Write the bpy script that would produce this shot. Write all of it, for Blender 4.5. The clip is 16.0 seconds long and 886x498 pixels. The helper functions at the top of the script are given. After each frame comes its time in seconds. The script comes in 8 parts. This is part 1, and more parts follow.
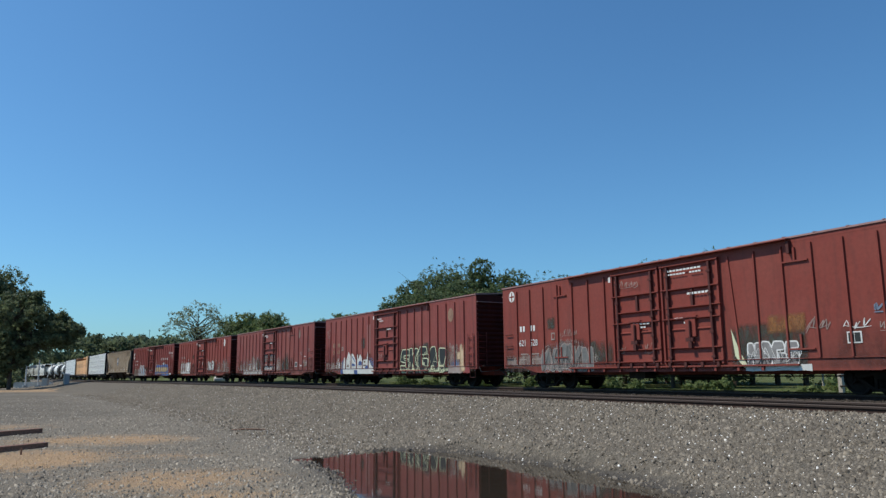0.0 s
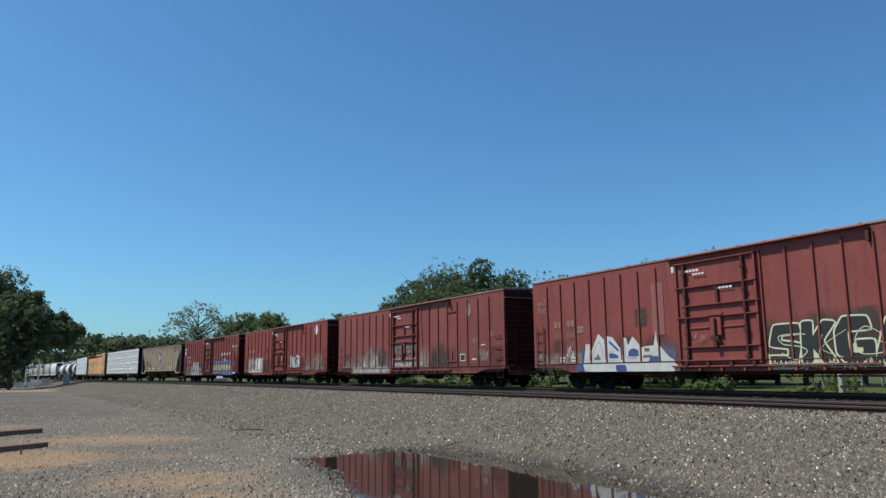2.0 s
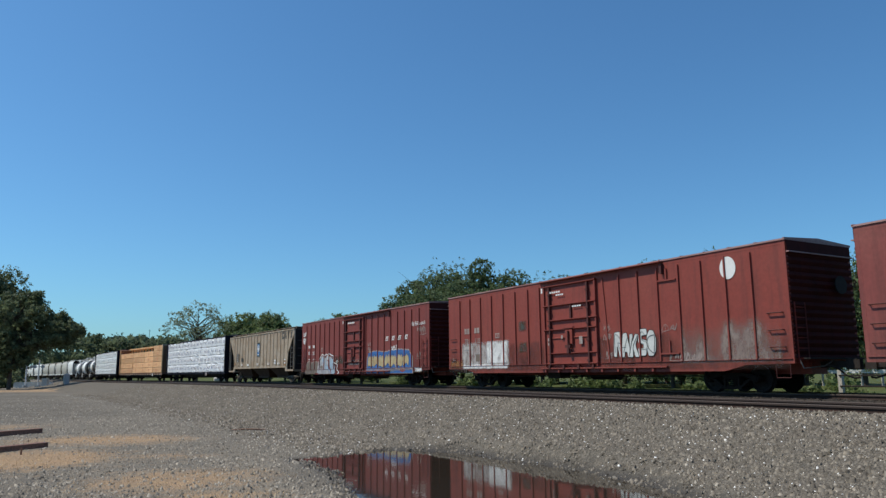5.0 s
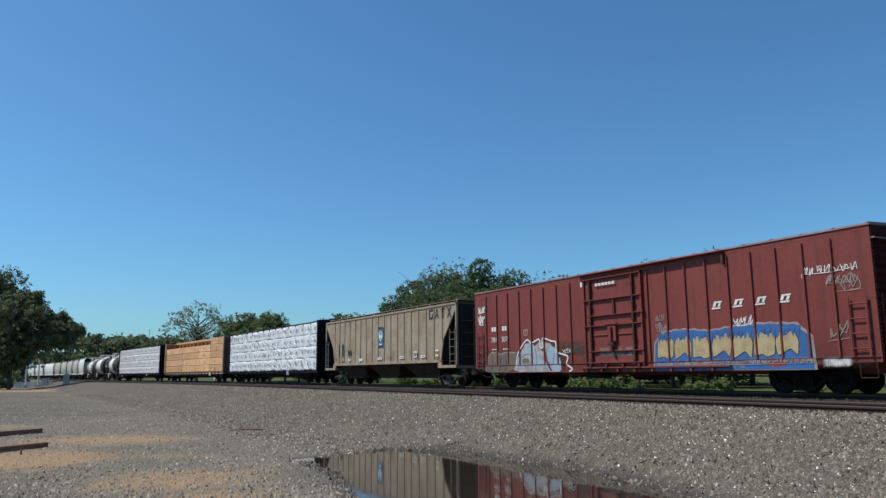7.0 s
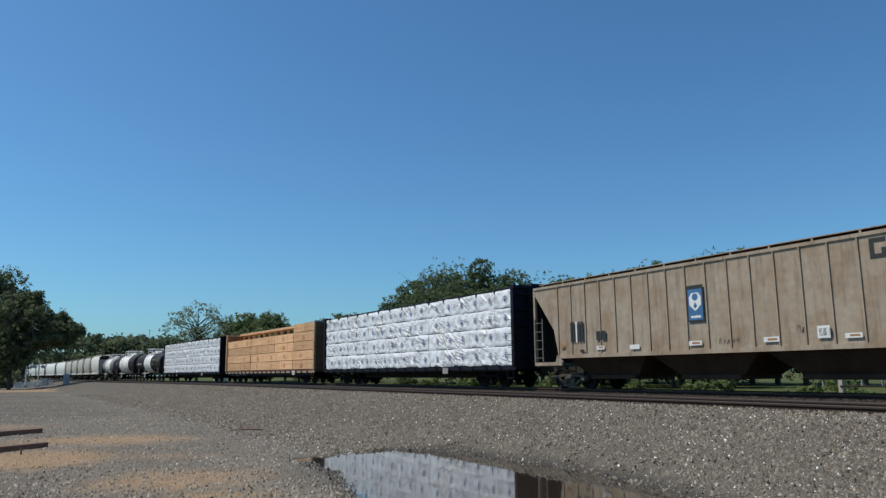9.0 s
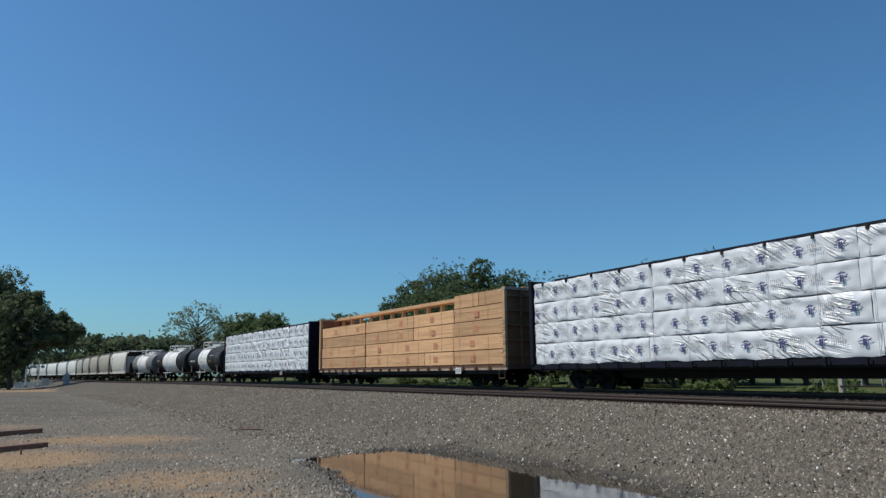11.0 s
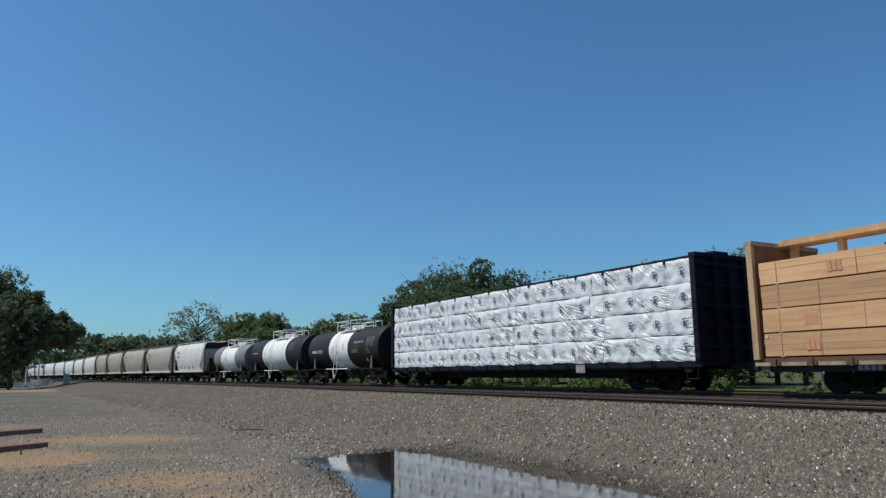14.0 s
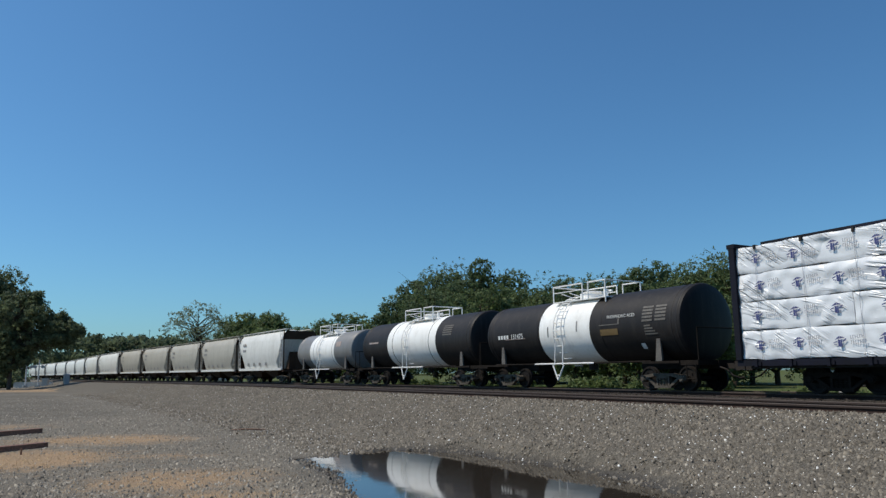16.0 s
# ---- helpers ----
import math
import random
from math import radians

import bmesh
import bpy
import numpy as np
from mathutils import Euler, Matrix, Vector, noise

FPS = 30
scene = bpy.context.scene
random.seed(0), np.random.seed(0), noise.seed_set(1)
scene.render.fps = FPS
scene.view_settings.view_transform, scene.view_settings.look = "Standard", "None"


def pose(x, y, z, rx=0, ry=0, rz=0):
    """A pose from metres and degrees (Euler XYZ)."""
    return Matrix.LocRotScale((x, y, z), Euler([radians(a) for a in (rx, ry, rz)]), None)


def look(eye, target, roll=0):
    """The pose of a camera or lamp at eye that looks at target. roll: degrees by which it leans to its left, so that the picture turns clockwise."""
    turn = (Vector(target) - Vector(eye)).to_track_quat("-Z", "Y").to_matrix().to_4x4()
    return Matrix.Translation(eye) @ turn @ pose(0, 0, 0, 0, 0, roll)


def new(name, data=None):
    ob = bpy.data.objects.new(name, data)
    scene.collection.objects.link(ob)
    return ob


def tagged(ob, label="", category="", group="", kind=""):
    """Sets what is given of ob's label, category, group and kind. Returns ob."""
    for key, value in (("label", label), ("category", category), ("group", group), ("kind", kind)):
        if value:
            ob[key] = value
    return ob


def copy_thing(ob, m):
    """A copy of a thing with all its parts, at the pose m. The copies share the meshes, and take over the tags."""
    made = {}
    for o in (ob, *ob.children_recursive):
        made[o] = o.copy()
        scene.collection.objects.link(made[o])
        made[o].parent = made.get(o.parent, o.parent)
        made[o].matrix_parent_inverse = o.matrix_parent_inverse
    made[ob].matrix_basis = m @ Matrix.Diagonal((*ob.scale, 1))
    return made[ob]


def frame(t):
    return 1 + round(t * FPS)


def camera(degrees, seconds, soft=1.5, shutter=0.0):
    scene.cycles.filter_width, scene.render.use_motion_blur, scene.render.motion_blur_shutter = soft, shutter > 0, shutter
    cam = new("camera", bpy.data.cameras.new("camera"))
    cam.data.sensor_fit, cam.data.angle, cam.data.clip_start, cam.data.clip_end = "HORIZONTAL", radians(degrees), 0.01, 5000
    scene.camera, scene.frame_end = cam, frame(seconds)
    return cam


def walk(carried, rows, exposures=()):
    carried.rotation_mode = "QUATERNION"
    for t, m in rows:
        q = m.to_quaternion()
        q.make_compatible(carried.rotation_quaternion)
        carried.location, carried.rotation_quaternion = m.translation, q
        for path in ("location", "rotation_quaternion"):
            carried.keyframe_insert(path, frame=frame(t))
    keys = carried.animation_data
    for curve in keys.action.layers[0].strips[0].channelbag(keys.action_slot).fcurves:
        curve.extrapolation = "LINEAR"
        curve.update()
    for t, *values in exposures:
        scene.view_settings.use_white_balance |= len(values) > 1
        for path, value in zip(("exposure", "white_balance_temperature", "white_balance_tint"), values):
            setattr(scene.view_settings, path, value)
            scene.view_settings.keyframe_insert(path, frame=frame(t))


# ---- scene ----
# ---------------------------------------------------------------- camera
EYE_Z = 0.684
cam = camera(62.48, 16.0, soft=1.4)
CAM_POSE = pose(0, 0, EYE_Z, 90 + 9.628, 0.512, 0)
walk(cam, [(0.0, CAM_POSE), (16.0, CAM_POSE)], exposures=[(0.0, 0.0, 6500, 10), (6.5, -0.01, 6500, 10), (7.5, -0.05, 6500, 10), (9.0, -0.15, 6500, 10), (11.5, -0.29, 6500, 10), (12.5, -0.30, 6500, 10), (14.0, -0.24, 6500, 10), (15.0, -0.26, 6500, 10), (16.0, -0.20, 6500, 10)])

# ---------------------------------------------------------------- sky and sun
SUN_EL, SUN_AZ = radians(56), radians(271)
world = bpy.data.worlds.new("sky")
scene.world = world
world.use_nodes = True
wn = world.node_tree
sky = wn.nodes.new("ShaderNodeTexSky")
sky.sky_type = "NISHITA"
sky.sun_disc = False
sky.sun_elevation, sky.sun_rotation = SUN_EL, SUN_AZ
sky.altitude, sky.air_density, sky.dust_density, sky.ozone_density = 0, 1.0, 0.8, 1.3
tint = wn.nodes.new("ShaderNodeMix")
tint.data_type, tint.blend_type = "RGBA", "MULTIPLY"
tint.inputs["Factor"].default_value = 1.0
tint.inputs[7].default_value = (0.530, 0.940, 1.212, 1)
wn.links.new(sky.outputs["Color"], tint.inputs[6])
wn.links.new(tint.outputs[2], wn.nodes["Background"].inputs["Color"])
wn.nodes["Background"].inputs["Strength"].default_value = 0.108
sun_data = bpy.data.lights.new("sun", "SUN")
sun_data.energy, sun_data.angle, sun_data.color = 4.3, radians(0.53), (1.0, 0.93, 0.81)
sun_dir = Vector((math.sin(SUN_AZ) * math.cos(SUN_EL), math.cos(SUN_AZ) * math.cos(SUN_EL), math.sin(SUN_EL)))
sun = new("sun", sun_data)
sun.matrix_world = look(sun_dir * 60, (0, 0, 0))


# ---------------------------------------------------------------- materials
def noise_tex(nt, coord, scale, detail=5.0, rough=0.6, stretch=(1, 1, 1)):
    mp = nt.nodes.new("ShaderNodeMapping")
    mp.inputs["Scale"].default_value = stretch
    nt.links.new(coord, mp.inputs["Vector"])
    n = nt.nodes.new("ShaderNodeTexNoise")
    n.inputs["Scale"].default_value, n.inputs["Detail"].default_value, n.inputs["Roughness"].default_value = scale, detail, rough
    nt.links.new(mp.outputs["Vector"], n.inputs["Vector"])
    return n.outputs["Fac"]


def ramp(nt, fac, lo, hi):
    r = nt.nodes.new("ShaderNodeMapRange")
    r.inputs["From Min"].default_value, r.inputs["From Max"].default_value = lo, hi
    nt.links.new(fac, r.inputs["Value"])
    return r.outputs["Result"]


def mul(nt, a, value):
    m = nt.nodes.new("ShaderNodeMath")
    m.operation = "MULTIPLY"
    nt.links.new(a, m.inputs[0])
    if isinstance(value, (int, float)):
        m.inputs[1].default_value = value
    else:
        nt.links.new(value, m.inputs[1])
    return m.outputs[0]


def blend(nt, fac, a, b):
    m = nt.nodes.new("ShaderNodeMix")
    m.data_type = "RGBA"
    nt.links.new(fac, m.inputs["Factor"])
    for v, sock in ((a, m.inputs[6]), (b, m.inputs[7])):
        if isinstance(v, tuple):
            sock.default_value = (*v, 1)
        else:
            nt.links.new(v, sock)
    return m.outputs[2]


def surface(name, base, rough=0.6, metal=0.0, second=None, patch=0.5, patch_scale=0.8, stretch=(1, 1, 1), third=None,
            streak=0.0, grain=0.25, grain_scale=18.0, bump=0.3, bump_scale=40.0, bump_dist=0.004, per_piece=0.0, islands=0.0, edge=(0.42, 0.62), spec=0.5):
    """A worn surface: base colour, broad patches of a second one, streaks of a third, fine grain and relief."""
    ma = bpy.data.materials.new(name)
    ma.use_nodes = True
    nt = ma.node_tree
    bs = nt.nodes["Principled BSDF"]
    co = nt.nodes.new("ShaderNodeTexCoord").outputs["Object"]
    second = second or tuple(c * 0.72 for c in base)
    col = blend(nt, mul(nt, ramp(nt, noise_tex(nt, co, patch_scale, 6, 0.62, stretch), *edge), patch), base, second)
    if streak:
        col = blend(nt, mul(nt, ramp(nt, noise_tex(nt, co, 3.0, 5, 0.65, (1.6, 1.6, 0.16)), 0.5, 0.72), streak), col, third or tuple(c * 0.5 for c in base))
    fine = noise_tex(nt, co, grain_scale, 3, 0.7)
    hsv = nt.nodes.new("ShaderNodeHueSaturation")
    r = nt.nodes.new("ShaderNodeMapRange")
    r.inputs["From Min"].default_value, r.inputs["From Max"].default_value = 0.3, 0.7
    r.inputs["To Min"].default_value, r.inputs["To Max"].default_value = 1 - grain, 1 + grain
    nt.links.new(fine, r.inputs["Value"])
    value = r.outputs["Result"]
    if per_piece or islands:
        src = nt.nodes.new("ShaderNodeObjectInfo").outputs["Random"] if per_piece else nt.nodes.new("ShaderNodeNewGeometry").outputs["Random Per Island"]
        k = per_piece or islands
        rr = nt.nodes.new("ShaderNodeMapRange")
        rr.inputs["To Min"].default_value, rr.inputs["To Max"].default_value = 1 - k, 1 + k
        nt.links.new(src, rr.inputs["Value"])
        value = mul(nt, value, rr.outputs["Result"])
    nt.links.new(value, hsv.inputs["Value"])
    nt.links.new(col, hsv.inputs["Color"])
    nt.links.new(hsv.outputs["Color"], bs.inputs["Base Color"])
    bs.inputs["Roughness"].default_value, bs.inputs["Metallic"].default_value = rough, metal
    bs.inputs["Specular IOR Level"].default_value = spec
    if bump:
        b = nt.nodes.new("ShaderNodeBump")
        b.inputs["Strength"].default_value, b.inputs["Distance"].default_value = bump, bump_dist
        nt.links.new(noise_tex(nt, co, bump_scale, 4, 0.7), b.inputs["Height"])
        nt.links.new(b.outputs["Normal"], bs.inputs["Normal"])
    return ma


def red_paint(name, base, fade, dirt):
    return surface(name, base, 0.62, second=fade, patch=0.55, patch_scale=0.45, streak=0.55, third=dirt, grain=0.10, grain_scale=9,
                   bump=0.25, bump_scale=6, bump_dist=0.008, spec=0.3)


M = {}
M["red0"] = red_paint("oxide_red_paint", (0.222, 0.045, 0.032), (0.240, 0.064, 0.047), (0.12, 0.036, 0.029))
M["red1"] = red_paint("brown_red_paint", (0.235, 0.056, 0.046), (0.268, 0.082, 0.066), (0.105, 0.035, 0.030))
M["red2"] = red_paint("dull_red_paint", (0.222, 0.056, 0.047), (0.262, 0.090, 0.071), (0.10, 0.036, 0.031))
M["red3"] = red_paint("bright_oxide_paint", (0.232, 0.047, 0.034), (0.248, 0.064, 0.046), (0.115, 0.034, 0.028))
M["red4"] = red_paint("dark_red_paint", (0.196, 0.042, 0.034), (0.222, 0.058, 0.046), (0.095, 0.030, 0.026))
# Door hardware and side irons: grime and shadow share this dark red.
M["red_iron"] = surface("grimy_red_ironwork", (0.085, 0.018, 0.014), 0.8, second=(0.050, 0.013, 0.011), patch=0.6, patch_scale=2, grain=0.15)
# End walls: red far darker than the sides, with their shade in it.
M["red_end_shade"] = surface("grimy_dark_red_paint", (0.072, 0.013, 0.010), 0.8, second=(0.040, 0.009, 0.007), patch=0.7, patch_scale=0.8, streak=0.5, grain=0.15, spec=0.12)


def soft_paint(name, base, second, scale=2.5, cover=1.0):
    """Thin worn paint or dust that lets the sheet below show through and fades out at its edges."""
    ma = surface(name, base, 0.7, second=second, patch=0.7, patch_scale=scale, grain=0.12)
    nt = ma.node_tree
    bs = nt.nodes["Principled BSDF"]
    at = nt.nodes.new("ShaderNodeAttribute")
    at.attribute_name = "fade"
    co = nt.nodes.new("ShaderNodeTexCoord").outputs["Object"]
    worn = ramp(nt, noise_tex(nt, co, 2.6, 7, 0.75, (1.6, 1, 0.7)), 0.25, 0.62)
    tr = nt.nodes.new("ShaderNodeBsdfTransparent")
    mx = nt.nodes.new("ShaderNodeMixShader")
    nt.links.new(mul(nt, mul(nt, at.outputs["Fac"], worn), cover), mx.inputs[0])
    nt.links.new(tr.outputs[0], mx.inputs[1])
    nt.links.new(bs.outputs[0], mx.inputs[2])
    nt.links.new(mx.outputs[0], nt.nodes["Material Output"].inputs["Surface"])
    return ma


M["s_dust"] = soft_paint("thin_grey_dust", (0.27, 0.215, 0.185), (0.20, 0.14, 0.12))
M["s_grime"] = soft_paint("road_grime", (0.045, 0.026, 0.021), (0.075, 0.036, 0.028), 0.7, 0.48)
M["s_pale"] = soft_paint("thin_pale_paint", (0.48, 0.45, 0.42), (0.33, 0.29, 0.27))
M["s_grey"] = soft_paint("thin_grey_paint", (0.21, 0.20, 0.19), (0.12, 0.11, 0.10))
M["s_olive"] = soft_paint("thin_dark_green_paint", (0.055, 0.060, 0.045), (0.035, 0.035, 0.028))
M["s_blue"] = soft_paint("thin_blue_paint", (0.13, 0.19, 0.33), (0.10, 0.12, 0.19))
M["s_rust"] = soft_paint("thin_orange_rust", (0.30, 0.13, 0.04), (0.22, 0.09, 0.035))
M["s_solid"] = surface("chalk_white_spray_paint", (0.58, 0.585, 0.55), 0.65, second=(0.38, 0.37, 0.34), patch=0.7, patch_scale=1.6, edge=(0.45, 0.75), grain=0.08)
M["s_cream"] = soft_paint("worn_cream_paint", (0.62, 0.47, 0.30), (0.50, 0.36, 0.22), cover=1.5)
M["bulkhead"] = surface("grimy_brown_bulkhead_paint", (0.23, 0.115, 0.055), 0.8, second=(0.11, 0.052, 0.026), patch=0.7, patch_scale=0.8, streak=0.4, grain=0.12)
M["s_white"] = soft_paint("worn_white_paint", (0.72, 0.71, 0.68), (0.52, 0.50, 0.48), cover=1.5)
M["pink"] = surface("patched_red_paint", (0.27, 0.10, 0.083), 0.6, patch=0.3, grain=0.08)
M["galv"] = surface("galvanised_roof", (0.36, 0.20, 0.18), 0.55, second=(0.26, 0.11, 0.09), patch=0.9, patch_scale=0.6, grain=0.12)
M["steel"] = surface("dirty_black_steel", (0.016, 0.011, 0.008), 0.85, second=(0.026, 0.018, 0.013), patch=0.7, patch_scale=2.5, grain=0.3)
# Near-black steel: grime plus the shade under the boxcar bodies.
M["frame"] = surface("grimy_truck_steel", (0.013, 0.010, 0.008), 0.95, second=(0.024, 0.018, 0.014), patch=0.7, patch_scale=3, grain=0.3, spec=0.15)
M["frame_dusty"] = surface("dusty_truck_steel", (0.100, 0.086, 0.070), 0.9, second=(0.055, 0.045, 0.036), patch=0.7, patch_scale=3, grain=0.3, spec=0.15)
M["tank_brace"] = surface("dusty_grey_steel", (0.10, 0.09, 0.08), 0.7, second=(0.16, 0.14, 0.12), patch=0.6, patch_scale=3)
M["wheel"] = surface("wheel_steel", (0.014, 0.012, 0.011), 0.7, metal=0.2, second=(0.028, 0.021, 0.017), patch=0.6, patch_scale=5, spec=0.2)
M["black"] = surface("black_tank_paint", (0.017, 0.0145, 0.014), 0.55, second=(0.030, 0.024, 0.022), patch=0.6, patch_scale=0.9, streak=0.5, third=(0.048, 0.040, 0.034), grain=0.15, spec=0.25, bump=0.12, bump_scale=3, bump_dist=0.01)
M["white_paint"] = surface("white_tank_paint", (0.90, 0.88, 0.84), 0.4, second=(0.80, 0.76, 0.69), patch=0.5, patch_scale=0.8, streak=0.3, third=(0.50, 0.45, 0.38), grain=0.05, bump=0.1, bump_scale=3, bump_dist=0.01)
M["grey_paint"] = surface("grey_tank_paint", (0.20, 0.19, 0.18), 0.45, second=(0.24, 0.235, 0.23), patch=0.5, streak=0.4, third=(0.10, 0.095, 0.09), grain=0.08)
M["tan"] = surface("weathered_tan_paint", (0.360, 0.286, 0.208), 0.65, second=(0.270, 0.178, 0.100), patch=0.8, patch_scale=1.1, streak=0.85, third=(0.175, 0.128, 0.086), grain=0.12, grain_scale=5, edge=(0.44, 0.66))
# Grime of roofs and undersides; also the shade tone of the hopper ends.
M["tan_dark"] = surface("grimy_hopper_underside", (0.052, 0.029, 0.018), 0.85, second=(0.085, 0.050, 0.032), patch=0.6, patch_scale=1.2, spec=0.15)
M["hop_white"] = surface("white_hopper_paint", (0.72, 0.70, 0.65), 0.5, second=(0.56, 0.54, 0.48), patch=0.5, patch_scale=0.5, streak=0.5, third=(0.42, 0.39, 0.34), grain=0.05)
M["hop_grey"] = surface("grey_hopper_paint", (0.43, 0.395, 0.33), 0.55, second=(0.34, 0.305, 0.245), patch=0.5, patch_scale=0.5, streak=0.5, third=(0.25, 0.235, 0.205), grain=0.06)
M["blue_steel"] = surface("dark_blue_paint", (0.008, 0.009, 0.020), 0.75, second=(0.006, 0.006, 0.007), patch=0.7, grain=0.12, spec=0.2)
M["tan_steel"] = surface("yellow_tan_paint", (0.56, 0.36, 0.19), 0.6, second=(0.42, 0.25, 0.13), patch=0.6, streak=0.5, third=(0.26, 0.15, 0.08), grain=0.1)
M["pale_sill"] = surface("dusty_pale_sill_paint", (0.44, 0.345, 0.255), 0.7, second=(0.27, 0.16, 0.10), patch=0.8, patch_scale=1.6, streak=0.5, third=(0.16, 0.09, 0.06), grain=0.12)
M["brown_steel"] = surface("brown_paint", (0.13, 0.062, 0.034), 0.6, second=(0.085, 0.042, 0.026), patch=0.6, grain=0.15)
M["w_white"] = surface("chalky_white_paint", (0.74, 0.73, 0.70), 0.6, second=(0.52, 0.50, 0.47), patch=0.45, patch_scale=2, grain=0.06)
M["w_fade"] = surface("faded_grey_paint", (0.34, 0.28, 0.25), 0.7, second=(0.24, 0.17, 0.145), patch=0.8, patch_scale=2.5, grain=0.12)
M["w_old"] = surface("faded_cream_paint", (0.30, 0.19, 0.12), 0.7, second=(0.20, 0.105, 0.075), patch=0.8, patch_scale=3, grain=0.12)
M["w_dust"] = surface("faded_dust_paint", (0.25, 0.185, 0.155), 0.75, second=(0.17, 0.085, 0.068), patch=0.9, patch_scale=2.2, grain=0.15)
M["g_black"] = surface("black_spray_paint", (0.020, 0.022, 0.020), 0.6, patch=0.3, grain=0.15)
M["g_lime"] = surface("pale_yellow_green_paint", (0.62, 0.64, 0.42), 0.6, patch=0.25, grain=0.08)
M["g_blue"] = surface("blue_spray_paint", (0.035, 0.13, 0.36), 0.6, second=(0.03, 0.075, 0.20), patch=0.5, patch_scale=1.5, grain=0.1)
M["g_slate"] = surface("dark_silver_spray_paint", (0.125, 0.125, 0.118), 0.6, second=(0.19, 0.185, 0.175), patch=0.8, patch_scale=2.4, grain=0.14)
M["g_navy"] = surface("navy_spray_paint", (0.050, 0.085, 0.23), 0.6, second=(0.035, 0.055, 0.14), patch=0.5, patch_scale=2, grain=0.1)
M["g_taupe"] = surface("brown_grey_old_paint", (0.165, 0.125, 0.095), 0.75, second=(0.10, 0.075, 0.06), patch=0.7, patch_scale=2, grain=0.12)
M["g_mist"] = surface("greyish_white_spray_paint", (0.40, 0.39, 0.395), 0.65, second=(0.22, 0.20, 0.205), patch=0.8, patch_scale=2.2, grain=0.12)
M["g_sky"] = surface("pale_blue_spray_paint", (0.27, 0.40, 0.50), 0.65, second=(0.34, 0.37, 0.41), patch=0.8, patch_scale=2.0, grain=0.12)
M["g_steelblue"] = surface("dull_blue_paint", (0.16, 0.20, 0.27), 0.6, patch=0.5, grain=0.1)
M["g_yellow"] = surface("cream_yellow_paint", (0.46, 0.37, 0.20), 0.6, second=(0.36, 0.235, 0.11), patch=0.8, patch_scale=2.5, grain=0.08)
M["g_orange"] = surface("orange_paint", (0.36, 0.16, 0.05), 0.65, patch=0.5, grain=0.12)
M["g_grey"] = surface("silver_grey_paint", (0.26, 0.25, 0.24), 0.55, second=(0.15, 0.13, 0.125), patch=0.7, patch_scale=2, grain=0.12)
M["g_red"] = surface("red_spray_paint", (0.28, 0.055, 0.05), 0.6, patch=0.4, grain=0.1)
M["stamp"] = surface("red_ink_stamp", (0.60, 0.22, 0.12), 0.8, second=(0.64, 0.37, 0.20), patch=0.9, patch_scale=7, grain=0.1)
M["label_tan"] = surface("dull_yellow_label", (0.16, 0.10, 0.035), 0.6, patch=0.4, grain=0.1)
M["sign_blue"] = surface("bright_blue_decal", (0.05, 0.15, 0.31), 0.5, patch=0.3, grain=0.05)
M["mark_blue"] = surface("blue_black_print", (0.065, 0.070, 0.200), 0.5, patch=0.3, grain=0.1)
M["mark_grey"] = surface("pale_grey_print", (0.38, 0.38, 0.40), 0.5, patch=0.3, grain=0.08)
M["lumber"] = surface("sawn_pine", (0.69, 0.405, 0.205), 0.75, second=(0.53, 0.285, 0.140), patch=0.8, patch_scale=1.3, stretch=(0.25, 1, 4.5), grain=0.05, grain_scale=6, per_piece=0.24, bump=0.5, bump_scale=9)
M["strap"] = surface("dull_steel_strap", (0.50, 0.32, 0.18), 0.5, patch=0.4, grain=0.1)
M["spacer"] = surface("pale_spruce_spacer", (0.60, 0.52, 0.40), 0.8, patch=0.4, grain=0.1)
M["rail"] = surface("rusty_rail", (0.034, 0.014, 0.008), 0.95, second=(0.019, 0.009, 0.006), patch=0.7, patch_scale=1.2, grain=0.25)
M["rail_head"] = surface("worn_rail_head", (0.046, 0.027, 0.019), 0.65, metal=0.1, second=(0.034, 0.020, 0.015), patch=0.7, patch_scale=0.7, grain=0.1)
M["tie"] = surface("creosoted_timber", (0.042, 0.032, 0.026), 0.85, second=(0.075, 0.060, 0.050), patch=0.7, patch_scale=2, stretch=(0.5, 3, 3), grain=0.3, per_piece=0.25)
M["old_wood"] = surface("dark_weathered_timber", (0.175, 0.085, 0.055), 0.85, second=(0.27, 0.155, 0.105), patch=0.7, patch_scale=2, stretch=(0.4, 4, 4), grain=0.3, bump=0.8, bump_scale=14, bump_dist=0.01)
M["bark"] = surface("grey_brown_bark", (0.085, 0.065, 0.048), 0.9, patch=0.6, patch_scale=2, grain=0.3, bump=0.8, bump_scale=5, bump_dist=0.03)
M["cabinet"] = surface("pale_grey_aluminium", (0.42, 0.41, 0.39), 0.5, second=(0.37, 0.37, 0.37), patch=0.5, grain=0.06)
M["cabinet_white"] = surface("white_galvanised_steel", (0.66, 0.66, 0.64), 0.5, second=(0.52, 0.52, 0.51), patch=0.5, grain=0.06)
M["conc"] = surface("pale_concrete", (0.50, 0.48, 0.44), 0.85, second=(0.38, 0.36, 0.33), patch=0.6, patch_scale=1.5, grain=0.12)
M["post"] = surface("pale_weathered_post", (0.42, 0.40, 0.36), 0.85, patch=0.5, patch_scale=3, grain=0.15)
M["chip"] = surface("pale_gravel_chips", (0.275, 0.246, 0.205), 0.9, second=(0.195, 0.174, 0.144), patch=0.6, patch_scale=0.6, grain=0.18, grain_scale=25, islands=0.5, spec=0.2)
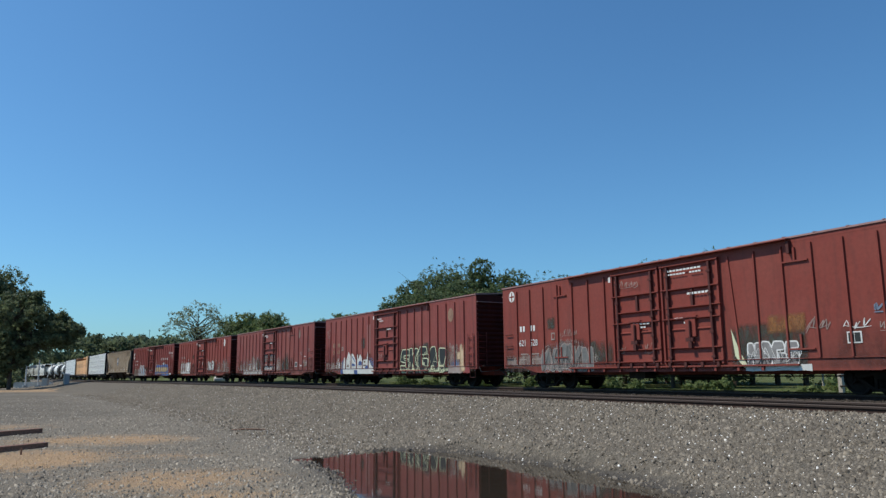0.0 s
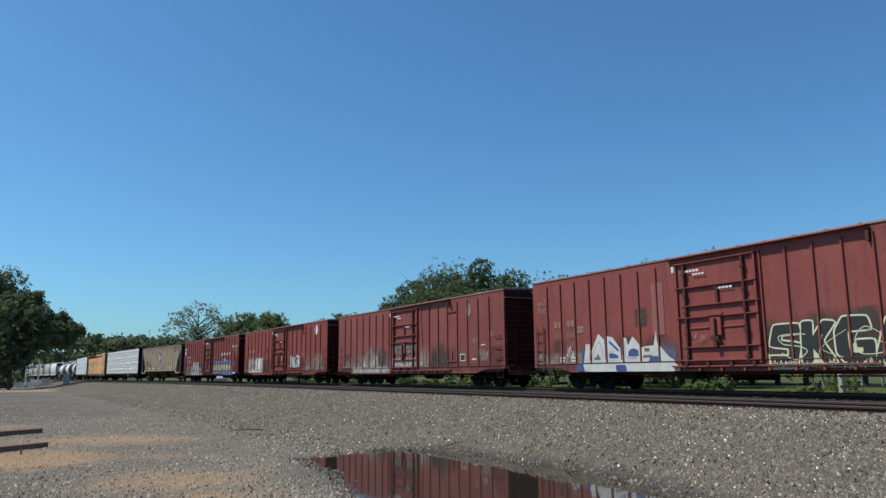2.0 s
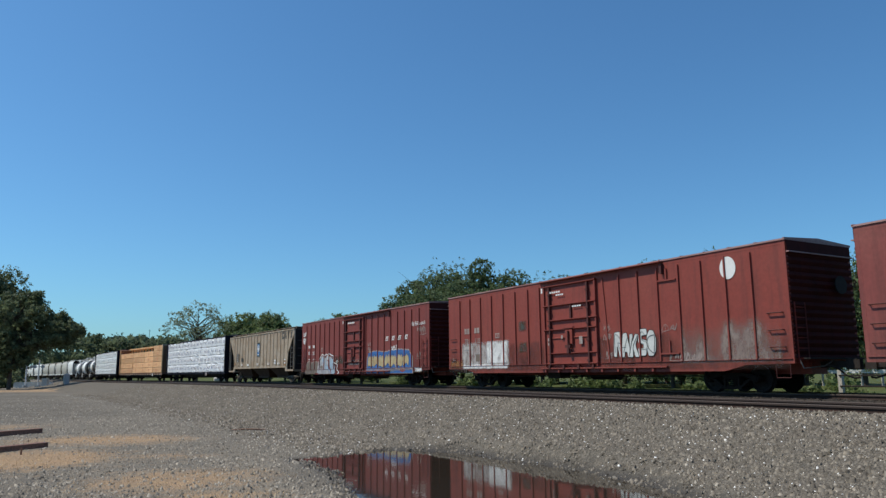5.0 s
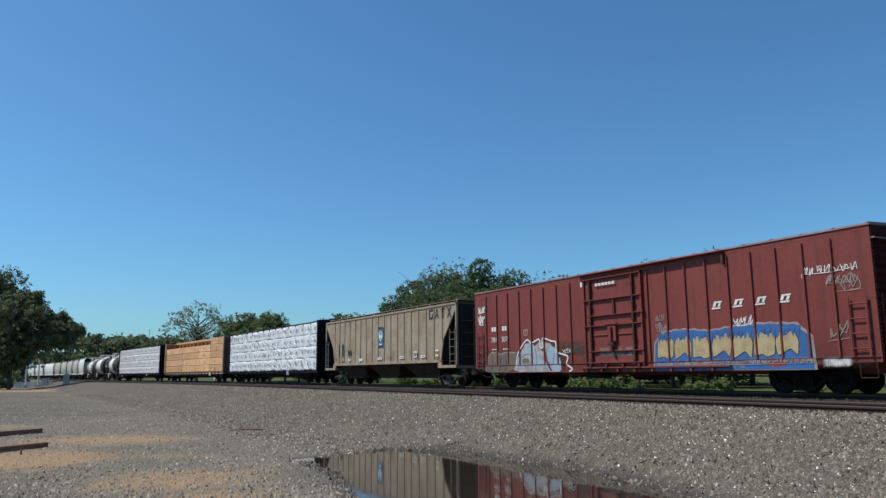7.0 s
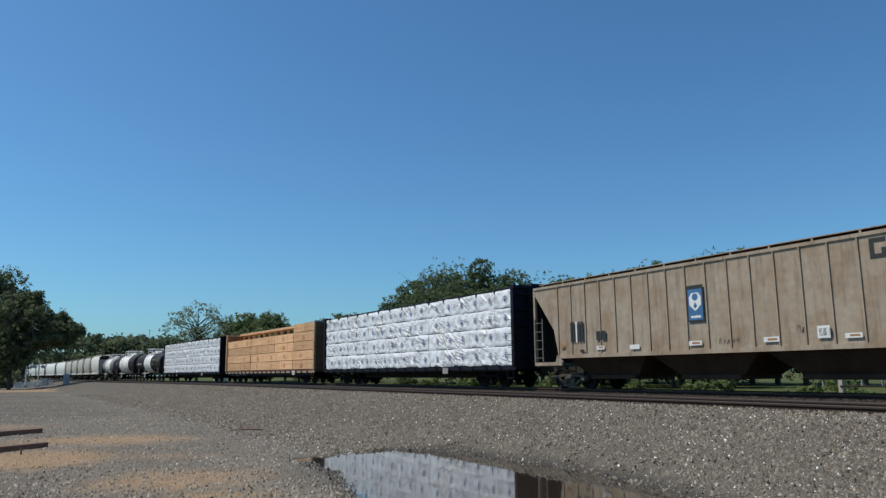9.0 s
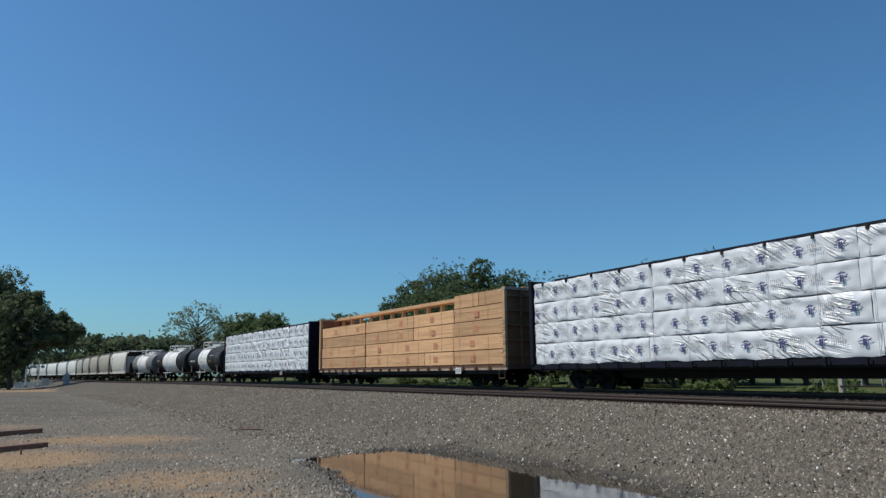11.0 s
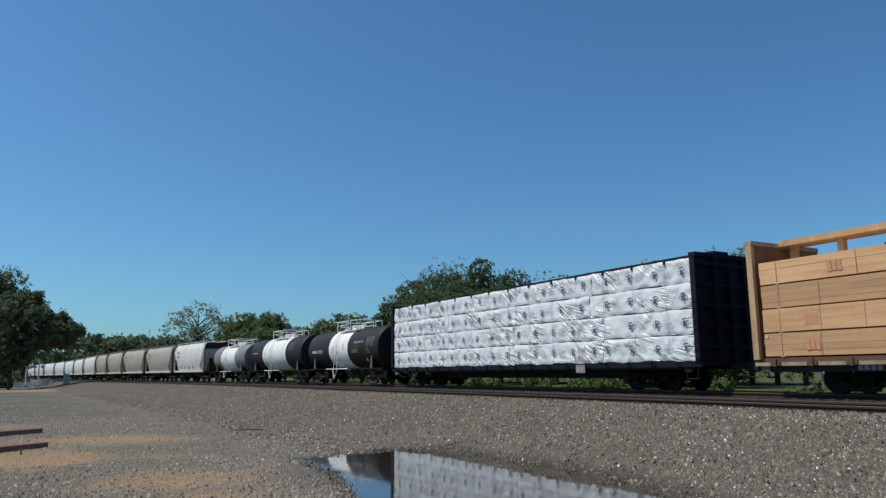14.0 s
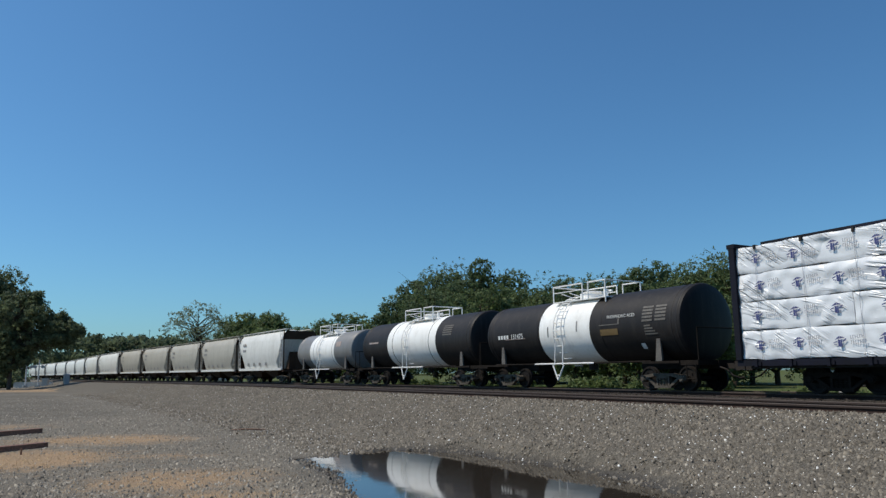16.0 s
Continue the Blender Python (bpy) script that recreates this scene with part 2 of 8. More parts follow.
# Oily stones, darker still for the shade under the train.
M["sooty_stone"] = surface("oil_stained_stone", (0.045, 0.037, 0.031), 0.9, second=(0.035, 0.030, 0.026), patch=0.6, patch_scale=0.6, grain=0.18, grain_scale=25, islands=0.7, spec=0.2)
M["wet_stone"] = surface("wet_dark_stone", (0.075, 0.066, 0.055), 0.45, second=(0.045, 0.04, 0.034), patch=0.6, patch_scale=0.6, grain=0.18, grain_scale=25, islands=0.8, spec=0.4)
M["yard_stone"] = surface("dull_grey_gravel", (0.200, 0.176, 0.143), 0.9, second=(0.15, 0.131, 0.106), patch=0.6, patch_scale=0.6, grain=0.18, grain_scale=25, islands=0.45, spec=0.2)
M["straw"] = surface("dry_straw", (0.48, 0.34, 0.18), 0.9, second=(0.36, 0.25, 0.14), patch=0.6, grain=0.15, islands=0.5, spec=0.2)
M["stone"] = surface("crushed_grey_stone", (0.172, 0.150, 0.121), 0.9, second=(0.120, 0.104, 0.084), patch=0.6, patch_scale=0.6, grain=0.18, grain_scale=25, islands=0.5, spec=0.2)


def leaf_material(name, base, second, through_light=0.42):
    ma = surface(name, base, 0.65, second=second, patch=0.9, patch_scale=0.35, grain=0.15, grain_scale=3, bump=0, islands=0.4, spec=0.25)
    nt = ma.node_tree
    bs = nt.nodes["Principled BSDF"]
    tr = nt.nodes.new("ShaderNodeBsdfTranslucent")
    mx = nt.nodes.new("ShaderNodeMixShader")
    mx.inputs[0].default_value = through_light
    nt.links.new(bs.inputs["Base Color"].links[0].from_socket, tr.inputs["Color"])
    nt.links.new(bs.outputs[0], mx.inputs[1])
    nt.links.new(tr.outputs[0], mx.inputs[2])
    nt.links.new(mx.outputs[0], nt.nodes["Material Output"].inputs["Surface"])
    return ma


M["leaf_dark"] = leaf_material("dark_green_leaves", (0.118, 0.162, 0.070), (0.080, 0.114, 0.053))
M["leaf_mid"] = leaf_material("green_leaves", (0.150, 0.195, 0.074), (0.098, 0.134, 0.056))
M["leaf_light"] = leaf_material("light_green_leaves", (0.165, 0.205, 0.070), (0.105, 0.138, 0.050))
M["leaf_pale"] = leaf_material("pale_grey_green_leaves", (0.25, 0.275, 0.165), (0.17, 0.20, 0.11), 0.55)
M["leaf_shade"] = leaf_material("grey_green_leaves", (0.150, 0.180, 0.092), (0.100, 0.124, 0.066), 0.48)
M["leaf_far"] = leaf_material("hazy_far_leaves", (0.125, 0.155, 0.088), (0.105, 0.132, 0.076), 0.6)


def wrap_material():
    """White plastic sheeting with slack diagonal creases."""
    ma = surface("white_plastic_wrap", (0.80, 0.80, 0.80), 0.3, second=(0.68, 0.68, 0.70), patch=0.5, patch_scale=1.2, grain=0.03, bump=0, spec=0.6)
    nt = ma.node_tree
    bs = nt.nodes["Principled BSDF"]
    co = nt.nodes.new("ShaderNodeTexCoord").outputs["Object"]
    total = None
    for turn, scale, k in ((-38, 1.1, 1.0), (-14, 0.8, 0.8)):
        rot = nt.nodes.new("ShaderNodeMapping")
        rot.inputs["Rotation"].default_value = (0, radians(turn), 0)
        nt.links.new(co, rot.inputs["Vector"])
        crease = noise_tex(nt, rot.outputs["Vector"], scale, 3, 0.55, (0.45, 1, 6.0))
        where = ramp(nt, noise_tex(nt, co, 0.45 + 0.3 * k, 2, 0.5), 0.50, 0.62)
        v = mul(nt, mul(nt, ramp(nt, crease, 0.47, 0.57), where), k)
        if total is not None:
            add = nt.nodes.new("ShaderNodeMath")
            nt.links.new(total, add.inputs[0])
            nt.links.new(v, add.inputs[1])
            v = add.outputs[0]
        total = v
    b = nt.nodes.new("ShaderNodeBump")
    b.inputs["Strength"].default_value, b.inputs["Distance"].default_value = 1.0, 0.055
    nt.links.new(total, b.inputs["Height"])
    nt.links.new(b.outputs["Normal"], bs.inputs["Normal"])
    return ma


M["wrap"] = wrap_material()


def ground_material(name):
    """Pebbly ground, pale in the yard and darker ballast on the bank."""
    ma = bpy.data.materials.new(name)

    ma.use_nodes = True
    nt = ma.node_tree
    bs = nt.nodes["Principled BSDF"]
    co = nt.nodes.new("ShaderNodeTexCoord").outputs["Object"]

    def attr(name):
        a = nt.nodes.new("ShaderNodeAttribute")
        a.attribute_name = name
        return a.outputs["Fac"]

    vo = nt.nodes.new("ShaderNodeTexVoronoi")
    vo.inputs["Scale"].default_value = 30
    nt.links.new(co, vo.inputs["Vector"])
    pebble = nt.nodes.new("ShaderNodeSeparateColor")
    nt.links.new(vo.outputs["Color"], pebble.inputs[0])
    gravel = blend(nt, ramp(nt, pebble.outputs[0], 0.0, 1.0), (0.150, 0.131, 0.105), (0.275, 0.243, 0.197))
    gravel = blend(nt, mul(nt, ramp(nt, noise_tex(nt, co, 0.22, 8, 0.65), 0.38, 0.66), 0.75), gravel, (0.165, 0.146, 0.118))
    gravel = blend(nt, mul(nt, ramp(nt, noise_tex(nt, co, 1.1, 8, 0.75), 0.45, 0.7), 0.5), gravel, (0.29, 0.252, 0.195))
    wide = noise_tex(nt, co, 0.10, 8, 0.7, (1.0, 0.55, 1.0))
    gravel = blend(nt, mul(nt, ramp(nt, wide, 0.42, 0.62), 0.75), gravel, (0.125, 0.112, 0.094))
    dark = blend(nt, ramp(nt, pebble.outputs[1], 0.0, 1.0), (0.078, 0.069, 0.056), (0.195, 0.171, 0.139))
    dark = blend(nt, mul(nt, ramp(nt, noise_tex(nt, co, 0.5, 8, 0.7), 0.40, 0.66), 0.6), dark, (0.15, 0.13, 0.105))
    gravel = blend(nt, attr("bank"), gravel, dark)
    # Dark tone along the tracks: oil, brake dust and train shadow in one colour.
    gravel = blend(nt, mul(nt, attr("soot"), 0.85), gravel, (0.040, 0.033, 0.028))
    # Gravel goes darker in patches, more so far from the camera.
    far_tone = mul(nt, attr("worn"), ramp(nt, noise_tex(nt, co, 0.16, 6, 0.6, (0.6, 1.4, 1.0)), 0.30, 0.60))
    gravel = blend(nt, mul(nt, far_tone, 0.85), gravel, (0.135, 0.120, 0.099))
    dirt = blend(nt, ramp(nt, noise_tex(nt, co, 2.2, 6, 0.7), 0.3, 0.7), (0.40, 0.265, 0.155), (0.32, 0.23, 0.15))
    mask = nt.nodes.new("ShaderNodeMath")
    mask.operation = "ADD"
    nt.links.new(attr("dirt"), mask.inputs[0])
    nt.links.new(ramp(nt, noise_tex(nt, co, 2.4, 10, 0.85), 0.25, 0.75), mask.inputs[1])
    col = blend(nt, ramp(nt, mask.outputs[0], 0.78, 1.26), gravel, dirt)
    grass = blend(nt, ramp(nt, noise_tex(nt, co, 0.8, 6, 0.7), 0.35, 0.65), (0.055, 0.085, 0.025), (0.125, 0.125, 0.052))
    col = blend(nt, attr("grass"), col, grass)
    col = blend(nt, mul(nt, attr("wet"), 0.72), col, (0.035, 0.031, 0.028))
    nt.links.new(col, bs.inputs["Base Color"])
    r = nt.nodes.new("ShaderNodeMapRange")
    r.inputs["To Min"].default_value, r.inputs["To Max"].default_value = 0.92, 0.55
    nt.links.new(attr("wet"), r.inputs["Value"])
    nt.links.new(r.outputs["Result"], bs.inputs["Roughness"])
    bs.inputs["Specular IOR Level"].default_value = 0.1
    b = nt.nodes.new("ShaderNodeBump")
    b.inputs["Strength"].default_value, b.inputs["Distance"].default_value = 0.9, 0.03
    h = nt.nodes.new("ShaderNodeMath")
    h.operation = "ADD"
    nt.links.new(vo.outputs["Distance"], h.inputs[0])
    nt.links.new(noise_tex(nt, co, 9, 6, 0.75), h.inputs[1])
    nt.links.new(h.outputs[0], b.inputs["Height"])
    nt.links.new(b.outputs["Normal"], bs.inputs["Normal"])
    return ma


M["ground"] = ground_material("gravel_ground")


def water_material():
    ma = bpy.data.materials.new("still_muddy_water")
    ma.use_nodes = True
    nt = ma.node_tree
    bs = nt.nodes["Principled BSDF"]
    bs.inputs["Base Color"].default_value = (0.030, 0.024, 0.018, 1)
    bs.inputs["Roughness"].default_value = 0.045
    bs.inputs["IOR"].default_value = 1.5
    bs.inputs["Specular IOR Level"].default_value = 0.8
    co = nt.nodes.new("ShaderNodeTexCoord").outputs["Object"]
    b = nt.nodes.new("ShaderNodeBump")
    b.inputs["Strength"].default_value, b.inputs["Distance"].default_value = 0.08, 0.01
    nt.links.new(noise_tex(nt, co, 2.5, 2, 0.5), b.inputs["Height"])
    nt.links.new(b.outputs["Normal"], bs.inputs["Normal"])
    return ma


M["water"] = water_material()


# ---------------------------------------------------------------- mesh tools
class Build:
    """Collects faces for one mesh."""

    def __init__(self):
        self.v, self.f = [], []

    def add(self, verts, faces):
        n = len(self.v)
        self.v += [tuple(p) for p in verts]
        self.f += [tuple(i + n for i in q) for q in faces]
        return self

    def box(self, x0, x1, y0, y1, z0, z1):
        return self.add([(x0, y0, z0), (x1, y0, z0), (x1, y1, z0), (x0, y1, z0), (x0, y0, z1), (x1, y0, z1), (x1, y1, z1), (x0, y1, z1)],
                        [(3, 2, 1, 0), (4, 5, 6, 7), (0, 1, 5, 4), (1, 2, 6, 5), (2, 3, 7, 6), (3, 0, 4, 7)])

    def prism(self, outline, a, b, axis="y"):
        """A flat outline (u, w) pushed from a to b along an axis; u, w are x, z (axis y), y, z (axis x) or x, y (axis z)."""
        place = {"y": lambda u, w, d: (u, d, w), "x": lambda u, w, d: (d, u, w), "z": lambda u, w, d: (u, w, d)}[axis]
        n = len(outline)
        area = sum(outline[i][0] * outline[(i + 1) % n][1] - outline[(i + 1) % n][0] * outline[i][1] for i in range(n))
        if (area > 0) == (axis == "y"):
            outline = outline[::-1]
        vs = [place(u, w, a) for u, w in outline] + [place(u, w, b) for u, w in outline]
        fs = [tuple(range(n))[::-1], tuple(range(n, 2 * n))]
        fs += [(i, (i + 1) % n, n + (i + 1) % n, n + i) for i in range(n)]
        return self.add(vs, fs)

    def rod(self, p, q, r, n=8, r2=None, cap=True):
        p, q = Vector(p), Vector(q)
        d = (q - p).normalized()
        u = d.orthogonal().normalized()
        w = d.cross(u)
        r2 = r if r2 is None else r2
        vs = []
        for c, rad in ((p, r), (q, r2)):
            for i in range(n):
                a = 2 * math.pi * i / n
                vs.append(c + u * (rad * math.cos(a)) + w * (rad * math.sin(a)))
        fs = [(i, (i + 1) % n, n + (i + 1) % n, n + i) for i in range(n)]
        if cap:
            fs += [tuple(range(n))[::-1], tuple(range(n, 2 * n))]
        return self.add(vs, fs)

    def tube(self, pts, r, n=6):
        for a, b in zip(pts, pts[1:]):
            self.rod(a, b, r, n)
        return self

    def lathe(self, profile, n=24, axis="x"):
        """Rings (position along the axis, radius), closed where the radius is 0."""
        vs, fs, rings = [], [], []
        for d, r in profile:
            ring = []
            for i in range(1 if r < 1e-6 else n):
                a = 2 * math.pi * i / n
                u, w = r * math.cos(a), r * math.sin(a)
                vs.append({"x": (d, u, w), "y": (w, d, u), "z": (u, w, d)}[axis])
                ring.append(len(vs) - 1)
            rings.append(ring)
        for a, b in zip(rings, rings[1:]):
            for i in range(n):
                j = (i + 1) % n
                if len(a) == 1 and len(b) == 1:
                    continue
                if len(a) == 1:
                    fs.append((a[0], b[j], b[i]))
                elif len(b) == 1:
                    fs.append((a[i], a[j], b[0]))
                else:
                    fs.append((a[i], a[j], b[j], b[i]))
        return self.add(vs, fs)

    def mesh(self, name, smooth=None):
        me = bpy.data.meshes.new(name)
        me.from_pydata(self.v, [], self.f)
        me.update()
        if smooth is not None:
            me.shade_smooth()
            me.set_sharp_from_angle(angle=radians(smooth))
        return me


def part(name, shape, material, parent, label="", m=None, smooth=None):
    """One mesh object under a thing or a part."""
    me = shape.mesh(name, smooth) if isinstance(shape, Build) else shape
    ob = new(name, me)
    if material and not me.materials:
        me.materials.append(M[material])
    ob.parent = parent
    if m is not None:
        ob.matrix_basis = m
    if label:
        ob["label"] = label
    return ob


def thing(name, label, category, m=None, group="", kind=""):
    ob = new(name)
    ob.empty_display_size = 0.3
    if m is not None:
        ob.matrix_basis = m
    return tagged(ob, label, category, group, kind)


def solid(name, shape, material, label, category, m=None, group="", kind="", smooth=None):
    ob = part(name, shape, material, None, "", m, smooth)
    return tagged(ob, label, category, group, kind)


# ---------------------------------------------------------------- the line of the railway
# s runs away from the camera along the near sides of the cars; bends in 1/1000 per metre
BENDS = [(-60, 1.2), (-30, 1.26), (0, 1.12), (40, 0.67), (80, 2.64), (110, -3.2), (140, -0.61), (170, 0.61), (200, 1.62), (240, 0.02), (300, -1.27), (340, 0.0), (700, 0.0)]
LINE_S = np.arange(-60, 661, 1.0)
_k = np.interp(LINE_S, [b[0] for b in BENDS], [b[1] / 1000 for b in BENDS])
LINE_A = np.concatenate([[0], np.cumsum((_k[1:] + _k[:-1]) / 2)])
LINE_A += 0.51318 - np.interp(0, LINE_S, LINE_A)
_dx, _dy = -np.sin(LINE_A), np.cos(LINE_A)
LINE_X = np.concatenate([[0], np.cumsum((_dx[1:] + _dx[:-1]) / 2)])
LINE_Y = np.concatenate([[0], np.cumsum((_dy[1:] + _dy[:-1]) / 2)])
LINE_X += 10.462 - np.interp(0, LINE_S, LINE_X)
LINE_Y += 20.0 - np.interp(0, LINE_S, LINE_Y)


def line(s, off=0.0):
    """The place on the ground plan at s along the railway and off metres behind the cars' near sides."""
    a = np.interp(s, LINE_S, LINE_A)
    return (float(np.interp(s, LINE_S, LINE_X) + off * np.cos(a)), float(np.interp(s, LINE_S, LINE_Y) + off * np.sin(a)), float(a))


def line_offset(x, y):
    """For arrays of places: s and the offset from the cars' near sides."""
    best, s, o = np.full(x.shape, 1e9), np.zeros(x.shape), np.zeros(x.shape)
    for i in range(0, len(LINE_S), 4):
        dx, dy = x - LINE_X[i], y - LINE_Y[i]
        d = dx * dx + dy * dy
        near = d < best
        best = np.where(near, d, best)
        along = -np.sin(LINE_A[i]) * dx + np.cos(LINE_A[i]) * dy
        s = np.where(near, LINE_S[i] + along, s)
        o = np.where(near, np.cos(LINE_A[i]) * dx + np.sin(LINE_A[i]) * dy, o)
    return s, o


TRAIN_OFF, SIDING_OFF = 1.59, -4.27
GROUND_Z, WATER_Z = -1.10, -1.115


# ---------------------------------------------------------------- ground
SHORE = [(-3.1, 16.2), (-2.2, 17.3), (-1.2, 18.0), (0.2, 17.4), (1.4, 15.6), (2.5, 14.15), (3.25, 12.3), (3.7, 10.4), (4.3, 8.2), (4.2, 6.2), (2.2, 5.6), (0.4, 7.4), (-0.9, 9.6), (-1.35, 11.2), (-1.65, 12.3), (-1.85, 13.3), (-2.3, 14.4), (-2.7, 15.2)]


def puddle_depth(x, y):
    """Metres inside the shore line of the puddle (negative outside), with an uneven edge."""
    best = np.full(x.shape, 1e9)
    inside = np.zeros(x.shape, bool)
    n = len(SHORE)
    for i in range(n):
        (ax, ay), (bx, by) = SHORE[i], SHORE[(i + 1) % n]
        dx, dy = bx - ax, by - ay
        t = np.clip(((x - ax) * dx + (y - ay) * dy) / (dx * dx + dy * dy), 0, 1)
        best = np.minimum(best, np.hypot(x - ax - t * dx, y - ay - t * dy))
        inside ^= ((ay > y) != (by > y)) & (x < (bx - ax) * (y - ay) / (by - ay + 1e-12) + ax)
    return np.where(inside, best, -best) + 0.07 * wobble(x, y, 3.0, 8) + 0.05 * wobble(x, y, 9.0, 9)


BANK_OFF = [-12.0, -11.0, -10.3, -8.6, -7.2, -6.3, -5.75, -5.45, -5.10, -3.4, -3.2, -2.2, 0.4, 3.3, 4.4, 6.0, 9.0, 40.0]
BANK_Z = [GROUND_Z, -1.085, -0.99, -0.65, -0.38, -0.21, -0.165, -0.150, -0.155, -0.175, -0.15, -0.21, -0.15, -0.15, -0.32, -0.70, -0.75, -0.55]


def wobble(x, y, scale, seed):
    """Smooth relief between about -1 and 1, from a few crossed waves."""
    rng = np.random.RandomState(seed)
    out = np.zeros(x.shape)
    for i in range(7):
        a, f, ph = rng.rand() * 6.28, scale * (0.6 + 1.4 * rng.rand()), rng.rand() * 6.28
        out += np.sin((x * math.cos(a) + y * math.sin(a)) * f + ph)
    return out / 3.5


def ground_height(x, y):
    s, o = line_offset(x, y)
    bank = np.interp(o, BANK_OFF, BANK_Z)
    slope = np.clip((o + 12) / 2, 0, 1) * np.clip((-5.9 - o) / 1.0, 0, 1)
    z = bank + 0.035 * slope * wobble(x, y, 1.7, 3)
    flat = np.clip((-10.5 - o) / 1.5, 0, 1)
    near = np.clip(1 - (np.hypot(x, y) - 60) / 60, 0, 1)
    z += flat * near * (0.028 * wobble(x, y, 0.9, 4) + 0.012 * wobble(x, y, 4.0, 5))
    dip = puddle_depth(x, y)
    z = np.where(dip > -0.6, np.minimum(z, GROUND_Z - 0.015 - 0.17 * np.minimum(dip, 0.8) + 0.9 * np.minimum(dip, 0) ** 2 + 0.012 * wobble(x, y, 5.0, 6)), z)
    z = np.where((dip < -0.15) & (o < -9), np.maximum(z, WATER_Z + 0.01 + 0.02 * np.clip(-dip, 0, 1)), z)
    return z, s, o


def axis_points(lo, hi, fine, mid_lo, mid_hi, mid, growth=1.18, far=3000.0):
    core = np.arange(lo, hi, fine)
    left = np.arange(mid_lo, lo, mid)
    right = np.arange(hi, mid_hi, mid)
    out_l, out_r, d = [], [], mid
    a = mid_lo
    while a > -far:
        d *= growth
        a -= d
        out_l.append(a)
    d, a = mid, mid_hi
    while a < far:
        d *= growth
        a += d
        out_r.append(a)
    return np.concatenate([out_l[::-1], left, core, right, out_r])


gx = axis_points(-7.0, 9.0, 0.13, -45, 32, 0.40)
gy = axis_points(8.0, 22.0, 0.13, 0, 84, 0.40)
GX, GY = np.meshgrid(gx, gy)
GZ, GS, GO = ground_height(GX.ravel(), GY.ravel())
nx, ny = len(gx), len(gy)
idx = np.arange(nx * ny).reshape(ny, nx)
quads = np.stack([idx[:-1, :-1], idx[:-1, 1:], idx[1:, 1:], idx[1:, :-1]], -1).reshape(-1, 4)


def mesh_from_arrays(name, verts, faces):
    me = bpy.data.meshes.new(name)
    k = faces.shape[1]
    me.vertices.add(len(verts))
    me.vertices.foreach_set("co", verts.astype(np.float32).ravel())
    me.loops.add(faces.size)
    me.loops.foreach_set("vertex_index", faces.astype(np.int32).ravel())
    me.polygons.add(len(faces))
    me.polygons.foreach_set("loop_start", np.arange(0, faces.size, k, dtype=np.int32))
    me.update(calc_edges=True)
    return me


def add_attribute(me, name, values):
    me.attributes.new(name, "FLOAT", "POINT").data.foreach_set("value", values.astype(np.float32))


SINK = 0.07 * np.clip((GO + 11.3) / 0.6, 0, 1) * np.clip((6.5 - GO) / 0.5, 0, 1)
ground_mesh = mesh_from_arrays("ground", np.stack([GX.ravel(), GY.ravel(), GZ - SINK], 1), quads)
ground_mesh.shade_smooth()


def dirt_amount(x, y):
    """Where bare orange clay shows through the gravel."""
    out = np.zeros(x.shape)
    for cx, cy, rx, ry, k in ((-9.6, 21.0, 3.4, 2.3, 0.85), (-9.0, 16.2, 2.4, 2.6, 1.05), (-4.6, 13.0, 2.3, 2.2, 0.72), (-6.3, 16.7, 1.6, 1.0, 0.55), (-16.0, 26.5, 3.2, 2.6, 0.55), (-50, 95, 17, 14, 0.75), (-3.4, 11.0, 1.7, 1.5, 0.62), (-8, 16, 9, 9, 0.25)):
        out = np.maximum(out, k * np.clip(1.25 - np.sqrt(((x - cx) / rx) ** 2 + ((y - cy) / ry) ** 2), 0, 1))
    return out


def bank_tone(o):
    """0 on the yard, 1 on the ballast bank."""
    u = np.clip((o + 15.0) / 6.5, 0, 1)
    return u * u * (3 - 2 * u)


def soot(o):
    """Oil and brake dust along both tracks, with the train's shadow painted in."""
    return np.clip((o + 5.15) / 0.25, 0, 1) * np.clip((4.0 - o) / 0.8, 0, 1)


def soaked(x, y):
    """Dark soaked gravel at the shallow end of the puddle."""
    return 0.5 * np.clip(1.5 - 1.3 * np.hypot((x + 1.9) / 1.4, (y - 14.2) / 1.9), 0, 1)


PD = puddle_depth(GX.ravel(), GY.ravel())
add_attribute(ground_mesh, "dirt", dirt_amount(GX.ravel(), GY.ravel()) * (GO < -8))
add_attribute(ground_mesh, "grass", np.clip((GO - 4.6) / 1.4, 0, 1) + np.clip((-70 - GX.ravel()) / 10, 0, 1) * (GO < -14))
add_attribute(ground_mesh, "wet", np.maximum(np.clip((PD + 0.45) / 0.45, 0, 1) * (GZ < WATER_Z + 0.10), soaked(GX.ravel(), GY.ravel())))
add_attribute(ground_mesh, "bank", bank_tone(GO))
add_attribute(ground_mesh, "soot", soot(GO))
# Grows with distance from the camera and fades out towards the track.
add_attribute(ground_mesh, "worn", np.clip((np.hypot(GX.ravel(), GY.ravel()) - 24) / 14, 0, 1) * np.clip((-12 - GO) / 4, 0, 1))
solid("ground", ground_mesh, "ground", "grey crushed-stone ground with patches of orange clay", "ground", kind="structure")

# the ballast bed of both tracks
bed_s = np.concatenate([np.arange(-45, 70, 0.35), np.arange(70, 520, 2.5)])
bed_o = np.concatenate([np.arange(-11.6, -5.7, 0.2), np.arange(-5.7, -2.9, 0.07), np.arange(-2.9, 4.4, 0.3), np.arange(4.4, 7.0, 0.4)])
BS, BO = np.meshgrid(bed_s, bed_o, indexing="ij")
BA = np.interp(BS, LINE_S, LINE_A)
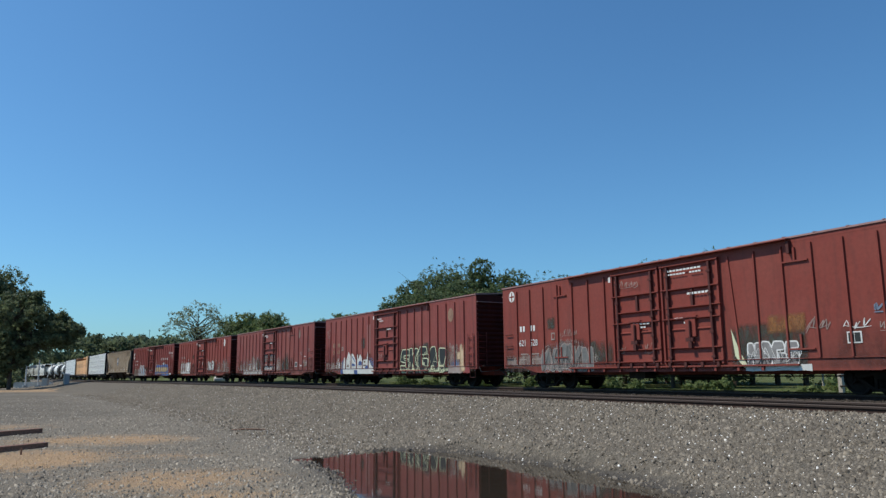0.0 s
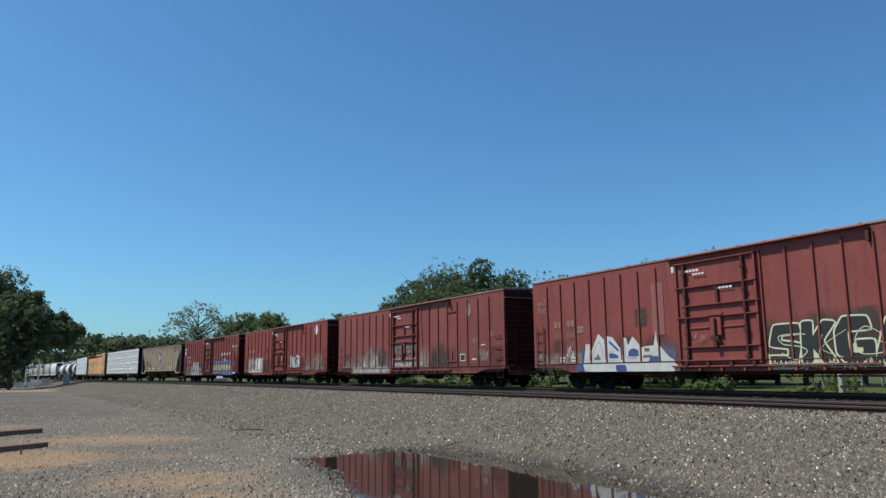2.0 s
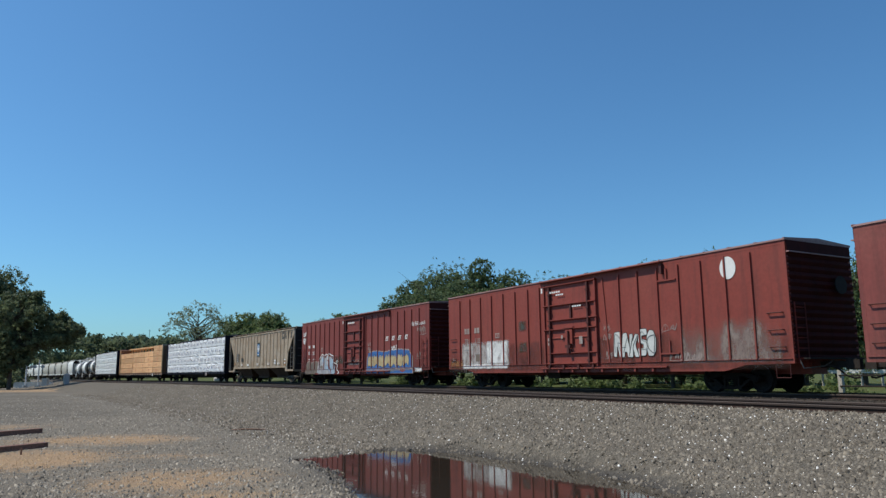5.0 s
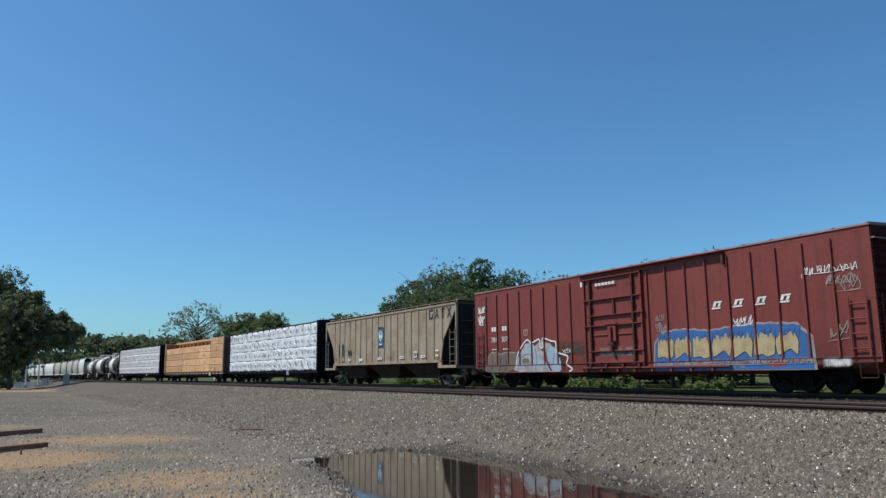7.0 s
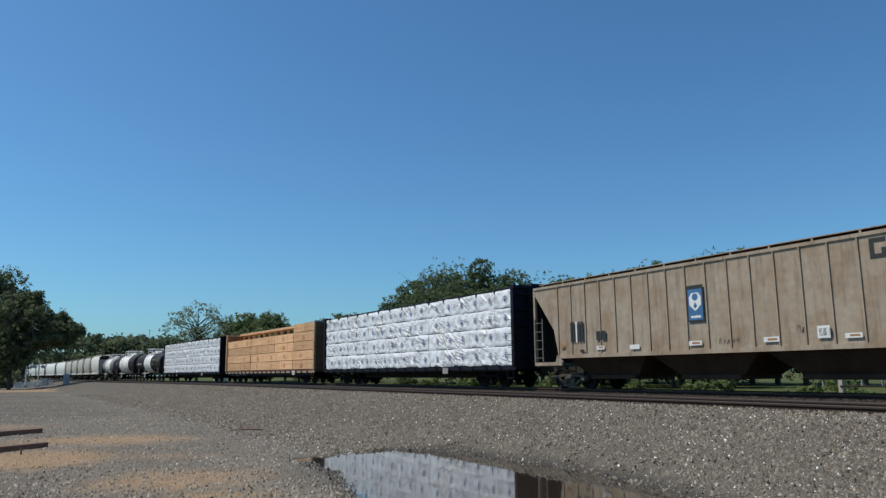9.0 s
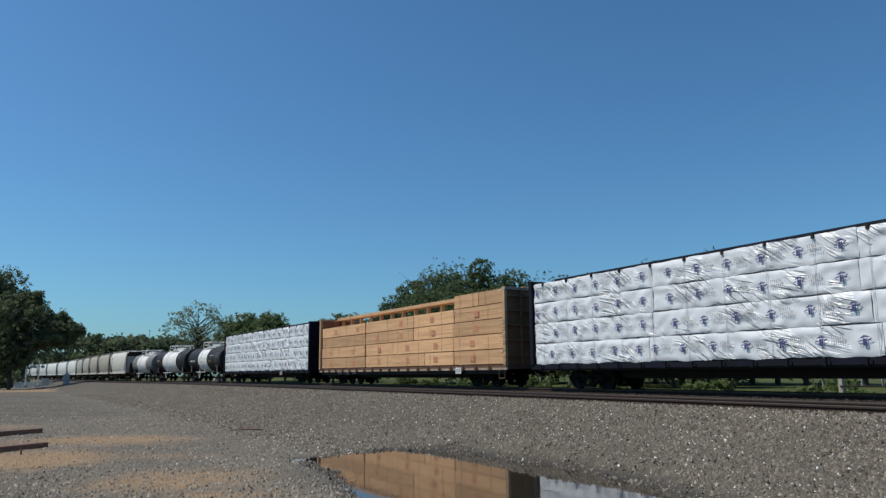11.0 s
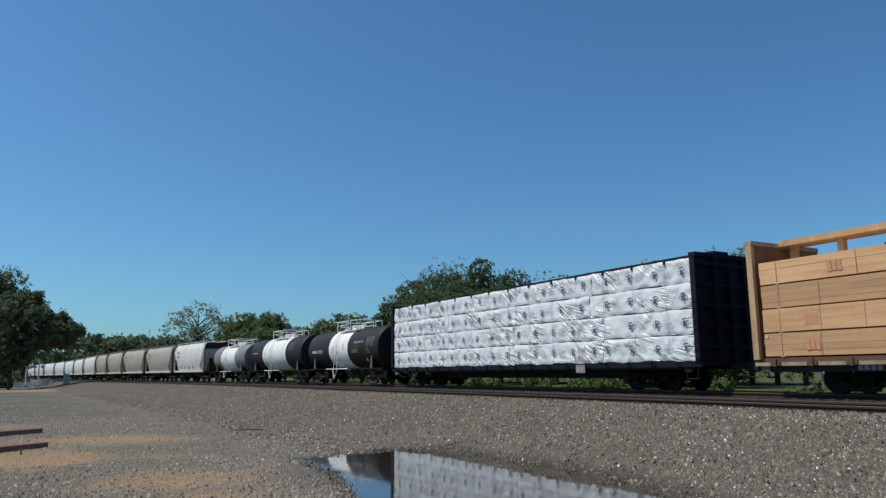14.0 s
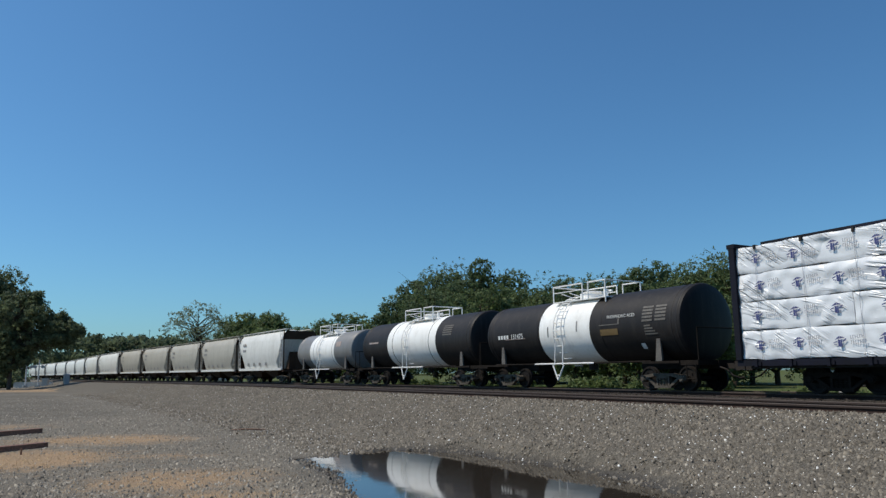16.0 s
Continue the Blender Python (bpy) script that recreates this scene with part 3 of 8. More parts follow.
BX, BY = np.interp(BS, LINE_S, LINE_X) + BO * np.cos(BA), np.interp(BS, LINE_S, LINE_Y) + BO * np.sin(BA)
BZ = ground_height(BX.ravel(), BY.ravel())[0].reshape(BX.shape)
lip = np.minimum(np.clip((BO + 11.6) / 0.4, 0, 1), np.clip((6.9 - BO) / 0.4, 0, 1))
BZ += 0.008 * lip - 0.08 * (1 - lip)
bi = np.arange(BX.size).reshape(BX.shape)
bed_mesh = mesh_from_arrays("ballast_bed", np.stack([BX.ravel(), BY.ravel(), BZ.ravel()], 1), np.stack([bi[:-1, :-1], bi[:-1, 1:], bi[1:, 1:], bi[1:, :-1]], -1).reshape(-1, 4)[:, ::-1])
bed_mesh.shade_smooth()
add_attribute(bed_mesh, "grass", np.clip((BO.ravel() - 4.6) / 1.4, 0, 1))
BPD = puddle_depth(BX.ravel(), BY.ravel())
add_attribute(bed_mesh, "wet", np.clip((BPD + 0.45) / 0.45, 0, 1) * (BZ.ravel() < WATER_Z + 0.10))
add_attribute(bed_mesh, "dirt", 0 * BPD)
add_attribute(bed_mesh, "bank", bank_tone(BO.ravel()))
add_attribute(bed_mesh, "soot", soot(BO.ravel()))
solid("ballast_bed", bed_mesh, "ground", "bank of grey crushed ballast carrying two tracks", "ballast", kind="structure")

# still water in the hollow
pud = Build()
pud.prism([(-4.2, 16.4), (-3.6, 18.4), (-1.0, 19.4), (1.0, 18.6), (3.6, 14.8), (5.2, 11.0), (5.6, 7.0), (4.4, 4.6), (0.4, 4.8), (-1.2, 8.0), (-1.6, 11.0), (-2.4, 13.2), (-4.0, 15.2)], WATER_Z - 0.3, WATER_Z, "z")
solid("puddle_water", pud, "water", "shallow still puddle of muddy water on the gravel", "puddle", kind="structure")


# ---------------------------------------------------------------- loose stones
def stones(name, label, x, y, size, seed, mat="stone", under=0.012, lift=0.0):
    """Angular crushed stones, each a wedge half sunk in the ground."""
    rng = np.random.RandomState(seed)
    z, s, o = ground_height(x, y)
    keep = (z > WATER_Z - under)
    x, y, z, size = x[keep], y[keep], z[keep], size[keep]
    n = len(x)
    shape = np.array([(-1, -0.8, -0.4), (1, -0.8, -0.4), (1, 0.8, -0.4), (-1, 0.8, -0.4), (-0.5, 0, 1.15), (0.5, 0, 1.15)], float)
    v = shape[None] * (0.6 + 0.7 * rng.rand(n, 1, 3)) + 0.3 * rng.randn(n, 6, 3) * np.array([1, 1, 0.5])
    a = rng.rand(n) * 6.28
    ca, sa = np.cos(a)[:, None], np.sin(a)[:, None]
    v = np.stack([v[..., 0] * ca - v[..., 1] * sa, v[..., 0] * sa + v[..., 1] * ca, v[..., 2]], -1) * size[:, None, None]
    v += np.stack([x, y, z + size * 0.30 + lift], 1)[:, None]
    f = np.array([(0, 1, 5), (0, 5, 4), (2, 3, 4), (2, 4, 5), (1, 2, 5), (3, 0, 4)])
    faces = (f[None] + 6 * np.arange(n)[:, None, None]).reshape(-1, 3)
    solid(name, mesh_from_arrays(name, v.reshape(-1, 3), faces), mat, label, "gravel", kind="stuff")


def along_bank(n, rng, lo, hi, s0=-12, span=80, crowd=2.0):
    """Places beside the track, crowded towards the near end and thinning out down the bank."""
    st_s = s0 + span * rng.rand(n) ** crowd
    st_o = lo + (hi - lo) * rng.rand(n) ** 0.75
    lx, ly, la = np.interp(st_s, LINE_S, LINE_X), np.interp(st_s, LINE_S, LINE_Y), np.interp(st_s, LINE_S, LINE_A)
    return lx + st_o * np.cos(la), ly + st_o * np.sin(la)


rng = np.random.RandomState(11)
n = 70000
stones("ballast_stones", "loose grey crushed ballast stones on the bank beside the track", *along_bank(n, rng, -13.2, -5.1), 0.012 + 0.024 * rng.rand(n) ** 1.6, 12)
n = 30000
stones("pale_stones", "pale chips among the ballast on the bank", *along_bank(n, rng, -14.5, -5.1), 0.007 + 0.017 * rng.rand(n) ** 2.2, 15, "chip")
n = 5000
stones("bright_chips", "scattered white stone chips among the ballast", *along_bank(n, rng, -13.5, -5.2), 0.007 + 0.012 * rng.rand(n) ** 2, 16, "w_white", lift=0.006)
for nm, lab, n, mat, seed in (("yard_gravel", "scattered grey and white gravel on the yard", 60000, "chip", 13), ("dark_gravel", "scattered dull grey gravel on the yard", 14000, "yard_stone", 17)):
    ry = 8.5 + 55 * rng.rand(n) ** 2.4
    rx = -0.62 * ry + (0.62 * ry + 5.0) * rng.rand(n)
    keep = (dirt_amount(rx, ry) < 0.06 + (0.9 if mat == "chip" else 0.4) * rng.rand(n)) & (line_offset(rx, ry)[1] < -11) & (soaked(rx, ry) < 0.15 + 0.35 * rng.rand(n))
    stones(nm, lab, rx[keep], ry[keep], (0.008 + 0.020 * rng.rand(n) ** 2.4)[keep], seed, mat)
n = 1500
run = rng.rand(n)
rx, ry = -2.9 + 2.1 * run + 0.45 * rng.randn(n), 15.6 - 4.4 * run + 0.35 * rng.randn(n)
inside = puddle_depth(rx, ry)
keep = (inside < 0.55 * rng.rand(n) ** 1.3) & (inside > -0.25 * rng.rand(n)) & (line_offset(rx, ry)[1] < -10.5)
stones("wet_stones", "dark wet stones at the shallow end of the puddle", rx[keep], ry[keep], (0.012 + 0.018 * rng.rand(n) ** 2)[keep], 18, "wet_stone", 0.12, 0.008)
n = 1100
run = rng.rand(n)
rx, ry = -2.7 + 1.9 * run + 0.5 * rng.randn(n), 15.2 - 4.6 * run + 0.3 * rng.randn(n)
inside = puddle_depth(rx, ry)
keep = (inside < 0.75 * rng.rand(n) ** 1.6) & (inside > -0.1) & (line_offset(rx, ry)[1] < -10.5)
stones("shore_stones", "grey stones standing in the shallow edge of the puddle", rx[keep], ry[keep], (0.010 + 0.016 * rng.rand(n) ** 2)[keep], 19, "stone", 0.14, 0.012)
n = 12000
stones("track_ballast", "oil-stained ballast stones between the rails and sleepers, train shade in their colour", *along_bank(n, rng, -5.4, 3.2, -16, 50, 1.0), 0.016 + 0.018 * rng.rand(n), 14, "sooty_stone")

# dry straw on the bare clay
n = 30000
ry = 8.5 + 18 * rng.rand(n) ** 1.4
rx = -0.62 * ry + (0.62 * ry + 1.0) * rng.rand(n)
keep = dirt_amount(rx, ry) > 0.22 + 0.5 * rng.rand(n)
rx, ry = rx[keep], ry[keep]
n = len(rx)
rz = ground_height(rx, ry)[0]
ang = rng.rand(n) * 6.28
foot = np.stack([rx, ry, rz - 0.005], 1)
wide = np.stack([np.cos(ang), np.sin(ang), 0 * ang], 1) * 0.006
tip = foot + np.stack([0.04 * rng.randn(n), 0.04 * rng.randn(n), 0.015 + 0.045 * rng.rand(n) ** 2], 1)
solid("dry_straw", mesh_from_arrays("dry_straw", np.stack([foot - wide, foot + wide, tip], 1).reshape(-1, 3), np.arange(3 * n).reshape(-1, 3)), "straw", "short dry straw on the bare clay of the yard", "grass", kind="stuff")


# ---------------------------------------------------------------- the two tracks
def sweep(off, outline, s0, s1, step):
    b = Build()
    rows = np.arange(s0, s1 + step, step)
    m = len(outline)
    for s in rows:
        for u, w in outline:
            x, y, a = line(s, off + u)
            b.v.append((x, y, w))
    for i in range(len(rows) - 1):
        for j in range(m):
            k = (j + 1) % m
            b.f.append((i * m + j, i * m + k, (i + 1) * m + k, (i + 1) * m + j))
    b.f += [tuple(range(m))[::-1], tuple((len(rows) - 1) * m + j for j in range(m))]
    return b


RAIL_FOOT = [(-0.07, -0.135), (0.07, -0.135), (0.07, -0.122), (0.012, -0.105), (0.010, -0.05), (-0.010, -0.05), (-0.012, -0.105), (-0.07, -0.122)]
RAIL_HEAD = [(-0.036, -0.046), (0.036, -0.046), (0.037, -0.012), (0.028, 0.0), (-0.028, 0.0), (-0.037, -0.012)]
tie_mesh = Build().box(-1.3, 1.3, -0.115, 0.115, -0.30, -0.130).mesh("tie")
plate_mesh = Build().box(-0.18, 0.18, -0.09, 0.09, -0.130, -0.120).mesh("tie_plate")


def track(name, off, label, drop):
    tr = thing(name, label, "railway track", pose(0, 0, drop), kind="structure")
    for side in (-0.7525, 0.7525):
        rail = part("rail", sweep(off + side, RAIL_FOOT, -46, 520, 2.0), "rail", tr, "rusty steel rail")
        part("rail_head", sweep(off + side, RAIL_HEAD, -46, 520, 2.0), "rail_head", rail, "worn shiny running surface")
    rng = random.Random(5)
    for i in range(230):
        x, y, a = line(-20 + i * 0.535 + rng.uniform(-0.03, 0.03), off)
        part("tie", tie_mesh, "tie", tr, m=pose(x, y, rng.uniform(-0.012, 0.004), 0, 0, math.degrees(a) + rng.uniform(-1, 1)))
        if i < 110:
            for side in (-0.7525, 0.7525):
                px, py, a = line(-20 + i * 0.535, off + side)
                part("tie_plate", plate_mesh, "rail", tr, m=pose(px, py, 0, 0, 0, math.degrees(a)))
    return tr


track("main_track", TRAIN_OFF, "railway track of rusty rails on timber sleepers", 0.0)
track("siding_track", SIDING_OFF, "empty railway track of rusty rails on timber sleepers", -0.01)


# ---------------------------------------------------------------- trees and bushes
def leaf_cards(centres, size, rng, droop=0.3, facing=None):
    """Small folded leaf sprays at the places given, as arrays of corners and faces."""
    n = len(centres)
    d = rng.randn(n, 3)
    d[:, 2] -= droop
    if facing is not None:
        f = facing + 0.45 * rng.randn(n, 3)
        d = np.cross(f, d)
    d /= np.linalg.norm(d, axis=1)[:, None] + 1e-9
    e = np.cross(d, rng.randn(n, 3) if facing is None else f)
    e /= np.linalg.norm(e, axis=1)[:, None] + 1e-9
    up = np.cross(d, e)
    sz = size * (0.6 + 0.8 * rng.rand(n))[:, None]
    d, e, up = d * sz, e * sz * 0.55, up * sz * 0.2
    v = np.stack([centres - d, centres - e + up, centres + d, centres + e + up], 1).reshape(-1, 3)
    f = (np.array([(0, 1, 2), (0, 2, 3)])[None] + 4 * np.arange(n)[:, None, None]).reshape(-1, 3)
    return v, f


def blob_points(blobs, n, rng, shell=0.25):
    w = np.array([b[3] ** 2 for b in blobs])
    pick = rng.choice(len(blobs), n, p=w / w.sum())
    c = np.array([b[:3] for b in blobs])[pick]
    r = np.array([b[3] for b in blobs])[pick]
    d = rng.randn(n, 3)
    d /= np.linalg.norm(d, axis=1)[:, None]
    rad = r * (shell + (1 - shell) * rng.rand(n)) * (0.82 + 0.36 * rng.rand(n))
    return c + d * rad[:, None] * np.array([1, 1, 0.85])


def lobed(d, rng, waves):
    """How far a crown reaches in the directions d: broad lobes with finer bumps on them."""
    out = np.ones(len(d))
    for k, (ax, f, ph, amp) in enumerate(waves):
        out += amp * np.sin(f * (d @ ax) + ph)
    return out


def tree(x, y, base, height, radius, leaf, label, seed, leaves=5000, size=0.42, low=0.28, spread=1.0, lobes=5, sprigs=16, group="trees behind the railway", limbs=(), fill=True):
    rng = np.random.RandomState(seed)
    t = thing("tree", label, "tree", pose(x, y, base), group=group)
    wood = Build()
    top = height * 0.80
    lean = rng.randn(2) * 0.02 * height
    r0 = 0.018 * height + 0.06
    knots = [(0, 0, -0.3), (lean[0] * 0.3, lean[1] * 0.3, top * 0.4), (lean[0] * 0.7, lean[1] * 0.7, top * 0.75), (lean[0], lean[1], top)]
    radii = [r0, r0 * 0.72, r0 * 0.45, r0 * 0.15]
    for i in range(3):
        wood.rod(knots[i], knots[i + 1], radii[i], 8, radii[i + 1])
    zmid, zhalf = height * (1 + low) / 2, height * (1 - low) / 2
    masses = [(0.0, 0.0, zmid, radius * 0.86, zhalf * 0.96)]
    for i in range(lobes):
        a = i * 2.4 + rng.rand()
        f = (i + 0.5) / lobes
        reach = radius * (0.35 + 0.25 * rng.rand()) * spread
        masses.append((math.cos(a) * reach, math.sin(a) * reach, height * (low + 0.1 + (0.72 - low) * f), radius * (0.40 + 0.2 * rng.rand()), zhalf * (0.28 + 0.2 * rng.rand())))
    if limbs:
        masses = list(limbs)
    solid_masses = len(masses)
    for i in range(sprigs):
        m = masses[i % solid_masses]
        a, up = rng.rand() * 6.28, rng.rand() * 1.5 - 0.35
        k = radius * (0.13 + 0.12 * rng.rand())
        masses.append((m[0] + math.cos(a) * math.cos(up) * m[3] * 0.98, m[1] + math.sin(a) * math.cos(up) * m[3] * 0.98, m[2] + math.sin(up) * m[4] * 0.98, k, k * 0.8))
    pts, outward = [], []
    weights = np.array([m[3] * m[4] * (1.0 if i < solid_masses else 2.6) for i, m in enumerate(masses)])
    for m, w in zip(masses, weights / weights.sum()):
        n = max(2, int(leaves * 2.5 * w / 6))
        d = rng.randn(n, 3) * np.array([1, 1, 1.4])
        d /= (np.abs(d) ** 2.7).sum(1)[:, None] ** (1 / 2.7)
        waves = [(rng.randn(3), 4.0, rng.rand() * 6.3, 0.055) for _ in range(4)] + [(rng.randn(3), 9.0, rng.rand() * 6.3, 0.022) for _ in range(5)]
        rad = lobed(d, rng, waves) * (0.55 + 0.45 * rng.rand(n) ** 0.3)
        tufts = np.repeat(np.array(m[:3]) + d * rad[:, None] * np.array([m[3], m[3], m[4]]), 6, 0)
        pts.append(tufts + size * 0.30 * rng.randn(6 * n, 3))
        outward.append(np.repeat(d / np.linalg.norm(d, axis=1)[:, None], 6, 0) + 0.25 * rng.randn(6 * n, 3))
    pts = np.concatenate(pts)
    for i, m in enumerate(masses[1:], 1):
        for j in range(3 if i < solid_masses else 1):
            tip = Vector(m[:3]) + Vector(tuple(rng.randn(3))) * m[3] * 0.45
            start = Vector(knots[0]).lerp(Vector(knots[3]), min(0.9, max(0.15, (m[2] - m[4]) / top * 0.9)))
            mid = start.lerp(tip, 0.5) + Vector((0, 0, 0.03 * height * rng.rand()))
            wood.rod(start, mid, r0 * 0.30, 6, r0 * 0.16)
            wood.rod(mid, tip, r0 * 0.16, 5, r0 * 0.03)
    part("trunk", wood, "bark", t, smooth=40)
    v, f = leaf_cards(pts, size * 0.40, rng, facing=np.concatenate(outward))
    heart = [np.array(m[:3]) + (lambda d: d / np.linalg.norm(d, axis=1)[:, None] * (0.8 * rng.rand(len(d), 1) ** 0.5))(rng.randn(90, 3)) * np.array([m[3], m[3], m[4]]) for m in masses[:solid_masses]]
    if fill:
        hv, hf = leaf_cards(np.concatenate(heart), size * 1.15, rng)
        v, f = np.concatenate([v, hv]), np.concatenate([f, hf + len(v)])
    part("crown", mesh_from_arrays("crown", v, f), leaf, t)
    return t


def spot(px, depth):
    """Ground plan of a bearing (counted across the view) at a depth."""
    return (px - 784) / 1310 * depth, depth


def rise(row, depth, px=784):
    return EYE_Z + (660.2 - (px - 784) * 0.0091 - row) / 1310 * depth


TREES = [  # bearing, depth, row of the top, half width, leaf, seed, leaves
    (818, 92, 461, 6.0, "leaf_dark", 1, 10000), (772, 96, 470, 4.2, "leaf_dark", 2, 8500), (886, 90, 476, 4.6, "leaf_dark", 3, 7500), (708, 100, 512, 3.0, "leaf_dark", 4, 5500),
    (850, 78, 500, 3.6, "leaf_mid", 5, 4500), (930, 84, 500, 3.4, "leaf_mid", 6, 4500), (668, 104, 552, 2.6, "leaf_mid", 7, 3000), (985, 88, 480, 3.2, "leaf_dark", 8, 4200),
    (1045, 80, 484, 3.2, "leaf_dark", 9, 4200), (1105, 74, 470, 2.9, "leaf_dark", 10, 4200), (1158, 72, 456, 2.8, "leaf_dark", 11, 4500), (1205, 66, 474, 3.0, "leaf_mid", 12, 4500),
    (1255, 64, 448, 3.0, "leaf_mid", 13, 5000), (770, 88, 502, 4.2, "leaf_dark", 71, 6000), (640, 92, 575, 3.0, "leaf_mid", 72, 3500), (960, 80, 520, 3.6, "leaf_mid", 73, 4000), (1080, 66, 522, 3.2, "leaf_mid", 74, 4000), (1190, 58, 522, 3.0, "leaf_mid", 75, 4000), (1270, 56, 520, 3.0, "leaf_mid", 76, 4000), (450, 130, 575, 4.2, "leaf_mid", 77, 3500), (590, 112, 585, 4.0, "leaf_mid", 78, 3500), (530, 125, 592, 3.4, "leaf_mid", 79, 3000), (1300, 62, 446, 3.0, "leaf_mid", 14, 4500), (1180, 76, 460, 3.0, "leaf_dark", 81, 4200), (1228, 72, 458, 3.0, "leaf_dark", 82, 4200), (1375, 62, 450, 3.2, "leaf_dark", 86, 3600), (1425, 60, 455, 3.2, "leaf_mid", 87, 3600), (1475, 58, 450, 3.2, "leaf_dark", 88, 3600), (1530, 56, 455, 3.2, "leaf_mid", 89, 3600), (1590, 54, 450, 3.4, "leaf_dark", 90, 3600), (1330, 66, 452, 3.2, "leaf_dark", 83, 4200), (1070, 84, 480, 3.2, "leaf_dark", 84, 4000), (1020, 88, 492, 3.2, "leaf_mid", 85, 4000), (1130, 60, 520, 3.0, "leaf_mid", 15, 3600), (1020, 68, 525, 3.2, "leaf_mid", 16, 3600),
    (605, 124, 548, 4.2, "leaf_mid", 17, 4000), (560, 130, 566, 3.6, "leaf_mid", 18, 3000), (478, 138, 545, 4.2, "leaf_mid", 19, 4200), (425, 142, 548, 4.0, "leaf_mid", 20, 4000), (505, 150, 572, 3.6, "leaf_mid", 21, 2600),
]
for px, depth, row, half, leaf, seed, leaves in TREES:
    x, y = spot(px, depth)
    near_end = px > 1140 and row < 500
    tree(x, y, -0.75, rise(row + (6 if not near_end else 10 if px < 1240 else -2), depth, px) + 0.75, half * (1.22 if near_end else 1.10), leaf, "leafy green broadleaf tree in full summer crown", seed, leaves, size=0.0042 * depth, low=0.10, lobes=11, sprigs=30)
x, y = spot(348, 118)
tree(x, y, -0.75, rise(530, 118, 348) + 0.75, 4.1, "leaf_pale", "airy pale tree with thin grey-green foliage", 31, 2300, size=0.31, low=0.34, spread=1.5, lobes=9, sprigs=26, fill=False)

# big shady trees by the level crossing
for px, depth, row, half, leaves, seed, low in ((2, 132, 466, 4.9, 5800, 41, 0.2), (-62, 124, 500, 5.8, 4600, 43, 0.12), (8, 128, 556, 3.4, 2600, 45, 0.04)):
    x, y = spot(px, depth)
    tree(x, y, -1.1, rise(row + 7, depth, px) + 1.1, half, "leaf_shade", "dark shady broadleaf tree beside the yard", seed, leaves, size=0.0047 * depth, low=low, spread=1.35, lobes=8, sprigs=34, group="trees by the yard")
# one of them spreads long limbs over the siding
x, y = spot(18, 104)
limbs = [(across, deep, up + 1.1, r, rz) for across, deep, up, r, rz in (
    (0.4, 0, 9.4, 2.7, 3.0), (2.0, 0.8, 11.2, 1.4, 1.2), (3.7, -0.6, 8.6, 1.9, 1.6), (5.9, 0.5, 8.0, 1.5, 1.3), (7.4, 0, 7.4, 1.3, 0.8), (8.6, 0.2, 6.7, 0.9, 0.6), (3.2, 0.4, 5.6, 2.1, 1.5), (5.4, 0, 5.9, 1.7, 1.1),
    (6.9, -0.4, 5.8, 1.1, 0.8), (0.2, -0.8, 4.2, 2.0, 2.9), (1.5, 0.5, 3.3, 1.1, 1.4), (-1.5, 0, 2.2, 2.0, 2.2))]
tree(x, y, -1.1, 13.4, 3.4, "leaf_shade", "dark shady broadleaf tree with long overhanging limbs", 42, 9000, size=0.48, low=0.3, sprigs=130, group="trees by the yard", limbs=limbs)


def thicket(name, label, places, leaf, size, seed, each):
    """One mass of bushes: (x, y, base, radius) each."""
    rng = np.random.RandomState(seed)
    pts = []
    for x, y, b, r in places:
        blobs = [(x + rng.randn() * r * 0.5, y + rng.randn() * r * 0.5, b + r * (0.25 + 0.55 * rng.rand()), r * (0.4 + 0.3 * rng.rand())) for _ in range(4)]
        pts.append(blob_points(blobs, each, rng, 0.35))
    pts = np.concatenate(pts)
    pts[:, 2] = np.maximum(pts[:, 2], -1.2)
    v, f = leaf_cards(pts, size, rng)
    return solid(name, mesh_from_arrays(name, v, f), leaf, label, "bushes", kind="stuff")


rng = random.Random(21)
places = []
for i in range(48):
    s = -16 + i * 1.4 + rng.uniform(-0.5, 0.5)
    x, y, a = line(s, 9.5 + rng.uniform(-1.5, 3.0))
    places.append((x, y, -0.78, rng.uniform(0.25, 0.65)))
thicket("trackside_bushes", "low bright green bushes and weeds behind the track", places, "leaf_light", 0.085, 22, 260)
places = []
for i in range(70):
    if math.sin(i * 0.9) + math.sin(i * 0.37) < -0.25:
        continue
    s = -14 + i * 1.1 + rng.uniform(-0.5, 0.5)
    x, y, a = line(s, 17 + rng.uniform(-2.0, 5.0))
    places.append((x, y, -0.7, rng.uniform(0.5, 1.05)))
thicket("hedge", "rough green hedge behind the railway", places, "leaf_light", 0.14, 23, 330)
places = []
for i in range(26):
    x, y = spot(-90 + i * 5 + rng.uniform(-4, 4), 120 + rng.uniform(-4, 8))
    if i < 24:
        places.append((x, y, -1.1, rng.uniform(1.2, 3.2)))
thicket("yard_bushes", "dense dark bushes under the shady trees", places, "leaf_shade", 0.28, 24, 260)

# wooded ridge in the distance
places = []
for i in range(430):
    px = rng.uniform(60, 700) if i < 310 else rng.uniform(700, 1900)
    depth = rng.uniform(330, 470)
    x, y = spot(px, depth)
    crest = 588 + 7 * math.sin(px * 0.021 + 1) + 4 * math.sin(px * 0.057) + 18 * math.exp(-((px - 190) / 26) ** 2)
    top = rise(crest, depth, px) + rng.uniform(-3.0, 0.5)
    for lift in (0.76, 0.42):
        places.append((x + rng.uniform(-6, 6), y, top * lift - 2, rng.uniform(4.0, 6.5)))
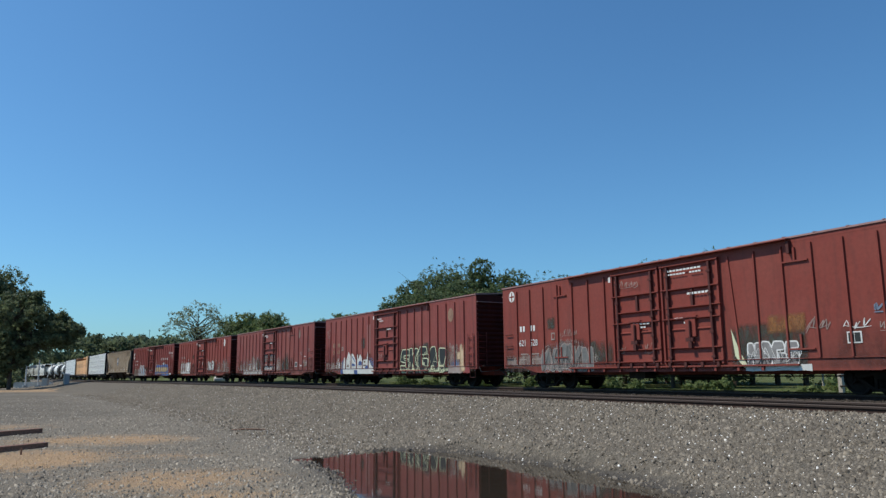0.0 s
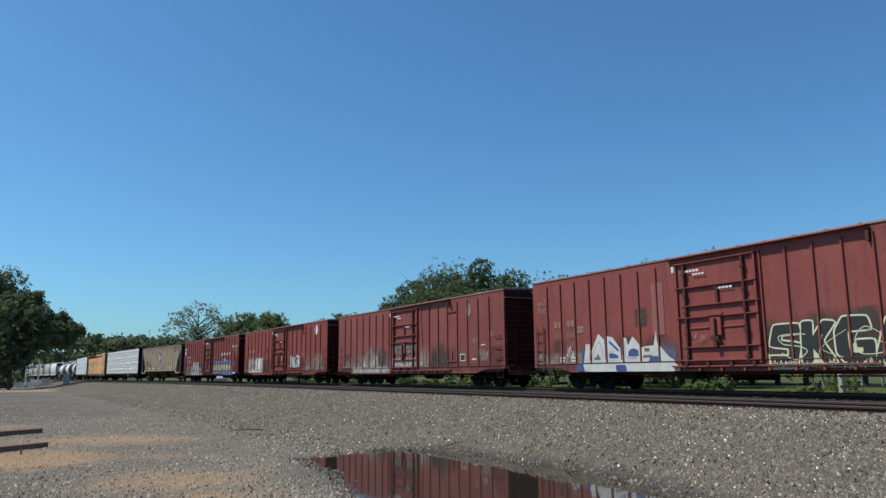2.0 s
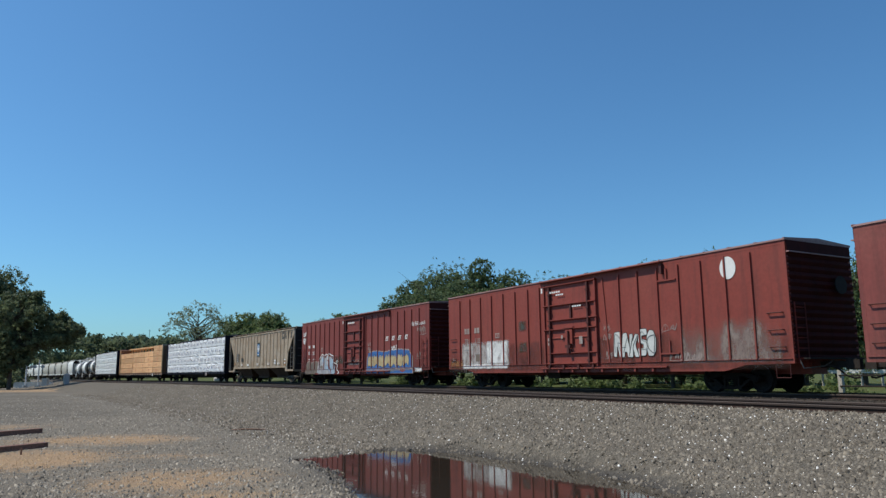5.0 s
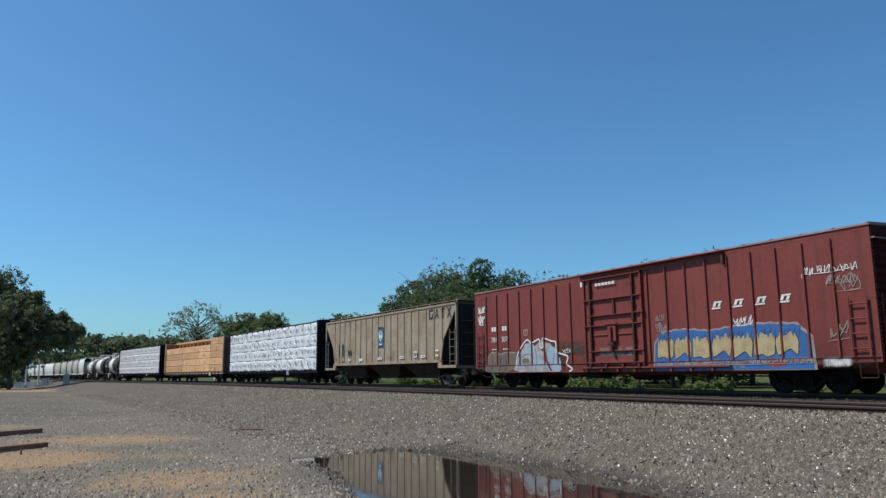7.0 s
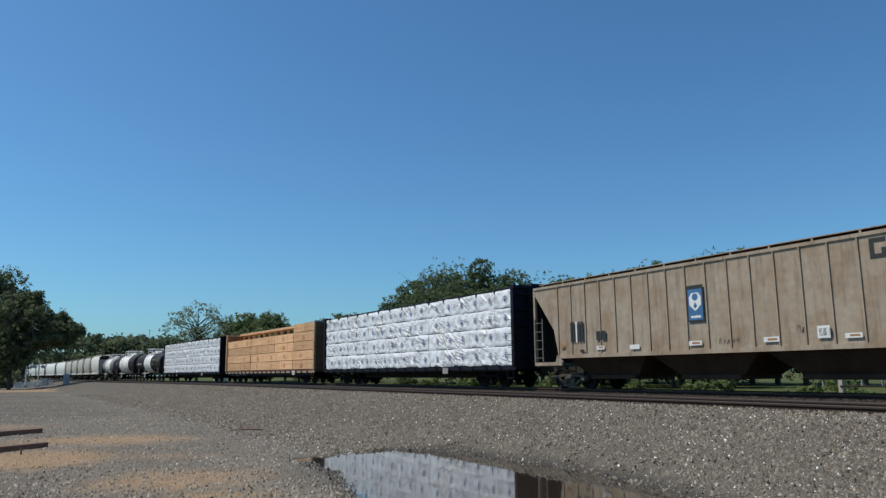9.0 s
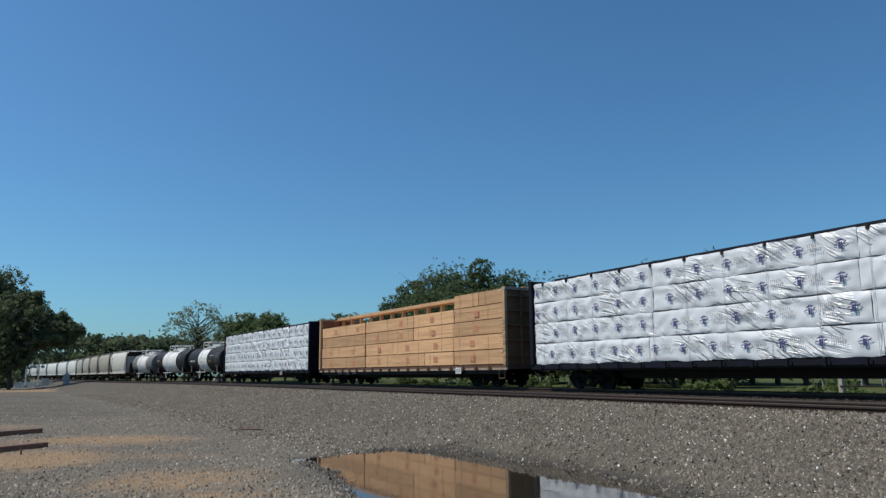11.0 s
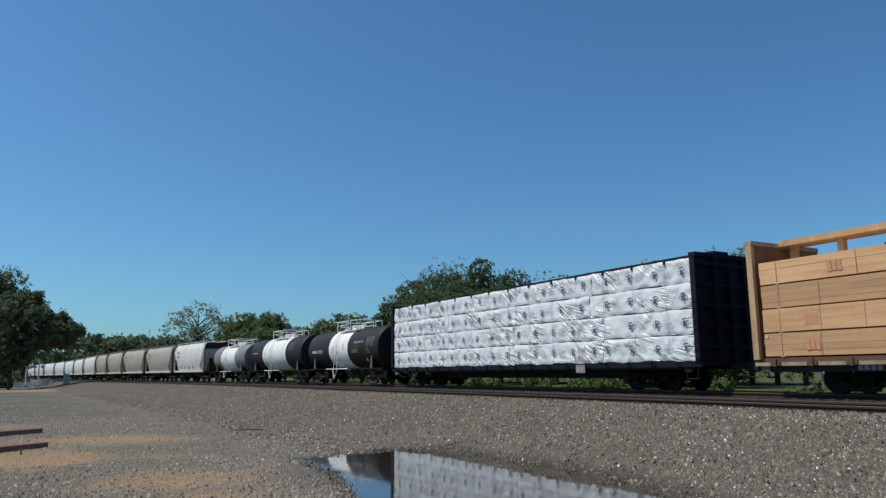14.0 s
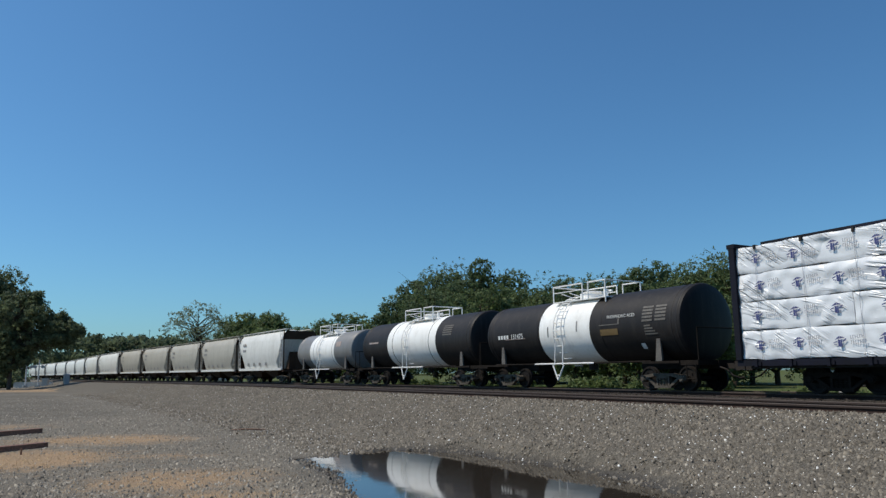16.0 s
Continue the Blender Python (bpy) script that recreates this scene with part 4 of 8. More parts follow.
thicket("wooded_ridge", "far wooded ridge behind the railway", places, "leaf_far", 1.0, 25, 100)


# ---------------------------------------------------------------- rolling stock: shared pieces
WHEEL_R = 0.42
wheel_prof = [(0.0, 0.0), (0.0, 0.10), (0.03, 0.11), (0.03, 0.33), (0.0, 0.35), (0.0, 0.455), (0.03, 0.45), (0.035, 0.42), (0.13, 0.41), (0.13, 0.36), (0.09, 0.33), (0.09, 0.11), (0.13, 0.10), (0.13, 0.0)]


def wheelset_mesh():
    b = Build()
    for side in (-1, 1):
        w = Build().lathe(wheel_prof, 22, "y")
        b.add([(x, side * (0.66 + y), z) for x, y, z in w.v], [q if side > 0 else q[::-1] for q in w.f])
        for k in range(5):
            a = k * 1.2566
            c = (0.235 * math.cos(a), side * 0.78, 0.235 * math.sin(a))
            b.rod(c, (c[0], side * 0.765, c[2]), 0.035, 6)
    b.rod((0, -1.05, 0), (0, 1.05, 0), 0.075, 10)
    return b.mesh("wheelset", 35)


def side_frame_mesh():
    b = Build()
    for sg in (-1, 1):
        b.prism([(sg * 0.0, 0.60), (sg * 0.42, 0.60), (sg * 1.04, 0.50), (sg * 1.04, 0.38), (sg * 0.80, 0.36), (sg * 0.66, 0.44), (sg * 0.40, 0.50), (sg * 0.0, 0.50)], -0.09, 0.09)
        b.prism([(sg * 0.74, 0.40), (sg * 0.62, 0.42), (sg * 0.27, 0.17), (sg * 0.36, 0.13)], -0.08, 0.08)
        b.prism([(sg * 0.30, 0.52), (sg * 0.22, 0.52), (sg * 0.22, 0.17), (sg * 0.30, 0.17)], -0.08, 0.08)
        b.rod((sg * 0.89, -0.13, 0.42), (sg * 0.89, 0.11, 0.42), 0.125, 10)
        b.rod((sg * 0.89, -0.16, 0.42), (sg * 0.89, -0.13, 0.42), 0.085, 8)
    b.box(-0.38, 0.38, -0.10, 0.10, 0.09, 0.18)
    for u in (-0.14, 0.0, 0.14):
        for k in range(4):
            b.rod((u, -0.02, 0.185 + k * 0.06), (u, -0.02, 0.225 + k * 0.06), 0.062, 8)
    b.box(-0.22, 0.22, -0.11, 0.12, 0.42, 0.50)
    return b.mesh("side_frame", 30)


WHEELSET, SIDE_FRAME, DUSTY_FRAME = wheelset_mesh(), side_frame_mesh(), side_frame_mesh()
TRUCK = Build().box(-0.2, 0.2, -0.98, 0.98, 0.36, 0.56).rod((0, 0, 0.5), (0, 0, 0.86), 0.24, 12).mesh("truck")
COUPLER = Build().box(-0.2, 0.78, -0.09, 0.09, 0.74, 0.92).box(0.62, 0.93, -0.15, 0.16, 0.68, 0.98).box(0.80, 1.02, -0.17, -0.06, 0.70, 0.96).mesh("coupler")
HOSE = Build().tube([(0.25, -0.42, 0.80), (0.55, -0.46, 0.72), (0.75, -0.42, 0.52), (0.92, -0.30, 0.44), (1.02, -0.2, 0.46)], 0.028, 6).mesh("air_hose")
SPINNING = []


def running_gear(car, half, truck_x, spin=True, coupler_z=0.0, dusty=False):
    for end in (1, -1):
        tk = part("truck", TRUCK, "frame", car, "dusty cast-steel truck", m=pose(end * truck_x, 0, 0))
        # The dark cast has body shade in its colour, the dusty cast does not.
        cast = DUSTY_FRAME if dusty else SIDE_FRAME
        for side in (-1, 1):
            part("side_frame", cast, "frame_dusty" if dusty else "frame", tk, m=pose(0, side * 0.98, 0, 0, 0, 0 if side < 0 else 180))
        for ax in (-0.89, 0.89):
            ws = part("wheelset", WHEELSET, "wheel", tk, m=pose(ax, 0, WHEEL_R))
            if spin:
                SPINNING.append((ws, ax))
        part("coupler", COUPLER, "steel", car, m=pose(end * half, 0, coupler_z, 0, 0, 0 if end > 0 else 180))
        part("air_hose", HOSE, "steel", car, m=pose(end * half, 0, 0, 0, 0, 0 if end > 0 else 180))


def ladder(x0, x1, y, z0, z1, rungs, r=0.016, stiles=True):
    b = Build()
    for i in range(rungs):
        z = z0 + (z1 - z0) * (i + 0.5) / rungs
        b.rod((x0, y, z), (x1, y, z), r, 6)
        for x in (x0, x1):
            b.rod((x, y, z), (x, y + (0.09 if y < 0 else -0.09), z), r, 5)
    if stiles:
        for x in (x0, x1):
            b.box(x - 0.03, x + 0.03, y - 0.012, y + 0.012, z0, z1)
    return b


# ---------------------------------------------------------------- painted marks
def smooth_path(pts, k=5):
    out = []
    n = len(pts)
    for i in range(n - 1):
        p0, p1, p2, p3 = (Vector(pts[max(0, min(n - 1, i + d))]) for d in (-1, 0, 1, 2))
        for j in range(k):
            t = j / k
            out.append(0.5 * (2 * p1 + (p2 - p0) * t + (2 * p0 - 5 * p1 + 4 * p2 - p3) * t * t + (3 * p1 - p0 - 3 * p2 + p3) * t ** 3))
    return out + [Vector(pts[-1])]


def ribbon(b, pts, width, y, taper=0.0):
    """A brush stroke through (x, z) points, lying at depth y on the near side of a car."""
    n = len(pts)
    base = len(b.v)
    for i, p in enumerate(pts):
        d = (pts[min(n - 1, i + 1)] - pts[max(0, i - 1)])
        d = d.normalized() if d.length > 1e-9 else Vector((1, 0))
        w = width * 0.5 * (1 - taper * abs(2 * i / max(1, n - 1) - 1))
        nx_, nz_ = -d.y * w, d.x * w
        b.v += [(p.x + nx_, y, p.y + nz_), (p.x - nx_, y, p.y - nz_)]
    b.f += [(base + 2 * i, base + 2 * i + 1, base + 2 * i + 3, base + 2 * i + 2) for i in range(n - 1)]


def patch(b, outline, y):
    n = len(b.v)
    b.v += [(u, y, w) for u, w in outline]
    b.f.append(tuple(range(n, n + len(outline))))


def ragged(x0, x1, z0, z1, rng, n=7, amp=0.08):
    """An uneven painted area."""
    top = [(x0 + (x1 - x0) * i / n, z1 + rng.uniform(-amp, amp)) for i in range(n + 1)]
    bot = [(x1 - (x1 - x0) * i / n, z0 + rng.uniform(-amp, amp) * 0.5) for i in range(n + 1)]
    return top + bot


SHAPES = {  # strokes in a unit box
    "snake": [[(0.9, 0.85), (0.5, 1.0), (0.15, 0.8), (0.3, 0.55), (0.75, 0.45), (0.85, 0.2), (0.5, 0.0), (0.1, 0.12)]],
    "kick": [[(0.15, 0.0), (0.15, 1.0)], [(0.85, 1.0), (0.25, 0.5), (0.9, 0.0)]],
    "ring": [[(0.5, 1.0), (0.15, 0.75), (0.12, 0.3), (0.5, 0.0), (0.88, 0.3), (0.85, 0.75), (0.5, 1.0)]],
    "peak": [[(0.05, 0.0), (0.5, 1.0), (0.95, 0.0)], [(0.25, 0.38), (0.78, 0.38)]],
    "loop": [[(0.15, 0.0), (0.2, 1.0), (0.75, 0.95), (0.8, 0.6), (0.25, 0.5), (0.9, 0.0)]],
    "hook": [[(0.2, 1.0), (0.18, 0.25), (0.5, 0.0), (0.85, 0.25), (0.85, 1.0)]],
    "gee": [[(0.85, 0.85), (0.5, 1.0), (0.15, 0.75), (0.12, 0.3), (0.5, 0.0), (0.88, 0.2), (0.85, 0.48), (0.55, 0.46)]],
    "en": [[(0.12, 0.0), (0.2, 1.0), (0.8, 0.05), (0.88, 1.0)]],
    "bolt": [[(0.1, 0.95), (0.85, 1.0), (0.2, 0.05), (0.95, 0.0)]],
}


def graffiti(car, words, x0, x1, z0, z1, layers, y=-1.512, seed=1, slant=0.08, label="spray-painted graffiti"):
    """Bubble strokes in layers of (material, width, lift)."""
    rng = random.Random(seed)
    step = (x1 - x0) / len(words)
    jit = [(rng.uniform(-0.08, 0.08), rng.uniform(-0.10, 0.10), rng.uniform(0.9, 1.15)) for _ in words]
    for li, (mat, width, dx) in enumerate(layers):
        b = Build()
        k = 0
        for i, wd in enumerate(words):
            jx, jz, sc = jit[i]
            for st in SHAPES[wd]:
                pts = [(x0 + step * (i + jx + 0.04 + u * 0.98 * sc) + slant * w + dx + 0.10 * math.sin(5 * w + i * 2.1 + seed), z0 + (z1 - z0) * (w * 0.9 + jz * 0.8 + 0.04 + 0.07 * math.sin(6 * u + i * 1.7 + seed)) - dx * 0.6) for u, w in st]
                ribbon(b, smooth_path(pts), width * (1 + 0.25 * math.sin(3.7 * i + seed)), y - 0.003 * li - 0.0004 * k, 0.12)
                k += 1
        part("graffiti", b, mat, car, label)


BLOCKS = {  # bold letters as a few filled outlines in a unit box
    "ess": [[(1.0, 0.78), (0.95, 1.0), (0.15, 1.0), (0.0, 0.5), (0.62, 0.44), (0.6, 0.26), (0.0, 0.28), (0.05, 0.0), (0.85, 0.0), (1.0, 0.55), (0.38, 0.62), (0.4, 0.76)]],
    "kay": [[(0.0, 0.0), (0.08, 1.0), (0.42, 1.0), (0.38, 0.62), (0.72, 1.0), (1.08, 0.95), (0.66, 0.52), (1.02, 0.0), (0.62, 0.0), (0.36, 0.36), (0.34, 0.0)]],
    "gee": [[(0.98, 0.72), (0.9, 1.0), (0.25, 1.02), (0.0, 0.72), (0.0, 0.25), (0.22, 0.0), (1.0, 0.0), (1.04, 0.5), (0.55, 0.5), (0.56, 0.34), (0.72, 0.34), (0.7, 0.22), (0.36, 0.24), (0.34, 0.7)]],
    "ay": [[(-0.05, 0.0), (0.28, 1.0), (0.72, 1.04), (1.08, 0.0), (0.72, 0.0), (0.66, 0.22), (0.36, 0.22), (0.30, 0.0)]],
    "ar": [[(0.0, 0.0), (0.04, 1.0), (0.7, 1.03), (0.98, 0.74), (0.8, 0.5), (1.08, 0.0), (0.68, 0.0), (0.48, 0.42), (0.36, 0.42), (0.34, 0.0)]],
    "slab": [[(0.0, 0.05), (0.06, 0.9), (0.35, 1.0), (0.55, 0.88), (1.0, 0.98), (0.94, 0.1), (0.6, 0.0), (0.4, 0.12)]],
    "crag": [[(0.05, 0.0), (0.0, 0.55), (0.2, 1.0), (0.45, 0.8), (0.8, 1.05), (1.0, 0.6), (0.9, 0.0), (0.62, 0.3)]],
    "oh": [[(0.2, 0.0), (0.0, 0.3), (0.05, 0.8), (0.3, 1.03), (0.75, 1.0), (1.0, 0.7), (0.95, 0.2), (0.7, 0.0)]],
    "stop": [[(0.2, 0.30), (0.1, 1.05), (0.85, 1.0), (0.6, 0.30)], [(0.15, 0.0), (0.2, 0.22), (0.62, 0.22), (0.6, 0.0)]],
    "en": [[(0.0, 0.0), (0.06, 1.0), (0.4, 1.0), (0.62, 0.55), (0.66, 1.0), (1.02, 1.0), (0.98, 0.0), (0.64, 0.0), (0.38, 0.42), (0.34, 0.0)]],
}


def block_letters(car, words, x0, x1, z0, z1, fill, rim, rim_width, y, seed, label, rise_=0.06, lap=1.04):
    """Bold sprayed letters: each a filled shape with a rim line round it, a little uneven in size and tilt."""
    rng = random.Random(seed)
    step = (x1 - x0) / len(words)
    for i, wd in enumerate(words):
        dz, sc, lean = rng.uniform(-rise_, rise_), rng.uniform(0.94, 1.08), rng.uniform(-0.08, 0.10)
        filled, edge = Build(), Build()
        for k, shape in enumerate(BLOCKS[wd]):
            pts = [(x0 + step * (i + u * 0.95 * lap) + lean * w * step, z0 + (z1 - z0) * (w * sc + dz)) for u, w in shape]
            n = len(pts)
            soft = []
            for j in range(n):
                a, b, c = (Vector(pts[(j + d) % n]) for d in (-1, 0, 1))
                soft += [b.lerp(a, 0.22), b.lerp((a + c) / 2, 0.06), b.lerp(c, 0.22)]
            ribbon(edge, soft + soft[:2], rim_width, y - 0.0006 * i)
            patch(filled, [tuple(p) for p in soft][::-1 if sum(soft[q].x * soft[(q + 1) % len(soft)].y - soft[(q + 1) % len(soft)].x * soft[q].y for q in range(len(soft))) < 0 else 1], y - 0.0022 - 0.0006 * i)
        part("graffiti", edge, rim, car, label + ", rim")
        part("graffiti", filled, fill, car, label)


def soft_patch(car, x0, x1, z0, z1, mat, seed, name="paint_smear", label="", y=-1.511, edge=0.22):
    """An area of thin paint whose strength dies away unevenly towards its edges."""
    rng = random.Random(seed)
    nx_, nz_ = max(6, int((x1 - x0) / 0.12)), max(5, int((z1 - z0) / 0.12))
    ph = [rng.uniform(0, 6.3) for _ in range(4)]
    vs, fade = [], []
    for j in range(nz_ + 1):
        for i in range(nx_ + 1):
            u, w = i / nx_, j / nz_
            vs.append((x0 + (x1 - x0) * u, y, z0 + (z1 - z0) * w))
            lim = edge * (1 + 0.7 * math.sin(9 * u + ph[0]) + 0.5 * math.sin(23 * u + ph[1]))
            f = min(1, u * (x1 - x0) / 0.14, (1 - u) * (x1 - x0) / 0.14, w * (z1 - z0) / 0.08, max(0, (1 - w) / max(0.05, lim) - 0.12))
            fade.append(max(0.0, f))
    n = nx_ + 1
    me = bpy.data.meshes.new(name)
    me.from_pydata(vs, [], [(j * n + i, j * n + i + 1, (j + 1) * n + i + 1, (j + 1) * n + i) for j in range(nz_) for i in range(nx_)])
    add_attribute(me, "fade", np.array(fade))
    part(name, me, mat, car, label)


def scrawl(car, x0, x1, z0, z1, mat, seed, width=0.035, turns=9, y=-1.512, label="thin sprayed scrawl"):
    """Quick thin angular handwriting-like strokes filling a box."""
    rng = random.Random(seed)
    b = Build()
    rows = 2 if z1 - z0 > 0.62 else 1
    hh = (z1 - z0) / rows
    k = 0
    for r in range(rows):
        n = max(2, int((x1 - x0) / (hh * 0.62)))
        step = (x1 - x0) / n
        for i in range(n):
            base, up = z0 + hh * (r + rng.uniform(-0.05, 0.15)), hh * rng.uniform(0.6, 0.95)
            a = x0 + step * i
            flip = rng.random() < 0.5
            pts = []
            for q in range(rng.choice((4, 5, 5, 6))):
                high = (q % 2 == 0) != flip
                pts.append((a + step * (0.05 + 0.19 * q + rng.uniform(-0.22, 0.22)) + 0.12 * up * high, base + up * ((0.72 if high else 0.05) + rng.uniform(-0.05, 0.28))))
            if rng.random() < 0.4:
                pts.append((pts[0][0], pts[0][1] - 0.2 * up))
            ribbon(b, smooth_path(pts, 4 if rng.random() < 0.6 else 2), width * rng.uniform(0.5, 0.75), y - 0.0004 * k, 0.3)
            k += 1
        ribbon(b, smooth_path([(x0, z0 + hh * (r + rng.uniform(0.0, 0.3))), ((x0 + x1) / 2, z0 + hh * (r + rng.uniform(0.0, 0.2))), (x1, z0 + hh * (r + rng.uniform(0.1, 0.5)))], 5), width * 0.45, y - 0.0004 * k, 0.6)
        k += 1
    part("graffiti", b, mat, car, label)["kind"] = "stuff"


def bars(car, rows, mat, name="stencil", y=-1.512, label="small stencilled lettering", fill=0.78):
    """Plain bars in place of lettering: (x, z, width, height, count)."""
    for x, z, w, h, n in rows:
        b = Build()
        for i in range(n):
            u = x + w * i / n
            patch(b, [(u, z), (u + w / n * fill, z), (u + w / n * fill, z + h), (u, z + h)], y)
        part(name, b, mat, car, label)


def digits(car, text, x, z, size, mat, y=-1.513, label="stencilled white car number"):
    cu = bpy.data.curves.new("number", "FONT")
    cu.body, cu.size, cu.extrude = text, size, 0.002
    ob = new("number_text", cu)
    me = bpy.data.meshes.new_from_object(ob.evaluated_get(bpy.context.evaluated_depsgraph_get()))
    bpy.data.objects.remove(ob)
    part("number", me, mat, car, label, m=pose(x, y, z, 90, 0, 0))


def disc(b, x, z, rx, rz, y, n=20, inner=0.0):
    if not inner:
        patch(b, [(x + rx * math.cos(-2 * math.pi * i / n), z + rz * math.sin(-2 * math.pi * i / n)) for i in range(n)][::-1], y)
        return
    for i in range(n):
        a, c = 2 * math.pi * i / n, 2 * math.pi * (i + 1) / n
        patch(b, [(x + rx * math.cos(a), z + rz * math.sin(a)), (x + rx * inner * math.cos(a), z + rz * inner * math.sin(a)), (x + rx * inner * math.cos(c), z + rz * inner * math.sin(c)), (x + rx * math.cos(c), z + rz * math.sin(c))], y)


# ---------------------------------------------------------------- boxcar
BOX_L, BOX_H = 19.25, 4.54
SIDE_Y = 1.497


def box_pieces(L):
    """The shell, sills, chords, corner posts and underframe of a boxcar, piece by piece."""
    h = L / 2
    out = [("body", Build().prism([(-h + 0.05, 0.95), (h - 0.05, 0.95), (h - 0.05, 4.38), (-h + 0.05, 4.38)], -SIDE_Y, SIDE_Y))]
    for y0, y1 in ((-1.5, -1.40), (1.40, 1.5)):
        out.append(("side_sill", Build().prism([(-h, 0.86), (-h + 1.6, 0.84), (-h + 2.4, 0.66), (h - 2.4, 0.66), (h - 1.6, 0.84), (h, 0.86), (h, 1.02), (-h, 1.02)], y0, y1)))
        out.append(("top_chord", Build().prism([(-h, 4.30), (h, 4.30), (h, 4.42), (-h, 4.42)], y0, y1)))
        for e in (-1, 1):
            x = e * (h - 0.06)
            out.append(("corner_post", Build().box(x - 0.06, x + 0.06, y0, y1, 1.02, 4.30)))
    out.append(("center_sill", Build().box(-h + 0.3, h - 0.3, -0.35, 0.35, 0.55, 0.95)))
    for i in range(9):
        x = -h + 2.2 + i * (L - 4.4) / 8
        out.append(("cross_bearer", Build().box(x - 0.06, x + 0.06, -1.4, 1.4, 0.72, 0.95)))
    return [(n, b.mesh(n)) for n, b in out]


def end_ribs():
    """The corrugated end wall, facing +x, its ribs reaching past the corner posts."""
    b = Build()
    zs = np.linspace(1.0, 4.06, 57)
    y0 = 1.475
    depth = [0.060 * (0.5 + 0.5 * math.cos(2 * math.pi * (z - 1.0) / 0.2186)) ** 0.7 for z in zs]
    for z, d in zip(zs, depth):
        b.v += [(-0.05, -y0, z), (d, -y0, z), (d, y0, z), (-0.05, y0, z)]
    for z, d in ((4.10, 0.05), (4.42, 0.05)):
        b.v += [(-0.05, -y0, z), (d, -y0, z), (d, y0, z), (-0.05, y0, z)]
    n = len(b.v) // 4
    for i in range(n - 1):
        b.f += [(4 * i + q, 4 * i + (q + 1) % 4, 4 * i + 4 + (q + 1) % 4, 4 * i + 4 + q) for q in range(4)]
    b.v += [(-0.05, 0, 4.53), (0.05, 0, 4.53)]
    t, e = 4 * (n - 1), len(b.v)
    b.f += [(3, 2, 1, 0), (t + 1, t + 2, e - 1), (t, e - 2, t + 3), (t, t + 1, e - 1, e - 2), (t + 2, t + 3, e - 2, e - 1)]
    return b


def roof_shape(L):
    h = L / 2
    b = Build()
    b.prism([(-1.53, 4.425), (1.53, 4.425), (1.53, 4.475), (0, 4.56), (-1.53, 4.475)], -h - 0.03, h + 0.03, "x")
    n = int(L / 0.95)
    for i in range(n + 1):
        x = -h + L * i / n
        b.prism([(-1.54, 4.472), (0, 4.56), (1.54, 4.472), (1.54, 4.495), (0, 4.585), (-1.54, 4.495)], x - 0.03, x + 0.03, "x")
    return b


END_LIP = Build().box(0.0, 0.13, -1.48, 1.48, 4.065, 4.098).mesh("end_lip")
PIECES, ENDWALL, ROOF = box_pieces(BOX_L), end_ribs().mesh("end_wall", 40), roof_shape(BOX_L).mesh("roof")
POST = Build().prism([(-0.034, SIDE_Y - 0.004), (0.034, SIDE_Y - 0.004), (0.024, SIDE_Y + 0.052), (-0.024, SIDE_Y + 0.052)], 1.02, 4.22, "z").mesh("side_post")


def door(car, w, red, m):
    """A sliding door: sheet, shelf-like cross rails, two long uprights, a short post and the lock box."""
    z0, z1 = 0.90, 4.24
    dr = part("door", Build().box(-w / 2, w / 2, -1.535, -1.49, z0, z1), red, car, "ribbed sliding door", m=m)
    for z, a, b_ in ((z1 - 0.08, -0.5, 0.5), (3.35, -0.5, 0.5), (2.74, -0.42, 0.52), (2.36, -0.5, 0.5), (1.40, -0.42, 0.5), (0.98, -0.5, 0.5)):
        part("cross_rail", Build().prism([(-1.53, z - 0.03), (-1.625, z + 0.015), (-1.625, z + 0.045), (-1.53, z + 0.05)], a * w, b_ * w, "x"), red, dr)
    for x in (-w / 2, w / 2 - 0.07):
        part("edge_post", Build().box(x, x + 0.07, -1.60, -1.53, z0, z1), red, dr)
    for x in (-w * 0.37, w * 0.36):
        rod = Build().box(x - 0.035, x + 0.035, -1.635, -1.53, z0 + 0.05, z1 - 0.10)
        for z in (1.08, 1.86, 2.52, 3.10, 3.80):
            rod.box(x - 0.075, x + 0.075, -1.655, -1.60, z, z + 0.07)
        part("lock_rod", rod, "red_iron", dr, "upright lock rod in brackets")
    part("short_post", Build().box(0.06, 0.15, -1.60, -1.53, 2.79, 3.34), "red_iron", dr)
    for x in (-w * 0.22, w * 0.20):
        part("stiffener", Build().prism([(-1.53, 2.0), (-1.57, 2.02), (-1.57, 2.05), (-1.53, 2.07)], x - w * 0.12, x + w * 0.12, "x"), red, dr)
    part("lock_box", Build().box(-0.20, 0.22, -1.63, -1.53, 1.78, 2.34).box(-0.26, 0.28, -1.65, -1.53, 2.40, 2.45), red, dr, "square lock box")
    part("latch", Build().rod((0.02, -1.67, 1.45), (0.02, -1.67, 2.30), 0.035, 6).box(-0.16, 0.14, -1.69, -1.62, 1.62, 1.74).box(-0.05, 0.08, -1.70, -1.62, 1.40, 1.60), "red_iron", dr, "steel door latch")
    for x in (-w * 0.40, -w * 0.12, w * 0.16, w * 0.42):
        part("roller", Build().box(x - 0.05, x + 0.05, -1.63, -1.54, 0.80, 0.96), "red_iron", dr)
    return dr


